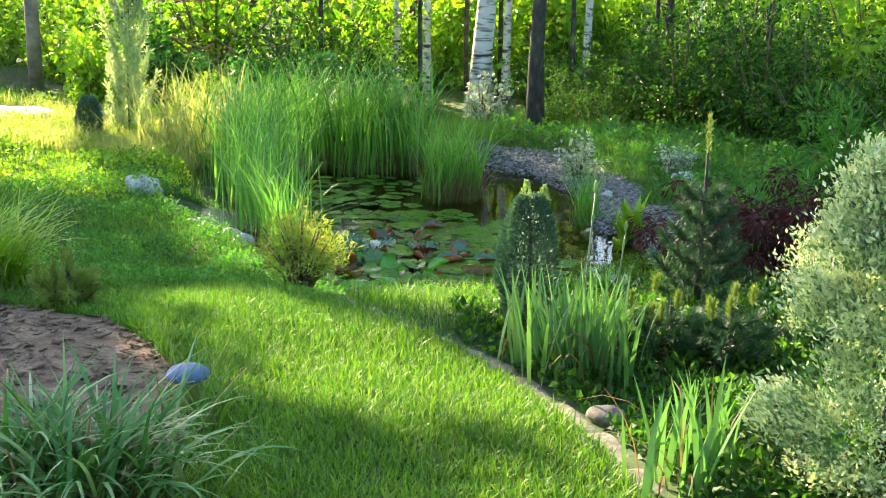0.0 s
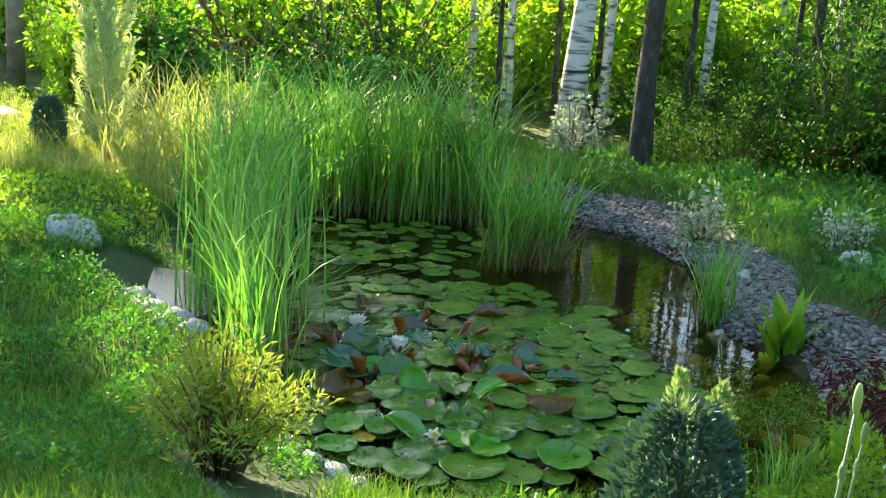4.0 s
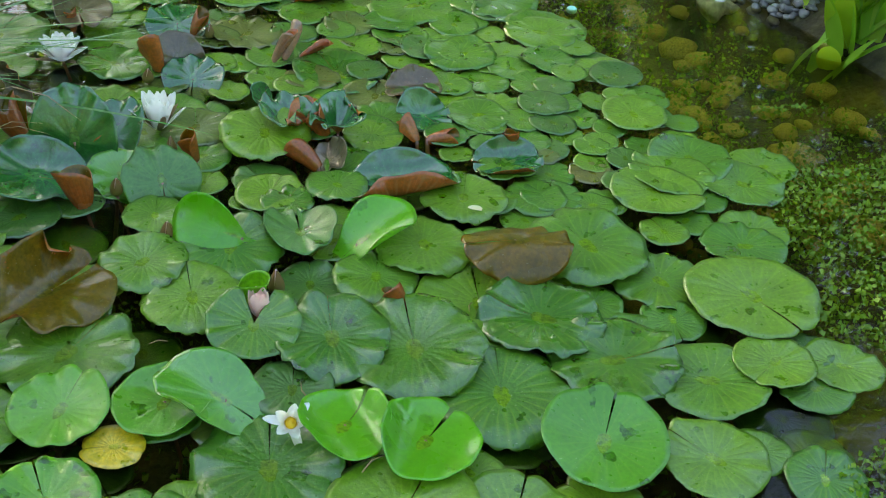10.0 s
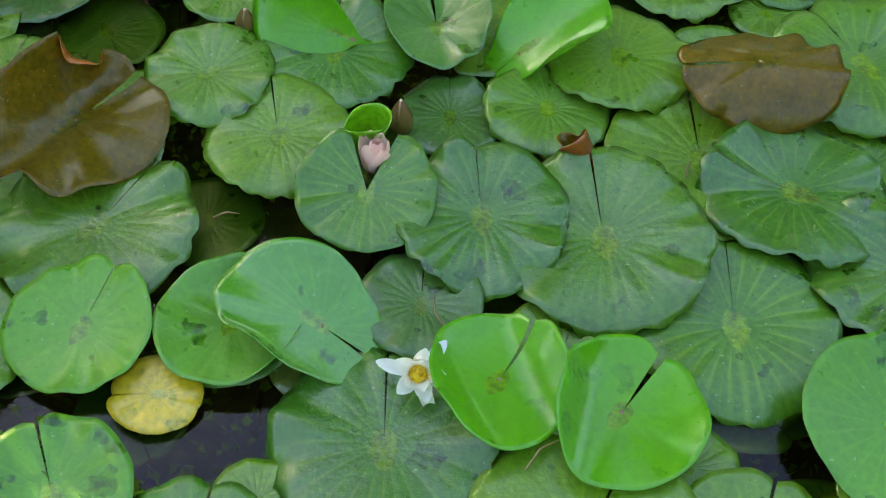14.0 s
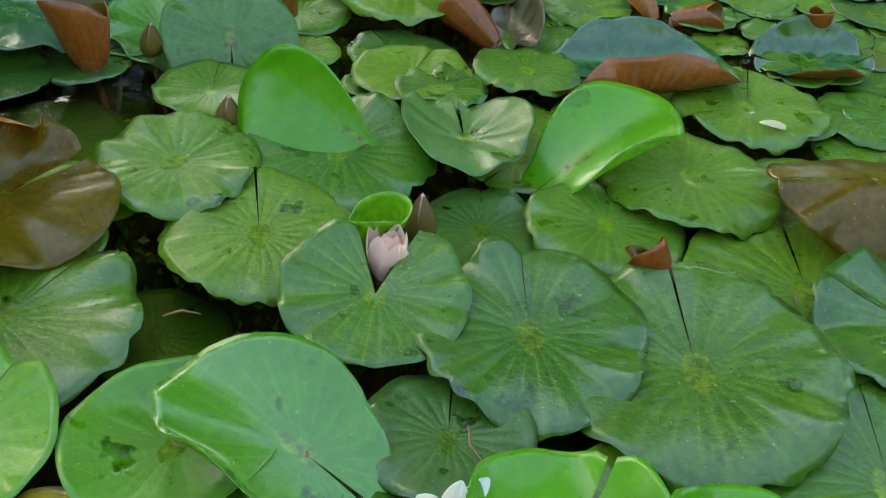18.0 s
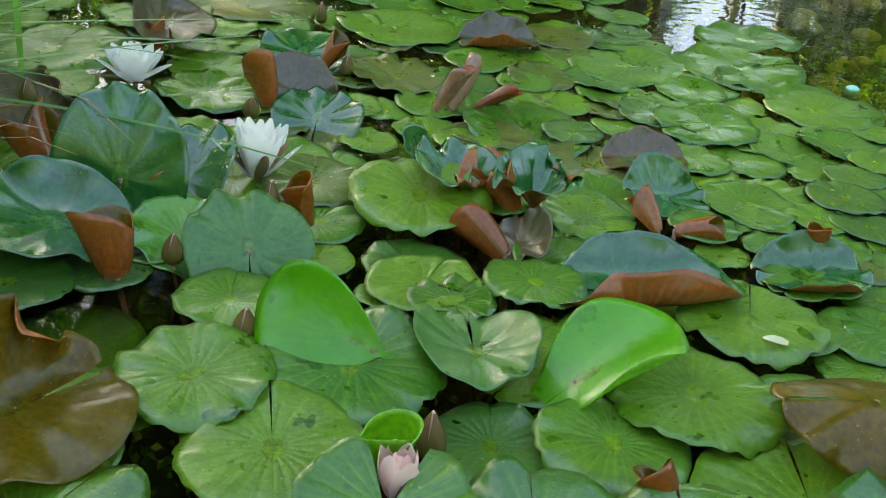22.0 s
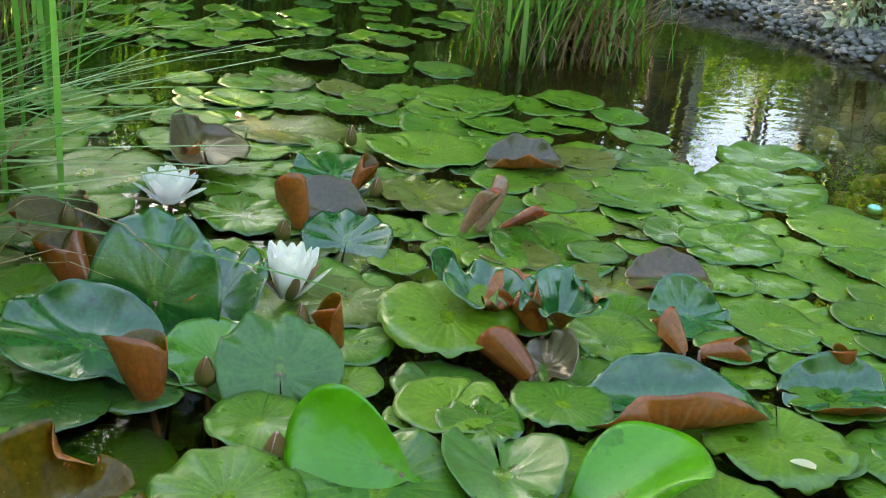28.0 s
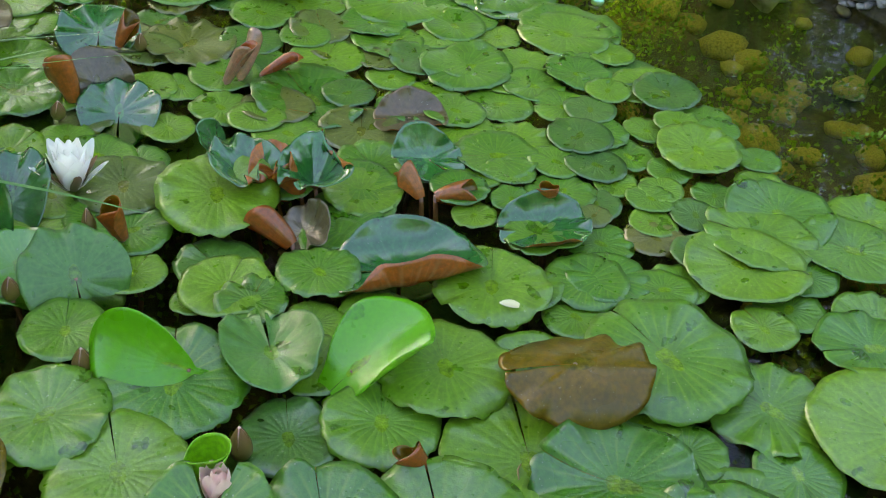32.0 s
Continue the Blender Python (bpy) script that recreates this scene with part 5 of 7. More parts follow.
def tree(name, label, height, trunk_r, bark, leaves, crown_lo, crown_r, n_limbs, n_leaves, leaf, seed, lean=0.02, taper=0.65):
    g = np.random.default_rng(seed)
    root = thing(name, label, "tree")
    zs = np.linspace(-0.2, height * 0.97, 14)
    wob = np.cumsum(g.normal(0, 0.035, (14, 2)), 0) + np.outer(zs, [lean, -lean * 0.5])
    rad = trunk_r * (1 - zs / height * 0.88)
    rad[0] *= 1.5
    rad[1] *= 1.08
    pts = np.column_stack([wob, zs])
    v, f = tube(pts, rad, 12)
    part("trunk", mesh_of("trunk", v, f, [bark]), root)
    blocks, heads = [], []
    for i in range(n_limbs):
        t = g.uniform(0, 1) ** 0.9
        z = crown_lo + (height * 0.95 - crown_lo) * t
        p0 = np.array([np.interp(z, zs, wob[:, 0]), np.interp(z, zs, wob[:, 1]), z])
        a = g.uniform(0, 6.283)
        out = crown_r * (1.05 - taper * t) * g.uniform(0.6, 1.1)
        tip = p0 + np.array([math.cos(a) * out, math.sin(a) * out, out * g.uniform(0.05, 0.6)])
        mid = (p0 + tip) / 2 + np.array([0, 0, out * 0.14])
        blocks.append((*tube([p0, mid, tip], [trunk_r * 0.3 * (1.1 - t), trunk_r * 0.17 * (1.1 - t), 0.012], 5), 0))
        for s in (0.45, 0.65, 0.85, 1.0):
            heads.append((p0 + (tip - p0) * s + np.array([0, 0, out * 0.1]) + g.normal(0, out * 0.12, 3), out * g.uniform(0.2, 0.36)))
    v, f, s = merge(*blocks)
    part("bough_frame", mesh_of("bough_frame", v, f, [bark]), root)
    hs = np.array([h for h, _ in heads])
    hr = np.array([r for _, r in heads])
    pick = g.integers(0, len(hs), n_leaves)
    way = turned(g, n_leaves)
    pts = hs[pick] + way * (hr[pick] * g.uniform(0.3, 1.0, n_leaves) ** 0.5)[:, None] * np.array([1.15, 1.15, 0.75])
    v, f = leaf_cards(pts, way + np.array([0, 0, -0.5]), g.uniform(0.7, 1.25, n_leaves) * leaf, 0.7, 0.3, g)
    part("crown", mesh_of("crown", v, f, [leaves], smooth=False), root)
    return root


def bush(name, label, height, spread_r, n_stems, n_leaves, leaf, leaves, seed, bark=TWIG, category="bush", droop=-0.2, aspect=0.6, low=0.15):
    g = np.random.default_rng(seed)
    root = thing(name, label, category)
    blocks, heads = [], []
    for i in range(n_stems):
        a = g.uniform(0, 6.283)
        r = spread_r * math.sqrt(g.uniform(0.02, 1))
        h = height * g.uniform(0.55, 1.0) * (1.05 - 0.45 * (r / spread_r) ** 2)
        tip = np.array([math.cos(a) * r, math.sin(a) * r, h])
        p0 = np.array([math.cos(a) * r * 0.15, math.sin(a) * r * 0.15, -0.05])
        mid = p0 * 0.5 + tip * np.array([0.35, 0.35, 0.55])
        w = 0.008 + height * 0.006
        blocks.append((*tube([p0, mid, tip], [w, w * 0.7, w * 0.25], 5), 0))
        for s in np.linspace(low, 1.0, 6):
            q = (1 - s) ** 2 * p0 + 2 * s * (1 - s) * mid + s * s * tip
            heads.append((q + g.normal(0, 0.06 * height, 3), height * g.uniform(0.06, 0.14)))
    v, f, s = merge(*blocks)
    part("stem_frame", mesh_of("stem_frame", v, f, [bark]), root)
    hs, hr = np.array([h for h, _ in heads]), np.array([r for _, r in heads])
    pick = g.integers(0, len(hs), n_leaves)
    way = turned(g, n_leaves)
    pts = hs[pick] + way * (hr[pick] * g.uniform(0.2, 1.0, n_leaves) ** 0.5)[:, None]
    pts[:, 2] = np.maximum(pts[:, 2], 0.01)
    v, f = leaf_cards(pts, way + np.array([0, 0, droop]), g.uniform(0.65, 1.3, n_leaves) * leaf, aspect, 0.3, g)
    part("foliage", mesh_of("foliage", v, f, [leaves], smooth=False), root)
    return root


def put(ob, x, y, turn=0.0, size=1.0, dz=0.0):
    ob.matrix_basis = pose(x, y, zat(x, y) + dz, 0, 0, turn) @ Matrix.Scale(size, 4)
    return ob


def again(ob, x, y, turn=0.0, size=1.0, dz=0.0):
    c = copy_thing(ob, Matrix())
    c.matrix_basis = pose(x, y, zat(x, y) + dz, 0, 0, turn) @ Matrix.Scale(size, 4)
    return c


birch = tree("birch_tree", "birch with white papery bark and black scars", 12.0, 0.14, BIRCH, HEDGE, 5.2, 2.0, 30, 5600, 0.13, 5)
tagged(birch, group="birches at the wood's edge")
put(birch, 0.62, 16.3)
for x, y, t, s in ((-0.6, 19.5, 80, 0.8), (-4.3, 18.5, 200, 0.9), (3.3, 19.0, 120, 0.9), (1.3, 19.2, 300, 0.6), (6.5, 19.0, 250, 0.9), (-3.2, 20.0, 30, 0.62), (-2.6, 21.5, 150, 0.55), (-1.5, 20.6, 220, 0.6), (-0.25, 21.0, 10, 0.58), (-7.6, 24.0, 70, 0.9), (-5.2, 22.0, 330, 0.6), (2.3, 21.5, 190, 0.6), (4.8, 22.0, 100, 0.65)):
    thin = again(birch, x, y, t, s)
    thin.matrix_basis = thin.matrix_basis @ Matrix.Diagonal((0.5, 0.5, 1.15 / s, 1))
alder = tree("alder_tree", "dark-barked leafy tree with low boughs", 10.5, 0.14, BARK, HEDGE, 2.7, 2.6, 36, 9500, 0.14, 9)
tagged(alder, group="dark trees of the wood")
put(alder, 1.2, 13.9)
alder.matrix_basis = alder.matrix_basis @ Matrix.Diagonal((0.62, 0.62, 1.5, 1))
# the first one's unseen crown is added to shade the right-hand bushes
for x, y, t, s in ((-0.4, 19.0, 140, 0.9), (6.3, 19.5, 260, 0.8), (7.4, 17.0, 20, 0.9), (8.5, 14.0, 100, 0.9)):
    again(alder, x, y, t, s)
aspen = tree("aspen_tree", "slender dark-stemmed aspen with a high full crown", 11.0, 0.035, BARK, HEDGE, 4.3, 2.1, 36, 8000, 0.13, 11, 0.0, 0.45)
tagged(aspen, group="aspens of the wood")
put(aspen, -2.3, 16.6)
for x, y, t, s in ((-1.6, 15.8, 40, 0.9), (-0.3, 16.2, 310, 0.9), (-1.7, 18.6, 130, 1.05), (0.9, 17.6, 250, 1.0), (-3.8, 17.2, 70, 1.0), (-1.0, 17.4, 150, 1.0), (0.4, 16.9, 220, 0.95), (1.8, 16.2, 290, 1.0), (3.1, 17.0, 20, 1.0), (4.6, 16.4, 110, 0.95), (-0.2, 19.4, 60, 1.1), (2.4, 19.2, 190, 1.1)):
    again(aspen, x, y, t, s)
for x, y, t, s in ((2.0, 33.5, 130, 1.1), (3.0, 30.5, 250, 0.6), (5.6, 32.0, 60, 0.6), (8.2, 31.0, 170, 0.66), (10.8, 32.5, 300, 1.2), (1.8, 36.0, 80, 1.4), (6.8, 37.0, 200, 0.72)):
    again(alder, x, y, t, s)
for x, y, t in ((-0.62, 17.2, 20), (-0.2, 17.6, 140), (-2.16, 17.3, 260), (0.98, 17.3, 80), (-1.3, 18.2, 200), (2.2, 17.4, 310)):
    thin = again(birch, x, y, t)
    thin.matrix_basis = thin.matrix_basis @ Matrix.Diagonal((0.42, 0.42, 1.05, 1))
for x, y, t in ((-2.65, 17.0, 40), (3.1, 16.0, 190), (4.9, 17.6, 100)):
    thin = again(alder, x, y, t)
    thin.matrix_basis = thin.matrix_basis @ Matrix.Diagonal((0.45, 0.45, 1.1, 1))
for x, y, t in ((3.4, 31.5, 30), (5.2, 33.5, 150), (7.4, 33.0, 270), (9.4, 33.5, 90), (4.4, 36.5, 200), (6.6, 36.0, 330), (8.6, 36.5, 20)):
    tagged(again(aspen, x, y, t, 1.95), "tall old aspen far behind the pond with a high crown")
hazel = bush("hazel_bush", "tall green hazel bush at the wood's edge", 3.0, 1.3, 16, 1700, 0.14, HEDGE, 31)
tagged(hazel, group="bushes of the undergrowth")
put(hazel, -3.1, 16.0, 0, 0.85)
for i, (x, y, s) in enumerate(((-1.5, 16.8, 0.9), (-0.9, 18.4, 0.6), (6.8, 18.6, 1.0), (8.4, 15.5, 1.1), (-4.4, 19.0, 0.5),
                                 (-4.2, 21.5, 0.8), (-2.6, 22.5, 0.9), (-6.2, 22.5, 0.8), (-1.0, 21.8, 0.9), (-9.5, 30.0, 1.2), (-6.0, 31.0, 1.1), (-2.8, 29.0, 1.0), (0.5, 31.5, 1.2), (3.8, 29.5, 1.1), (7.5, 30.5, 1.3), (11.0, 29.0, 1.2), (-13.0, 31.0, 1.3), (2.2, 33.5, 1.3), (-4.2, 34.0, 1.4), (9.5, 33.5, 1.4))):
    again(hazel, x, y, i * 67 % 360, s)
# a second hazel whose sunlight is put into its yellow-green leaf colour
glade = bush("hazel_bush", "hazel bush in the clearing, coloured yellow-green as if sunlit", 2.6, 1.4, 16, 2200, 0.16, LIME, 33)
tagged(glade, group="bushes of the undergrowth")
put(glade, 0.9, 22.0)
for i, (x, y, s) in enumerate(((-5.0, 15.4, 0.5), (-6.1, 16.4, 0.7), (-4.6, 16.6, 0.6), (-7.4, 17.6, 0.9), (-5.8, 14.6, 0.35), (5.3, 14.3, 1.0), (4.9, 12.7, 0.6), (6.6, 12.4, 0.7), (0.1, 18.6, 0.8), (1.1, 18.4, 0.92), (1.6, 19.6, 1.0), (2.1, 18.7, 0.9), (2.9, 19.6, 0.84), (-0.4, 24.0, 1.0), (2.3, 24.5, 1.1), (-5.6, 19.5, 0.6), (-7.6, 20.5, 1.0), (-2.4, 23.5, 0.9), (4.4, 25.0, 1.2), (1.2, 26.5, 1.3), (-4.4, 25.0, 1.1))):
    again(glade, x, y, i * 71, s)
elder = bush("elder_bush", "dense dark green bush under the trees", 2.1, 1.2, 15, 4300, 0.08, DARKLEAF, 37)
tagged(elder, group="bushes of the undergrowth")
put(elder, 3.0, 14.2, 0, 0.9)
for i, (x, y, s) in enumerate(((3.7, 13.2, 0.8), (4.3, 13.9, 0.8), (5.6, 12.9, 0.6), (-1.0, 15.9, 0.55), (4.6, 17.5, 0.9), (6.3, 15.8, 1.0), (3.3, 16.6, 0.7), (2.0, 17.5, 0.42), (2.6, 17.9, 0.46), (3.9, 17.3, 0.5), (1.6, 16.9, 0.4), (2.9, 16.9, 0.45), (1.75, 14.3, 0.3), (1.45, 14.3, 0.26), (4.2, 18.9, 0.8), (5.3, 18.8, 1.0), (7.2, 16.2, 1.4), (6.8, 13.6, 1.3), (-2.0, 15.2, 0.7), (3.5, 15.0, 0.75), (1.9, 15.7, 0.45), (2.5, 15.3, 0.5), (1.35, 16.3, 0.42), (2.2, 14.6, 0.36), (3.0, 15.6, 0.5), (-3.9, 15.2, 0.6), (7.6, 12.2, 1.0), (4.6, 11.2, 0.75), (5.9, 10.2, 0.8), (3.9, 12.2, 0.6))):
    again(elder, x, y, i * 97 % 360, s)
# unseen tall slender trees added towards the sun, leaving two narrow gaps for light
poplar = tree("poplar_tree", "tall slender poplar, unseen, added to block the sun", 13.5, 0.16, BARK, HEDGE, 5.4, 1.2, 74, 9000, 0.2, 15, 0.0, 0.3)
tagged(poplar, group="poplars beyond the fence")
SX, SY = -math.sin(radians(SUN_AZ)), math.cos(radians(SUN_AZ))


def sunward(off, d):
    """A place d metres towards the sun, off metres across its light."""
    return SY * off + SX * d, -SX * off + SY * d


put(poplar, *sunward(0.85, 17.0), 40)
for i, (off, d) in enumerate(((0.7, 20.0), (-1.2, 17.8), (-1.3, 21.0), (-3.3, 17.5), (-3.2, 20.5), (-5.4, 18.0), (-5.2, 21.0), (-7.5, 18.5), (-9.6, 18.0), (-11.8, 19.0))):
    again(poplar, *sunward(off, d), i * 77 % 360)
for i, (off, d, wide, tall) in enumerate(((5.5, 21.5, 1, 1.28), (5.6, 24.0, 1, 1.28), (6.9, 21.5, 1, 1.28), (6.8, 24.0, 1, 1.28))):
    high = again(poplar, *sunward(off, d), i * 77 % 360)
    high.matrix_basis = high.matrix_basis @ Matrix.Diagonal((wide, wide, tall, 1))
# small unseen crowns added to thin the sunlight inside the gaps
rowan = tree("rowan_tree", "young rowan with a small high crown, unseen, added to break up the sunlight", 8.2, 0.09, BARK, HEDGE, 5.8, 0.8, 22, 2600, 0.2, 19, 0.0, 0.3)
tagged(rowan, group="rowans beyond the fence")
put(rowan, *sunward(2.3, 21.5), 0, 0.98)
narrow = again(rowan, *sunward(3.75, 21.0), 61, 0.82)
narrow.matrix_basis = narrow.matrix_basis @ Matrix.Diagonal((0.62, 0.62, 1, 1))
tagged(narrow, "narrow young rowan, unseen, added to block some sun")
slim = again(poplar, *sunward(3.0, 17.5), 15)
slim.matrix_basis = slim.matrix_basis @ Matrix.Diagonal((0.19, 0.19, 0.95, 1))
tagged(slim, "very slim young poplar, unseen, added to part the two sun gaps")

# unseen garden trees added round and behind the way, closing it and darkening reflections
for i, (x, y, s) in enumerate(((-7.5, -4.0, 0.9), (-3.0, -8.0, 1.0), (2.5, -9.0, 1.05), (7.0, -5.0, 0.95), (9.5, 1.5, 1.0), (10.5, 7.5, 1.0), (-11.0, 2.0, 0.9))):
    again(alder, x, y, i * 53, s)
for i in range(13):
    a = radians(-170 + 15.5 * i)
    again(hazel, 1.0 + 11.0 * math.cos(a), 3.0 + 11.0 * math.sin(a), i * 41, 1.9 + 0.4 * (i % 3))

# ---- grass ----
BASIN = (-1.77, 8.95)
off_basin = lambda x, y: np.hypot(((x - BASIN[0]) * 0.8 + (y - BASIN[1]) * 0.6) / 0.36, ((y - BASIN[1]) * 0.8 - (x - BASIN[0]) * 0.6) / 0.56) > 1
edge_x = lambda y: np.interp(y, [p[1] for p in EDGE][::-1], [p[0] for p in EDGE][::-1])
on_lawn = lambda x, y: (shore_distance(x, y) > 0.12) & (shore_distance(x, y, BED) > -0.04) & (x < edge_x(y) - 0.01)


def off_sand(x, y):
    return ((x + 4.85) / 0.8) ** 2 + ((y - 12.4) / 0.42) ** 2 > 1.0


# a sunlit patch of bare sand where the path enters the corner
sv, sf = ball(4)
sv = sv * np.array([0.78, 0.4, 0.05])
sv[:, 2] += 0.012 * np.sin(sv[:, 0] * 9.0) * np.cos(sv[:, 1] * 11.0)
place(part("sand_path", mesh_of("sand_path", sv, sf, [SAND]), None, "", pose(-4.85, 12.4, zat(-4.85, 12.4))), "bare pale sand at the garden path's end", "path", kind="structure")
blade_field("lawn_grass", 110000, (-2.6, 0.9, 2.6, 7.4), on_lawn, LAWN, (0.025, 0.085), (0.0035, 0.008), (0.0, 0.9), (0.1, 1.2), 3, "short mown green lawn grass", 41)
blade_field("lawn_grass", 42000, (-6.0, -1.0, 6.8, 14.0), lambda x, y: (shore_distance(x, y) > 0.3) & (off_basin(x, y)) & off_sand(x, y), LAWN, (0.05, 0.14), (0.004, 0.009), (0.0, 0.7), (0.1, 1.2), 3, "rough lawn grass left of the pond", 42)
on_right = lambda x, y: (shore_distance(x, y) > 0.4) & ((x > 0.2) | (y > 12.9))
blade_field("meadow_grass", 15000, (-5.2, -2.25, 10.75, 12.9), lambda x, y: off_sand(x, y) & (shore_distance(x, y) > 0.3), SUNLIT_BLADES, (0.1, 0.27), (0.004, 0.009), (0.0, 0.6), (0.1, 1.3), 4, "meadow grass in the corner, coloured pale yellow-green as if sunlit", 45)
blade_field("bank_grass", 52000, (-2.6, 5.6, 7.2, 15.2), on_right, MEADOW, (0.08, 0.24), (0.004, 0.009), (0.0, 0.6), (0.2, 1.4), 4, "long soft grass on the far bank", 43)
blade_field("shore_grass", 9000, (-0.45, 1.6, 5.0, 7.2), lambda x, y: (shore_distance(x, y) > 0.02) & (x > edge_x(y) + 0.05), LAWN, (0.05, 0.16), (0.003, 0.007), (0.0, 0.7), (0.2, 1.2), 4, "loose grass between the edging stones and the water", 44)


# ---- sedges and other grasses ----
def sedge(name, label, spots, n, length, mat, seed, lean=(0.0, 0.22), bend=(0.25, 1.6), width=(0.008, 0.015), base_r=0.12, seg=8, az=None, dry=60, category="sedge", group="sedges round the pond", z=None, late=1.4, fan=1.1, single=False):
    """A tussock: many arching leaves from a few close spots, with dry stubs at its foot."""
    g = np.random.default_rng(seed)
    s = np.array(spots, float)
    pick = g.integers(0, len(s), n)
    p = s[pick] + g.normal(0, base_r, (n, 2))
    zz = np.full(n, z) if z is not None else np.maximum(ground_z(p[:, 0], p[:, 1]), -0.25)
    a = g.uniform(0, 6.283, n) if az is None else g.normal(radians(az), fan, n)
    v, f = ribbons(np.column_stack([p, zz]), a, g.uniform(*length, n), g.uniform(*lean, n), g.uniform(*bend, n), g.uniform(*width, n), seg, 0.3, 2.6, g, late)
    c = s.mean(0)
    root = thing(name, label, category, pose(c[0], c[1], float(zz.mean())), group)
    back = root.matrix_basis.inverted()
    if single:
        k = 2 * (seg + 1)
        quad = np.asarray(f)[:seg]
        for i in range(n):
            part("blade", mesh_of("blade", v[i * k:(i + 1) * k], quad, [mat]), root, "", back)
    else:
        part("leaf_tuft", mesh_of("leaf_tuft", v, f, [mat]), root, "", back)
    if dry:
        p = s[g.integers(0, len(s), dry)] + g.normal(0, base_r * 0.9, (dry, 2))
        zz = np.full(dry, z) if z is not None else np.maximum(ground_z(p[:, 0], p[:, 1]), -0.25)
        v, f = ribbons(np.column_stack([p, zz]), g.uniform(0, 6.283, dry), g.uniform(0.25, 0.5, dry), g.uniform(0, 0.5, dry), g.uniform(0.3, 2.2, dry), 0.008, 5, 0.4, 2.0, g)
        part("dry_tuft", mesh_of("dry_tuft", v, f, [DRY]), root, "brown withered leaves at the foot", back)
    return root


L1 = "tall bright green arching sedge at the pond's edge"
sedge("sedge_tussock", L1, [(-1.3, 8.75), (-1.2, 8.9), (-1.35, 9.05)], 105, (0.65, 1.2), REED, 51, (0.0, 0.16), (0.1, 2.3), (0.01, 0.02), base_r=0.11, dry=160, z=-0.02, az=120, late=2.4, seg=10, single=True)
sedge("sedge_tussock", L1, [(-1.1, 8.4), (-1.2, 8.55)], 70, (0.5, 1.0), REED, 52, (0.0, 0.2), (0.1, 2.2), (0.01, 0.019), base_r=0.08, dry=150, z=0.0, az=120, late=2.4, seg=10, single=True)
sedge("sedge_tussock", "narrow yellow-green sedge standing beside pale stones", [(-0.99, 7.85), (-1.07, 7.93), (-1.08, 8.1)], 56, (0.45, 1.0), REED, 53, (0.0, 0.13), (0.05, 1.3), (0.009, 0.015), base_r=0.045, dry=70, z=0.0, late=2.2, single=True)
for i, (x, y) in enumerate(((-1.55, 9.7), (-1.75, 10.5), (-1.9, 11.3), (-1.75, 11.95), (-1.25, 12.2), (-0.75, 12.15), (-0.3, 12.2), (-1.45, 12.6), (-0.9, 12.7))):
    sedge("sedge_tussock", L1, [(x, y), (x + 0.15, y + 0.1), (x - 0.1, y + 0.15)], 80 if i == 0 else 150, (0.85 + 0.2 * (i % 3 == 0), 1.5), REED, 60 + i, (0.0, 0.16), (0.6, 3.0), (0.011, 0.02), z=-0.02, base_r=0.15, dry=110, late=2.6, seg=10)
sedge("sedge_tussock", "upright sedge clump with rusty dry foot in the water", [(0.05, 10.95), (0.2, 11.0), (0.33, 11.05)], 230, (0.6, 1.0), REED, 71, (0.0, 0.28), (0.2, 1.3), base_r=0.09, dry=420, z=-0.03)
sedge("sedge_tussock", "thin green rush tuft beside the pebble bank", [(1.32, 10.0)], 90, (0.35, 0.7), REED, 72, (0.0, 0.25), (0.1, 0.9), base_r=0.06, dry=30, z=-0.05)
sedge("sedge_tussock", "low sedge leaves trailing over the water", [(-1.3, 9.3), (-1.4, 9.7), (-1.3, 9.0)], 90, (0.45, 0.95), STRIPE, 73, (1.0, 1.42), (0.0, 0.3), (0.006, 0.011), base_r=0.1, az=-8, dry=0, z=0.08, fan=0.45, single=True)
sedge("reed_grass", "reed grass coloured pale yellow-green as if sunlit", [(-2.5, 11.2), (-2.4, 11.55), (-2.2, 12.2)], 420, (0.6, 1.15), SUNLIT_BLADES, 74, (0.0, 0.35), (0.4, 1.7), (0.008, 0.014), 0.2, group="")
sedge("fountain_grass", "large clump of green and pale striped grass beside the path", [(-1.02, 3.15), (-0.92, 3.2), (-1.2, 3.25)], 420, (0.3, 0.56), STRIPE, 75, (0.1, 0.7), (0.6, 1.9), (0.011, 0.02), 0.09, category="grass clump", group="ornamental grasses")
sedge("fountain_grass", "arching pale striped ornamental grass in the bark bed", [(-2.35, 6.0), (-2.5, 6.1)], 480, (0.45, 0.8), LIME, 76, (0.1, 0.6), (0.8, 2.0), (0.007, 0.013), 0.08, category="grass clump", group="ornamental grasses")
sedge("fountain_grass", "loose tuft of thin green grass in the bark bed", [(-0.85, 4.0), (-0.8, 3.8)], 130, (0.15, 0.35), MEADOW, 77, (0.1, 0.7), (0.3, 1.4), (0.004, 0.008), 0.06, category="grass clump", group="ornamental grasses", dry=10)
for i, (x, y, n, h) in enumerate(((0.43, 4.66, 34, 0.46), (0.55, 4.45, 46, 0.52), (0.72, 4.42, 44, 0.5), (0.62, 4.62, 36, 0.5), (0.8, 3.32, 24, 0.46), (0.9, 3.45, 22, 0.4))):
    sedge("iris_clump", "clump of upright grey-green sword-shaped iris leaves", [(x, y)], n, (h * 0.55, h), IRIS, 80 + i, (0.02, 0.3), (0.0, 0.5), (0.013, 0.024), 0.07, 6, None, 6, "iris", "irises in the bed", single=True)
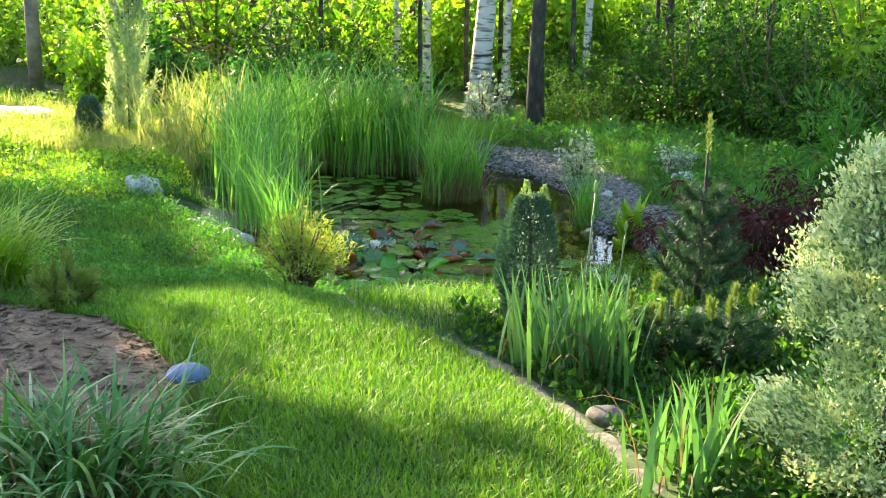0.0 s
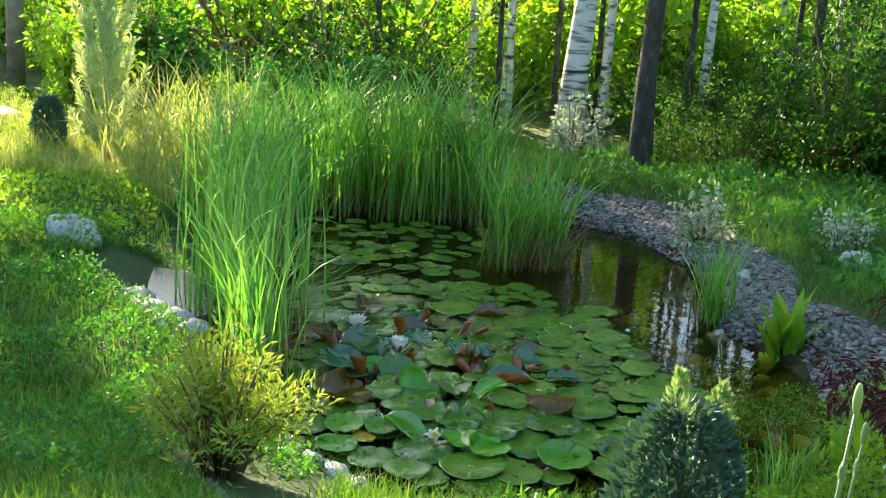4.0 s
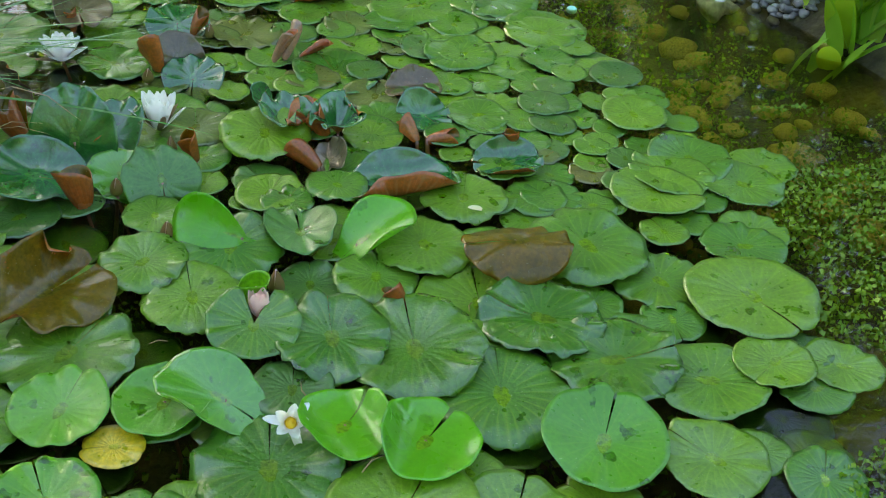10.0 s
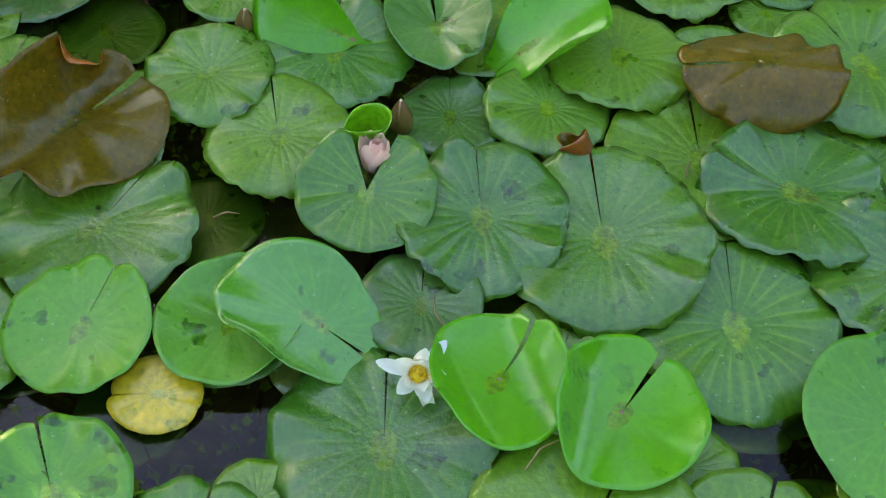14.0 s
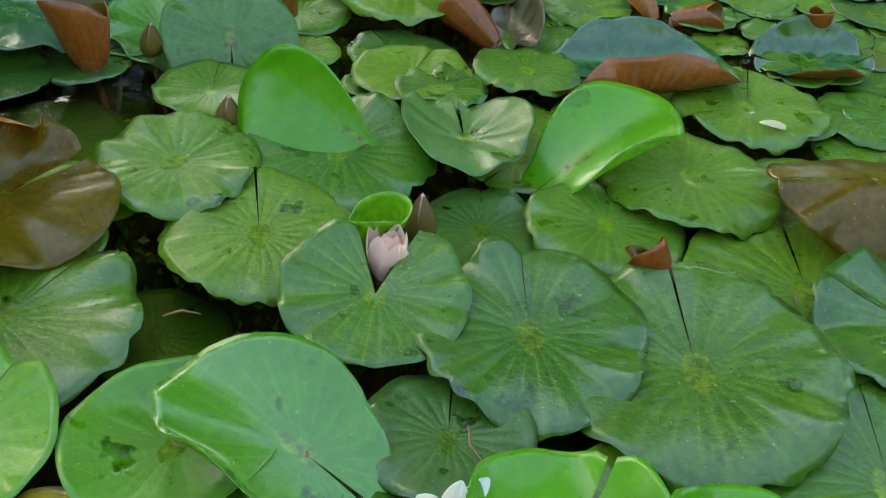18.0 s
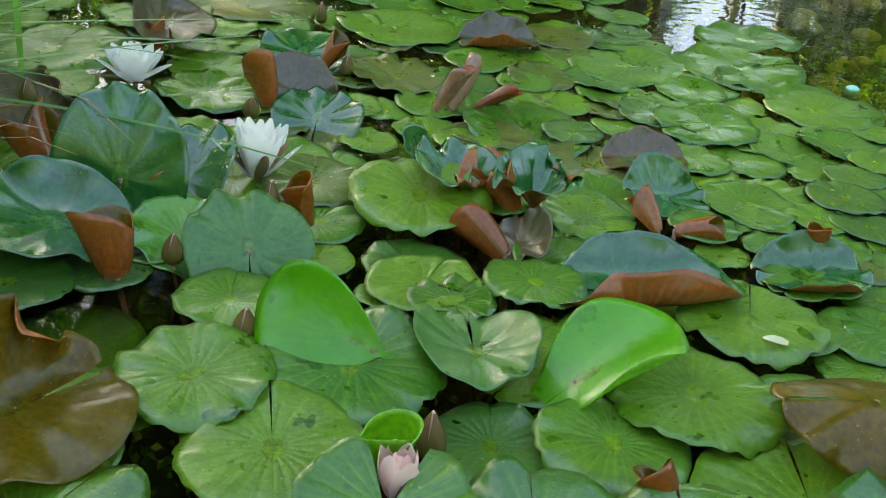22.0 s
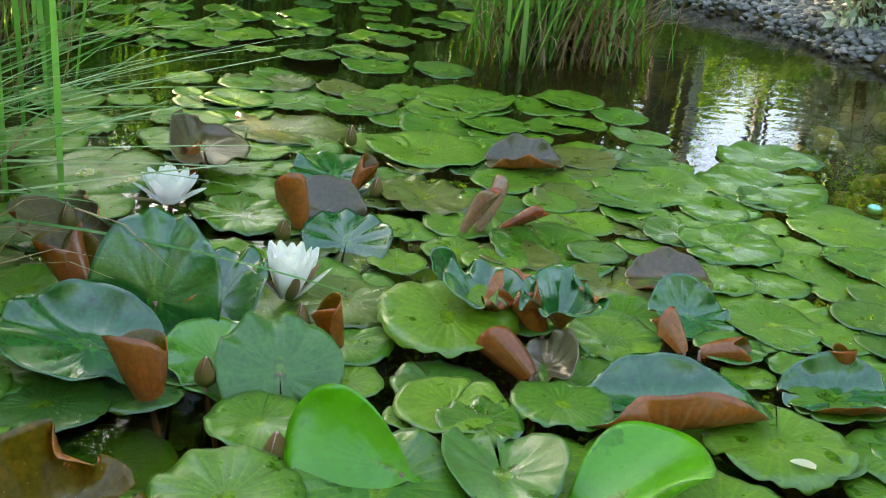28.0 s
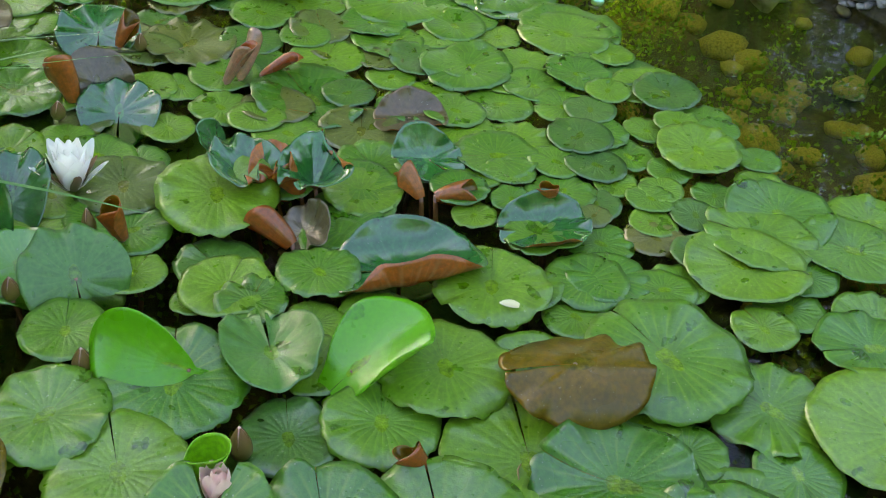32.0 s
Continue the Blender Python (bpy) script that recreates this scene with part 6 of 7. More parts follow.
sedge("marsh_plant", "broad upright bright green leaves at the water's edge", [(1.58, 9.35), (1.66, 9.45)], 34, (0.18, 0.34), LIME, 85, (0.05, 0.7), (0.1, 0.7), (0.05, 0.085), 0.06, 6, None, 0, "water plant", "")
sedge("marsh_plant", "broad upright bright green leaves above the moss", [(1.5, 8.0), (1.62, 7.9)], 26, (0.14, 0.24), LIME, 86, (0.05, 0.6), (0.1, 0.6), (0.04, 0.07), 0.06, 6, None, 0, "water plant", "")
sedge("rush_tuft", "small tuft of green rush in the shallow water", [(1.2, 7.35)], 60, (0.2, 0.4), REED, 87, (0.0, 0.3), (0.1, 0.8), (0.004, 0.007), 0.06, 5, None, 0, "rush", "")


# ---- leafy weeds and cover plants ----
def cover(name, label, n, box, inside, mat, size, height, seed, aspect=0.6, category="weeds", kind="stuff", up=0.5):
    g = np.random.default_rng(seed)
    x0, x1, y0, y1 = box
    p = np.stack([g.uniform(x0, x1, n * 3), g.uniform(y0, y1, n * 3)], 1)
    keep = inside(p[:, 0], p[:, 1])
    p = p[keep][:n]
    patch = np.array([noise.noise(Vector((a * 2.2, b * 2.2, seed))) for a, b in p])
    m = len(p)
    z = ground_z(p[:, 0], p[:, 1]) + np.clip(height * (0.6 + patch), 0.01, None) * g.uniform(0.1, 1, m)
    v, f = leaf_cards(np.column_stack([p, z]), turned(g, m, up), g.uniform(*size, m), aspect, 0.3, g)
    return place(part(name, mesh_of(name, v, f, [mat], smooth=False)), label, category, kind=kind)


left_bank = lambda x, y: (off_basin(x, y)) & (shore_distance(x, y) > 0.1) & ((x < -0.95) | (y > 6.6) & (x < -0.55)) & (shore_distance(x, y, BED) > 0.5)
cover("weed_carpet", "leafy green weeds on the bank left of the pond", 36000, (-3.6, -0.5, 6.0, 9.6), left_bank, WEED, (0.012, 0.036), 0.15, 91)
# the corner's sunlight is put into these weeds' lime colour
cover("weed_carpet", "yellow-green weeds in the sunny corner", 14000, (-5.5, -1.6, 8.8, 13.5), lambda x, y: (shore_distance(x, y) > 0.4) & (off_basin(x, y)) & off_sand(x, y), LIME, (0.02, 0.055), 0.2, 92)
cover("clover_lawn", "clover and daisy leaves in the lawn", 12000, (-2.2, 0.6, 4.6, 7.2), on_lawn, WEED, (0.012, 0.028), 0.03, 93, 0.8)
cover("bank_herbs", "broad-leaved herbs in the far bank's grass", 9000, (0.6, 5.0, 8.6, 14.0), lambda x, y: shore_distance(x, y) > 0.55, WEED, (0.04, 0.1), 0.22, 94)
cover("creeping_jenny", "lime green creeping plants beside the water", 15000, (0.3, 2.6, 6.3, 8.7), lambda x, y: (shore_distance(x, y) > -0.12) & (x + (y - 7) * 0.25 > 0.55), LIME, (0.015, 0.035), 0.12, 95, 0.8)
# the bed's shade is put into the dark leaf colour here
cover("bed_cover", "low green plants under the bed's shrubs", 34000, (0.1, 3.0, 2.2, 6.6), lambda x, y: x > edge_x(y) + 0.09, DARKLEAF, (0.02, 0.06), 0.12, 96)


def floating(name, label, n, box, inside, mat, size, z, seed):
    g = np.random.default_rng(seed)
    x0, x1, y0, y1 = box
    p = np.stack([g.uniform(x0, x1, n * 3), g.uniform(y0, y1, n * 3)], 1)
    patch = np.array([noise.noise(Vector((a * 3.0, b * 3.0, seed))) for a, b in p])
    p = p[inside(p[:, 0], p[:, 1]) & (patch > -0.08)][:n]
    m = len(p)
    pts = np.column_stack([p, g.uniform(*z, m)])
    v, f = leaf_cards(pts, turned(g, m, 0.2), g.uniform(*size, m), 0.8, 0.3, g)
    return place(part(name, mesh_of(name, v, f, [mat], smooth=False)), label, "water weed", kind="stuff")


in_pond = lambda x, y: shore_distance(x, y) < -0.02
floating("water_weed", "mossy green water weed at the surface", 9500, (0.55, 1.75, 6.95, 9.0), lambda x, y: in_pond(x, y) & (x > 0.75 + 0.25 * (y - 7.4) * (y > 7.4) - 0.6 * (y < 7.5)), MOSS, (0.009, 0.02), (-0.02, 0.012), 101)
floating("water_weed", "mossy green water weed along the near shore", 9000, (-0.7, 1.0, 6.95, 7.6), lambda x, y: in_pond(x, y) & (y < 7.42 - 0.15 * (x < -0.2)), MOSS, (0.009, 0.02), (-0.025, 0.012), 102)
floating("water_weed", "yellow-green water weed between the rim's stones", 2200, (-1.0, -0.35, 7.1, 7.8), lambda x, y: (shore_distance(x, y) < 0.06) & (shore_distance(x, y) > -0.2 - 0.1 * np.sin(9 * x)), MOSS, (0.01, 0.022), (-0.012, 0.016), 104)
floating("water_weed", "yellow-green weed over the sunken cobbles", 9000, (0.65, 1.7, 8.3, 10.4), lambda x, y: in_pond(x, y) & (x > 1.0 - 0.35 * (y - 8.6)), MOSS, (0.008, 0.018), (-0.26, -0.06), 105)
floating("water_weed", "dark weed under the water between the pads", 16000, (-1.2, 1.5, 7.2, 10.5), in_pond, MOSS, (0.01, 0.022), (-0.32, -0.07), 103)

# ---- stones ----
g = np.random.default_rng(110)
pts = []
while len(pts) < 6200:
    x, y = g.uniform(0.2, 3.0, 4000), g.uniform(8.2, 13.2, 4000)
    d = shore_distance(x, y)
    mid = np.where(y > 10.4, 0.46, 0.4)
    ok = (d > -0.07) & (d < mid) & (x > 0.35) & ((y > 9.55) | (x > 1.7))
    pts += list(zip(x[ok], y[ok], d[ok]))
pts = pts[:6200]
pebble_shapes = [lump(1.0, 0.28, 200 + i, 0.55, BALL2) for i in range(6)]
pebble_meshes = [mesh_of("pebble", v, f, [PEBBLE]) for v, f in pebble_shapes]
bank = thing("pebble_bank", "bank of smooth grey pebbles sloping into the pond", "pebbles", pose(1.6, 10.5, 0.1))
back = bank.matrix_basis.inverted()
rest = []
for i, (x, y, d) in enumerate(pts):
    s = g.uniform(0.0105, 0.021)
    m = pose(x, y, zat(x, y) + s * 0.25, g.uniform(-25, 25), g.uniform(-25, 25), g.uniform(0, 360)) @ Matrix.Diagonal((s * g.uniform(0.9, 1.4), s, s, 1))
    k = i % 6
    if i < 300:
        part("pebble", pebble_meshes[k], bank, "", back @ m)
    else:
        v, f = pebble_shapes[k]
        mm = np.array(m)
        rest.append((v @ mm[:3, :3].T + mm[:3, 3], f, 0))
v, f, s = merge(*rest)
tagged(part("pebble_layer", mesh_of("pebble_layer", v, f, [PEBBLE]), bank, "", back), kind="stuff")

cobble_meshes = [mesh_of("cobble", *lump(1.0, 0.25, 230 + i, 0.6, BALL2), [COBBLE]) for i in range(6)]
laid_stones = []
tries = 0
while len(laid_stones) < 105 and tries < 6000:
    tries += 1
    x, y = g.uniform(0.75, 1.6), g.uniform(8.5, 11.0)
    s = 0.024 + 0.05 * g.uniform(0, 1) ** 1.6
    if float(shore_distance(np.array([x]), np.array([y]))[0]) > -0.06 or any(math.hypot(x - a, y - b) < 0.8 * (s + c) for a, b, c in laid_stones):
        continue
    laid_stones.append((x, y, s))
    part("cobble", cobble_meshes[len(laid_stones) % 6], ground, "", pose(x, y, zat(x, y) + s * 0.3, 0, 0, g.uniform(0, 360)) @ Matrix.Diagonal((s * g.uniform(1.0, 1.3), s, s, 1)))

ROCKS = [(-0.88, 7.43, 0.062), (-0.79, 7.4, 0.045), (-0.91, 7.23, 0.07), (-0.99, 7.25, 0.045), (-0.81, 7.23, 0.04), (-0.74, 7.2, 0.035), (-0.68, 7.21, 0.042), (-0.78, 7.11, 0.05), (-0.62, 7.18, 0.04), (-0.59, 7.27, 0.028), (-1.02, 7.54, 0.03), (-1.06, 7.66, 0.028), (-0.94, 7.54, 0.03), (-0.95, 7.47, 0.03), (-1.11, 7.4, 0.04), (-1.05, 7.39, 0.035), (-1.09, 7.99, 0.03), (-0.72, 7.42, 0.034), (-0.66, 7.36, 0.036), (-0.59, 7.33, 0.03), (-0.82, 7.53, 0.032), (-0.87, 7.61, 0.03), (-0.93, 7.7, 0.028), (-0.47, 7.22, 0.032), (-0.52, 7.22, 0.045), (-0.42, 7.14, 0.04), (-0.6, 7.18, 0.04)]
for i, (x, y, s) in enumerate(ROCKS):
    ob = part("rock", mesh_of("rock", *lump(s * 1.25, 0.24, 300 + i, 0.66), [ROCK]), None, "", pose(x, y, zat(x, y) + s * 0.3, 0, 0, i * 53))
    place(ob, "pale rounded stone on the pond's rim", "stone", "stones on the pond's rim")
for i, (x, y, s) in enumerate(((-1.85, 8.76, 0.12), (-1.73, 8.63, 0.11), (-1.53, 8.5, 0.1), (-1.6, 8.4, 0.09), (-1.42, 8.42, 0.08), (-1.97, 8.9, 0.1), (-1.68, 8.5, 0.08))):
    ob = part("rock", mesh_of("rock", *lump(s, 0.2, 330 + i, 0.75), [ROCK]), None, "", pose(x, y, 0.19, 0, 0, i * 71))
    place(ob, "pale grey boulder round the small basin", "stone", "boulders round the basin")
for x, y, s, label in ((-2.4, 9.35, 0.14, "bluish white quartz stone among the weeds"), (1.33, 9.78, 0.06, "white rounded stone at the pebble bank's foot"), (2.28, 10.55, 0.1, "white stone in the far bank's grass"), (1.62, 10.75, 0.05, "round white stone on the pebble bank"), (1.72, 7.45, 0.09, "white stone between lime green plants")):
    ob = part("rock", mesh_of("rock", *lump(s, 0.4, 350 + x, 0.8), [ROCK]), None, "", pose(x, y, zat(x, y) + s * 0.4, 0, 0, x * 90))
    place(ob, label, "stone")

for i, ((ax, ay), (bx, by)) in enumerate(zip(EDGE[1:-1], EDGE[2:])):
    n = max(1, round(math.hypot(bx - ax, by - ay) / 0.3))
    for j in range(n):
        t = (j + 0.5) / n
        x, y = ax + (bx - ax) * t, ay + (by - ay) * t
        wide = 0.05 if y > 4.95 else 0.085
        v, f = lump(1.0, 0.2, 400 + i * 9 + j, 1.0)
        v = np.sign(v) * np.abs(v) ** 0.4 * np.array([wide, math.hypot(bx - ax, by - ay) / n * 0.5, 0.05])
        ob = part("edging_stone", mesh_of("edging_stone", v, f, [SLAB]), None, "", pose(x, y, zat(x, y) - 0.042, 0, 0, math.degrees(math.atan2(by - ay, bx - ax)) - 90 + (i * 7 + j * 5) % 9 - 4))
        place(ob, "flat weathered stone edging the lawn", "edging stone", "stones edging the lawn")
ob = part("edging_stone", mesh_of("edging_stone", *lump(0.07, 0.25, 471, 0.5), [SLAB]), None, "", pose(0.66, 4.0, zat(0.66, 4.0) + 0.02, 0, 0, 30))
place(ob, "rounded dark grey stone beside the edging", "edging stone")

# the small basin on the bank
bx, by = BASIN
v, f = tube([(0, 0, -0.12), (0, 0, 0.05)], [0.36, 0.4], 28)
basin = thing("basin", "small dark basin filled with grey water", "basin", pose(bx, by, 0.16, 0, 0, 37))
part("bowl", mesh_of("bowl", v * np.array([0.85, 1.35, 1]), f, [BLACKPLASTIC]), basin)
th = np.linspace(0, 2 * math.pi, 29)[:-1]
v = np.column_stack([np.cos(th) * 0.37 * 0.85, np.sin(th) * 0.37 * 1.35, np.full(28, 0.056)])
part("water_surface", mesh_of("water_surface", v, [list(range(28))], [plain("grey water", (0.045, 0.07, 0.07), 0.24)], smooth=False), basin, "grey cloudy water")

# ---- shrubs and small conifers ----
spirea = bush("golden_shrub", "low shrub with golden yellow-green narrow leaves", 0.48, 0.28, 46, 3400, 0.034, GOLD, 501, category="shrub", aspect=0.28, droop=0.5, low=0.6)
put(spirea, -0.76, 6.42)
for i, (x, y, s, mat, label) in enumerate(((1.45, 11.7, 0.75, WHITELEAF, "white-leaved variegated shrub on the far bank"), (2.25, 10.85, 0.6, WHITELEAF, "white-leaved variegated shrub in the grass"), (0.55, 14.6, 1.0, WHITELEAF, "variegated dogwood before the birch"))):
    put(bush("dogwood_shrub", label, 0.62, 0.36, 14, 700, 0.07, mat, 510 + i, category="shrub"), x, y, 0, s)
maple = bush("red_maple", "low spreading dark red laceleaf maple", 0.72, 0.75, 34, 9000, 0.05, MAROON, 520, BARK, "shrub", -0.9, 0.3, 0.55)
put(maple, 2.1, 7.35, 0, 0.95)
put(bush("leafy_shrub", "airy green grassy shrub behind the conifers", 1.1, 0.7, 24, 6000, 0.09, WEED, 523, category="shrub", aspect=0.2, droop=0.6), 3.0, 7.6)
put(bush("nettle_patch", "leafy green bush with yellow-green shoots", 1.0, 0.6, 18, 3000, 0.08, LIME, 524, category="shrub"), -2.7, 13.3, 0, 0.6)
for i, (x, y, s) in enumerate(((-2.3, 14.2, 0.6), (-4.0, 15.0, 0.8), (-1.2, 13.9, 0.7), (-3.2, 14.6, 0.6))):
    put(bush("leafy_shrub", "broad-leaved green shrub behind the sedges", 1.2, 0.7, 16, 2600, 0.12, WEED, 530 + i, category="shrub", aspect=0.7), x, y, 0, s)


put(bush("leafy_shrub", "light green broad-leaved shrub beside the fence", 1.3, 0.5, 22, 2600, 0.09, LIME, 540, category="shrub", aspect=0.7), -3.95, 13.5, 0, 0.85)


def needles(points, ways, n_each, length, width, g, cone=0.7):
    p = np.repeat(points, n_each, 0)
    w = np.repeat(ways, n_each, 0) + g.normal(0, cone, (len(p), 3))
    return leaf_cards(p, w, g.uniform(0.7, 1.2, len(p)) * length, width, 0.0, g)


def column_conifer(name, label, h, r, mat, tips, x, y, seed, n=5200, size=0.03, tip_tops=((0.0, 0.0, 0.16),)):
    """A dense small conifer: a rounded column of short sprays over a thin trunk, with paler shoots on top."""
    g = np.random.default_rng(seed)
    root = thing(name, label, "conifer", pose(x, y, zat(x, y)))
    v, f = tube([(0, 0, -0.03), (0.01, 0, h * 0.5), (0, 0, h * 0.92)], [r * 0.16, r * 0.1, 0.004], 7)
    part("trunk", mesh_of("trunk", v, f, [BARK]), root)
    t = g.uniform(0.02, 1, n)
    a = g.uniform(0, 6.283, n)
    prof = r * (np.sin(np.pi * np.clip(t * 0.86 + 0.12, 0, 1)) ** 0.45)
    rad = prof * g.uniform(0.55, 1.0, n) ** 0.4 * (1 + 0.12 * np.sin(5 * a + t * 9))
    p = np.column_stack([np.cos(a) * rad, np.sin(a) * rad, t * h])
    w = np.column_stack([np.cos(a), np.sin(a), np.full(n, 0.9)]) + g.normal(0, 0.35, (n, 3))
    v, f = leaf_cards(p, w, g.uniform(0.6, 1.3, n) * size, 0.5, 0.3, g)
    part("foliage", mesh_of("foliage", v, f, [mat], smooth=False), root)
    for tx, ty, th in tip_tops:
        m = 170
        s = g.uniform(0, 1, m)
        aa = g.uniform(0, 6.283, m)
        q = np.column_stack([tx + np.cos(aa) * 0.03 * (1 - s), ty + np.sin(aa) * 0.03 * (1 - s), h * 0.93 + s * th])
        ww = np.column_stack([np.cos(aa) * 0.6, np.sin(aa) * 0.6, np.ones(m)])
        v, f = leaf_cards(q, ww, g.uniform(0.6, 1.2, m) * size * 0.9, 0.5, 0.3, g)
        part("shoot", mesh_of("shoot", v, f, [tips], smooth=False), root, "pale green fresh shoot")
    return root


column_conifer("dwarf_spruce", "dense blue-green dwarf spruce with pale new shoots", 0.62, 0.128, BLUECON, TIPS, 0.44, 5.13, 601, 7500, 0.024, ((-0.02, 0, 0.11), (0.06, 0.03, 0.08)))


def juniper(label, h, r, x, y, seed, plumes=110):
    """A slender upright juniper: feathery plumes that lean out from a thin stem and end in loose tips."""
    g = np.random.default_rng(seed)
    root = thing("juniper", label, "conifer", pose(x, y, zat(x, y)))
    v, f = tube([(0, 0, -0.03), (0.02, 0.01, h * 0.5), (0, 0, h * 0.97)], [0.03, 0.018, 0.004], 7)
    part("trunk", mesh_of("trunk", v, f, [BARK]), root)
    pts, ways = [], []
    for i in range(plumes):
        t = (i + g.uniform(0, 1)) / plumes
        a = g.uniform(0, 6.283)
        out = r * (1.0 - 0.62 * t) * g.uniform(0.5, 1.25)
        rise = g.uniform(0.22, 0.42) * (1.0 - 0.25 * t)
        s = np.linspace(0, 1, 14)[:, None]
        line = np.array([0, 0, h * 0.86 * t]) + s * np.array([0, 0, rise]) + np.sqrt(s) * np.array([math.cos(a) * out, math.sin(a) * out, 0])
        pts.append(line)
        ways.append(np.gradient(line, axis=0) / 0.02)
    pts, ways = np.concatenate(pts), np.concatenate(ways)
    ways /= np.linalg.norm(ways, axis=1, keepdims=True)
    v, f = needles(pts, ways, 12, 0.075, 0.15, g, 0.42)
    part("foliage", mesh_of("foliage", v, f, [JUNIPER], smooth=False), root)
    return root


juniper("tall slender silvery green juniper with feathery plumes", 2.9, 0.27, -3.15, 11.9, 602)
column_conifer("dwarf_spruce", "small dark dwarf spruce in the sunny grass", 0.42, 0.11, BLUECON, TIPS, -3.50, 11.65, 603, 2500, 0.04, ())


def pine(label, h, r, x, y, seed, tiers=6, mat=PINE, tips=PINETIP, leader=True):
    """A young pine: whorls of bottle-brush branches round a stem, with pale upright candles."""
    g = np.random.default_rng(seed)
    root = thing("young_pine", label, "pine", pose(x, y, zat(x, y)))
    v, f = tube([(0, 0, -0.03), (0.01, 0.01, h * 0.5), (0, 0, h)], [0.022, 0.015, 0.006], 7)
    part("trunk", mesh_of("trunk", v, f, [BARK]), root)
    for i in range(tiers):
        t = i / tiers
        k = 6 if i < tiers - 1 else 4
        for j in range(k):
            a = j * 6.283 / k + i * 0.7 + g.uniform(-0.2, 0.2)
            out = r * (1.05 - 0.8 * t) * g.uniform(0.8, 1.1)
            p0 = np.array([0, 0, h * (0.1 + 0.75 * t)])
            p2 = p0 + np.array([math.cos(a) * out, math.sin(a) * out, out * 0.55])
            p1 = p0 + np.array([math.cos(a) * out * 0.6, math.sin(a) * out * 0.6, out * 0.12])
            s = np.linspace(0.2, 1.0, 26)[:, None]
            line = (1 - s) ** 2 * p0 + 2 * s * (1 - s) * p1 + s * s * p2
            way = np.gradient(line, axis=0)
            way /= np.linalg.norm(way, axis=1, keepdims=True)
            b1 = tube([p0, p1, p2], [0.008, 0.006, 0.003], 5)
            nv, nf = needles(line, way, 22, 0.055, 0.05, g)
            v, f, sl = merge((*b1, 1), (nv, nf, 0))
            part("branch", mesh_of("branch", v, f, [mat, BARK], sl, smooth=False), root)
    tops = [(np.array([0, 0, h]), 0.17)] if leader else [(np.array([g.normal(0, r * 0.4), g.normal(0, r * 0.4), h * g.uniform(0.75, 1.0)]), 0.07) for _ in range(5)]
    for p, ln in tops:
        line = p + np.linspace(0, 1, 16)[:, None] * np.array([0, 0, ln])
        nv, nf = needles(line, np.tile([0, 0, 1.0], (16, 1)), 18, 0.035, 0.08, g, 0.45)
        part("candle", mesh_of("candle", nv, nf, [tips], smooth=False), root, "pale yellow-green upright shoot")
    return root


pine("young dark green pine with a pale leading shoot", 0.84, 0.25, 1.3, 5.45, 611)
pine("low bushy pine with yellow-green candles", 0.24, 0.2, 1.03, 4.75, 612, 3, PINE, PINETIP, False)
pine("low bushy pine with yellow-green candles", 0.26, 0.2, 1.27, 4.66, 613, 3, PINE, PINETIP, False)
pine("small pine with yellowish needles and a brown foot", 0.22, 0.18, -1.8, 5.5, 614, 3, PINETIP, PINETIP, False)


def cypress(label, h, r, x, y, seed, n=9000):
    """A bushy cypress: flattened scale sprays, cream where they meet the light."""
    g = np.random.default_rng(seed)
    root = thing("variegated_cypress", label, "conifer", pose(x, y, zat(x, y)))
    v, f = tube([(0, 0, -0.03), (0.02, 0, h * 0.5), (0, 0, h * 0.95)], [0.03, 0.02, 0.005], 7)
    part("trunk", mesh_of("trunk", v, f, [BARK]), root)
    heads = []
    for i in range(170):
        t = g.uniform(0, 1) ** 0.8
        a = g.uniform(0, 6.283)
        rr = r * (1.05 - 0.75 * t) * g.uniform(0.55, 1.05)
        heads.append((math.cos(a) * rr, math.sin(a) * rr, 0.05 + h * 0.93 * t))
    hs = np.array(heads)
    for nm, mat, share, lab in (("foliage", GREYGREEN, 0.25, ""), ("cream_foliage", CREAM, 0.75, "cream-white variegated sprays")):
        m = int(n * share)
        pick = g.integers(0, len(hs), m) if nm == "foliage" else g.choice(np.arange(len(hs))[:130], m)
        p = hs[pick] * (np.array([1.12, 1.12, 1.03]) if nm != "foliage" else np.ones(3)) + g.normal(0, 0.042, (m, 3)) * np.array([1.1, 1.1, 0.6])
        w = hs[pick] * np.array([1, 1, 0]) * 3 + np.array([0, 0, 0.7]) + g.normal(0, 0.5, (m, 3))
        v, f = leaf_cards(p, w, g.uniform(0.6, 1.3, m) * 0.024, 0.45, 0.2, g)
        part(nm, mesh_of(nm, v, f, [mat], smooth=False), root, lab)
    return root


cypress("bushy cypress with cream-white and grey-green sprays", 1.08, 0.34, 1.46, 3.42, 621, 62000)
cypress("small grey-green cypress with pale sprays", 0.5, 0.25, 1.75, 4.9, 622, 4000)

# ---- lamp, float, fence, dead branches ----
lx, ly = -0.87, 3.94
lamp = thing("garden_lamp", "low solar garden lamp with a blue-grey lid", "garden lamp", pose(lx, ly, zat(lx, ly) + 0.05))
v, f = tube([(0, 0, 0.0), (0, 0, 0.02), (0, 0, 0.1), (0, 0, 0.115)], [0.03, 0.045, 0.062, 0.062], 24)
part("body", mesh_of("body", v, f, [LAMPBODY]), lamp, "yellowish clear lamp body")
v, f = tube([(0, 0, 0.112), (0, 0, 0.118), (0, 0, 0.135), (0, 0, 0.15), (0, 0, 0.154)], [0.07, 0.078, 0.076, 0.06, 0.03], 28)
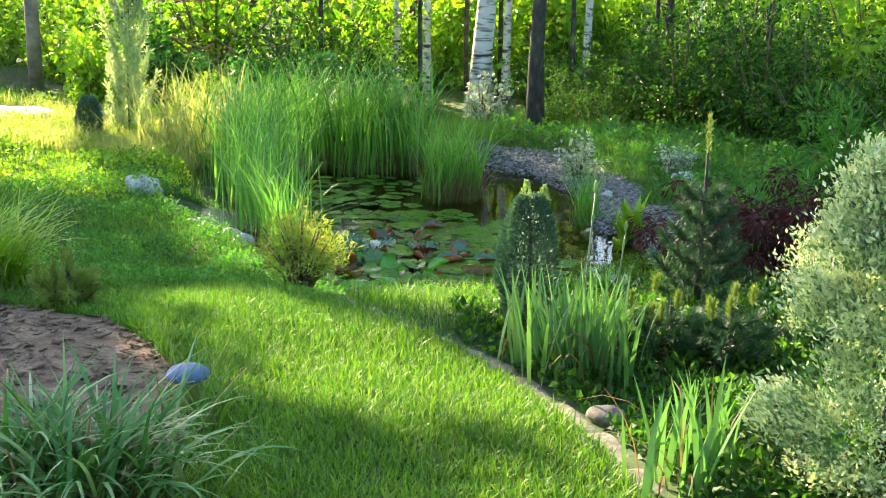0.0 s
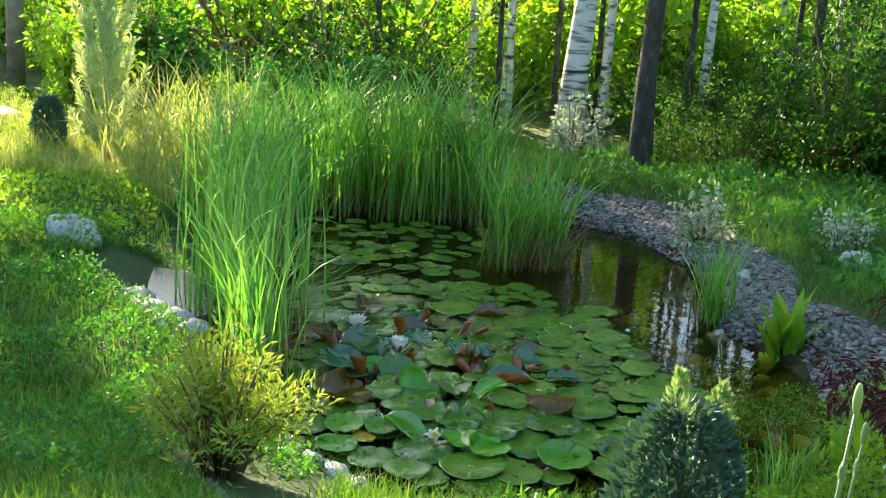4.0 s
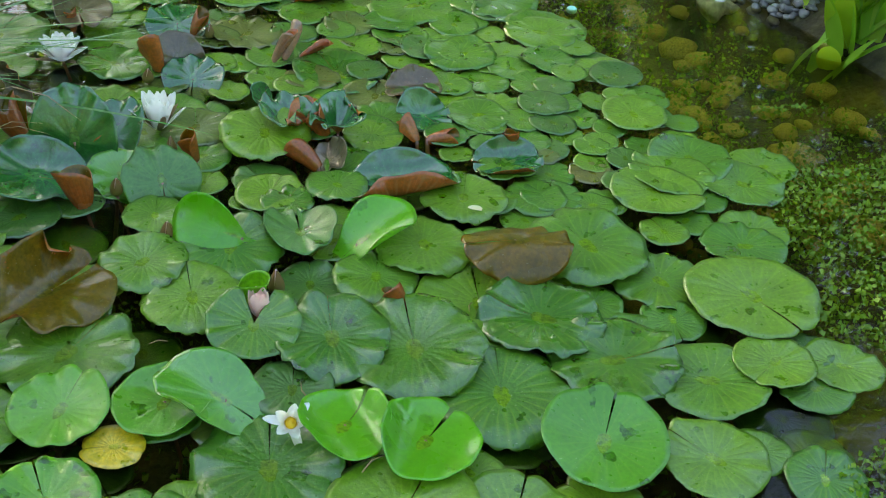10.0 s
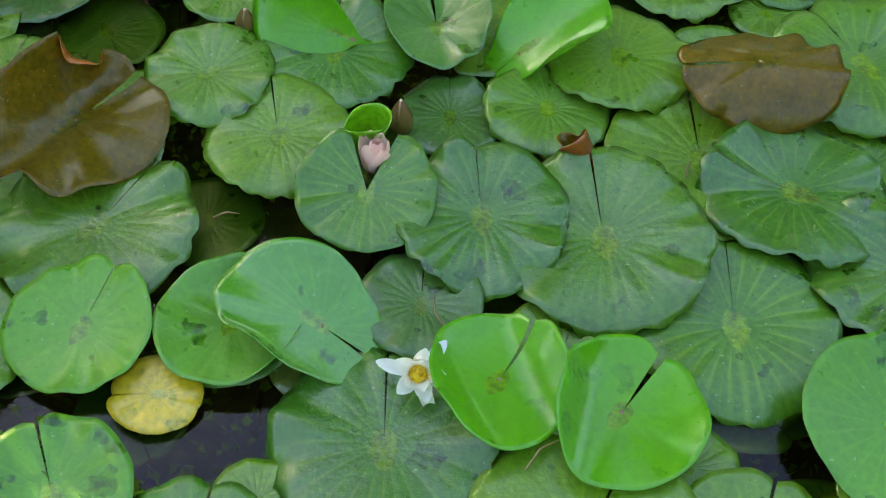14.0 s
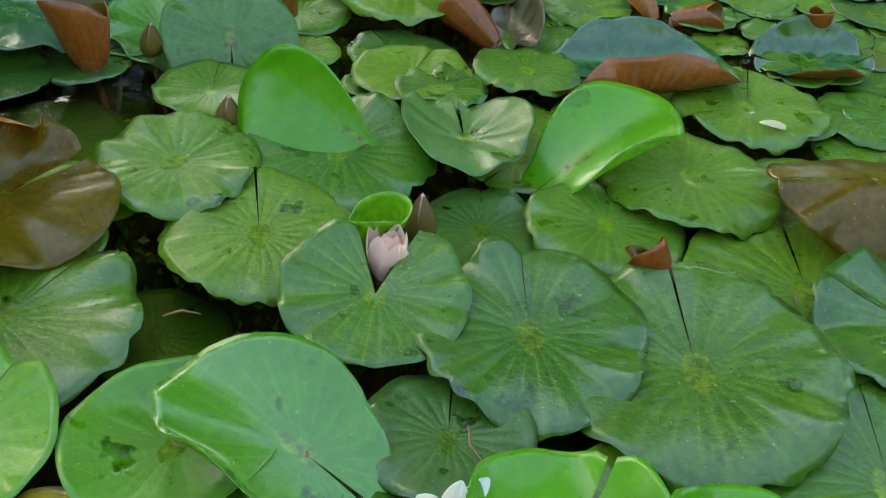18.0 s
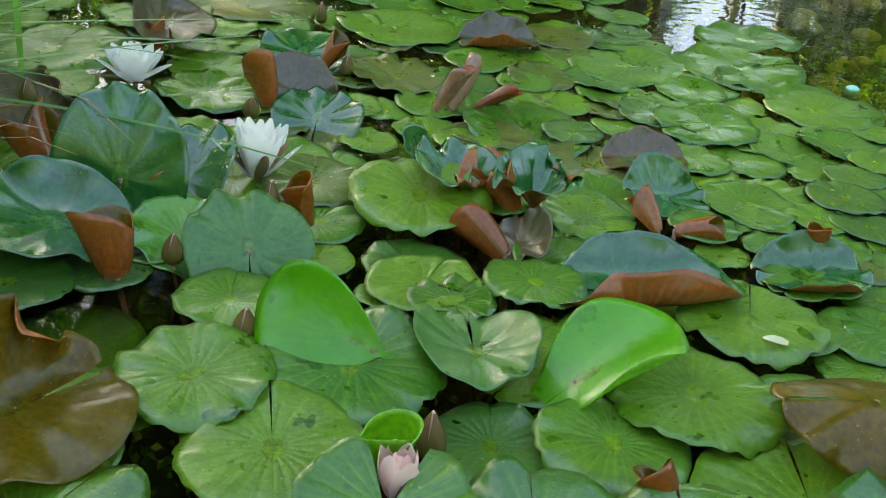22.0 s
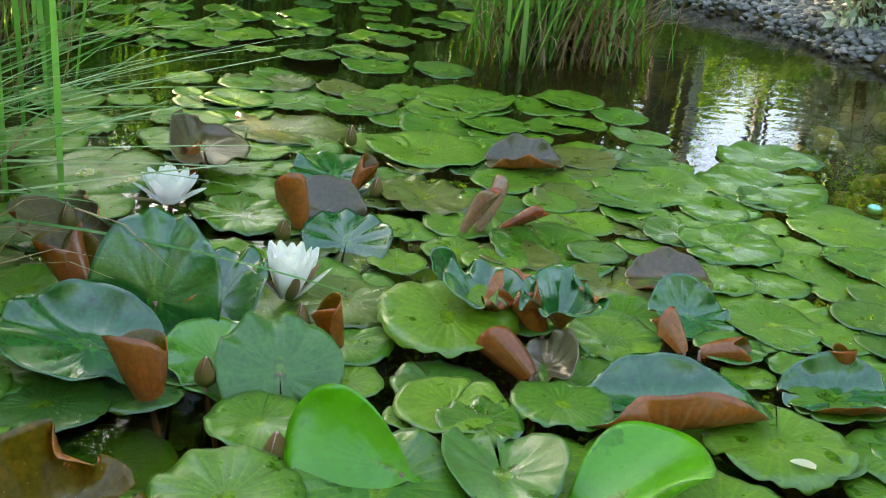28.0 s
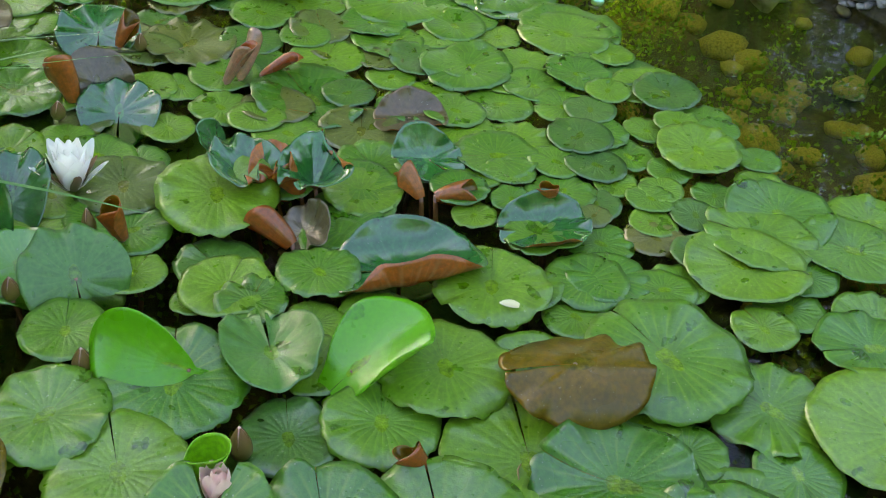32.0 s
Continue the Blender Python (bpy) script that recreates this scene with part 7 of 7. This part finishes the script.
part("lid", mesh_of("lid", v, f, [LAMPBLUE]), lamp, "round blue-grey lid")
v, f = tube([(0, 0, -0.24), (0, 0, 0.005)], [0.008, 0.014], 10)
part("spike", mesh_of("spike", v, f, [BLACKPLASTIC]), lamp)

fx, fy = 0.79, 9.665
flo = thing("pond_float", "small pale glassy float on the water", "float", pose(fx, fy, -0.006))
v, f = BALL3
part("shell", mesh_of("shell", v * np.array([0.018, 0.018, 0.013]), f, [GLASSBALL]), flo)
v, f = tube([(0, 0, -0.02), (0, 0, -0.008)], [0.018, 0.024], 18)
part("collar", mesh_of("collar", v, f, [BLACKPLASTIC]), flo)

fence = thing("wire_fence", "chain-link fence on a weathered wooden post", "fence", pose(-4.85, 14.1, zat(-4.85, 14.1)))
for px in (0.0, -2.4, -4.8):
    v, f = tube([(px, 0, -0.2), (px, 0, 2.4)], [0.085, 0.08], 10)
    part("post", mesh_of("post", v, f, [POSTWOOD]), fence)
blocks = []
for i in range(70):
    for s in (1, -1):
        x0 = -0.05 - i * 0.1
        z0, z1 = 0.05, 2.0
        x1 = x0 - s * (z1 - z0) * 0.55
        blocks.append((*tube([(x0, 0.06, z0), (x1, 0.06, z1)], [0.0018, 0.0018], 3), 0))
v, f, s = merge(*blocks)
part("mesh_wire", mesh_of("mesh_wire", v, f, [ZINC]), fence, "grey wire netting")

brush = thing("brushwood_pile", "heap of dry brown branches behind the bushes", "branches", pose(-3.0, 15.4, zat(-3.0, 15.4)))
g = np.random.default_rng(700)
for i in range(46):
    a, ln = g.uniform(0, 6.283), g.uniform(0.7, 1.7)
    p = g.normal(0, 0.35, 3) * np.array([1.6, 0.6, 0]) + np.array([0, 0, g.uniform(0.1, 1.3)])
    d = np.array([math.cos(a), math.sin(a) * 0.6, g.normal(0.1, 0.35)])
    v, f = tube([p - d * ln / 2, p + g.normal(0, 0.08, 3), p + d * ln / 2], [0.016, 0.012, 0.005], 5)
    part("branch", mesh_of("branch", v, f, [DRY]), brush)

# bark chips on the bed
g = np.random.default_rng(710)
chips = []
while len(chips) < 1500:
    x, y = g.uniform(-3.2, -0.7), g.uniform(3.0, 5.6)
    if float(shore_distance(np.array([x]), np.array([y]), BED)[0]) < -0.03:
        chips.append((x, y))
v0, f0 = BALL1
blocks = []
for x, y in chips:
    m = np.array(pose(x, y, zat(x, y) + 0.008, g.uniform(-30, 30), g.uniform(-30, 30), g.uniform(0, 360)))
    blocks.append(((v0 * np.array([g.uniform(0.015, 0.045), g.uniform(0.006, 0.014), 0.005])) @ m[:3, :3].T + m[:3, 3], f0, 0))
v, f, s = merge(*blocks)
place(part("bark_chips", mesh_of("bark_chips", v, f, [MULCH], smooth=False)), "brown bark chips on the flower bed", "bark chips", kind="stuff")

# iris buds on tall stalks
for i, (x, y, h) in enumerate(((0.7, 5.1, 0.66), (1.35, 6.2, 0.4), (1.15, 5.6, 0.35), (0.98, 5.9, 0.42))):
    z0 = zat(x, y)
    st = thing("iris_stalk", "grey-green iris stalk with a pale closed bud", "iris", pose(x, y, z0), "iris stalks")
    v, f = tube([(0, 0, -0.02), (0.01, 0.0, h * 0.5), (0.03, 0.01, h)], [0.005, 0.0045, 0.003], 6)
    part("stalk", mesh_of("stalk", v, f, [STALK]), st)
    for bz, bs in ((h, 1.0), (h * 0.78, 0.8)):
        bv = BALL2[0] * np.array([0.009, 0.009, 0.032]) * bs + np.array([0.03 * bz / h, 0.01, bz + 0.02])
        part("bud", mesh_of("bud", bv, BALL2[1], [TIPS]), st, "pale pointed bud")

# small litter on the pads
for x, y, z, turn, ln in ((-0.149, 7.862, 0.035, 105, 0.05), (-0.039, 7.665, 0.04, 40, 0.06), (-0.42, 8.02, 0.03, 10, 0.035), (0.2, 8.1, 0.03, 70, 0.03)):
    v, f = tube([(-ln / 2, 0, 0), (0, ln * 0.12, 0.002), (ln / 2, 0, 0)], [0.0012, 0.0015, 0.0008], 5)
    twig = part("twig", mesh_of("twig", v, f, [DRY]), None, "", pose(x, y, z, 0, 0, turn))
    place(twig, "thin dry brown twig lying on a lily pad", "twig", "litter on the lily pads")
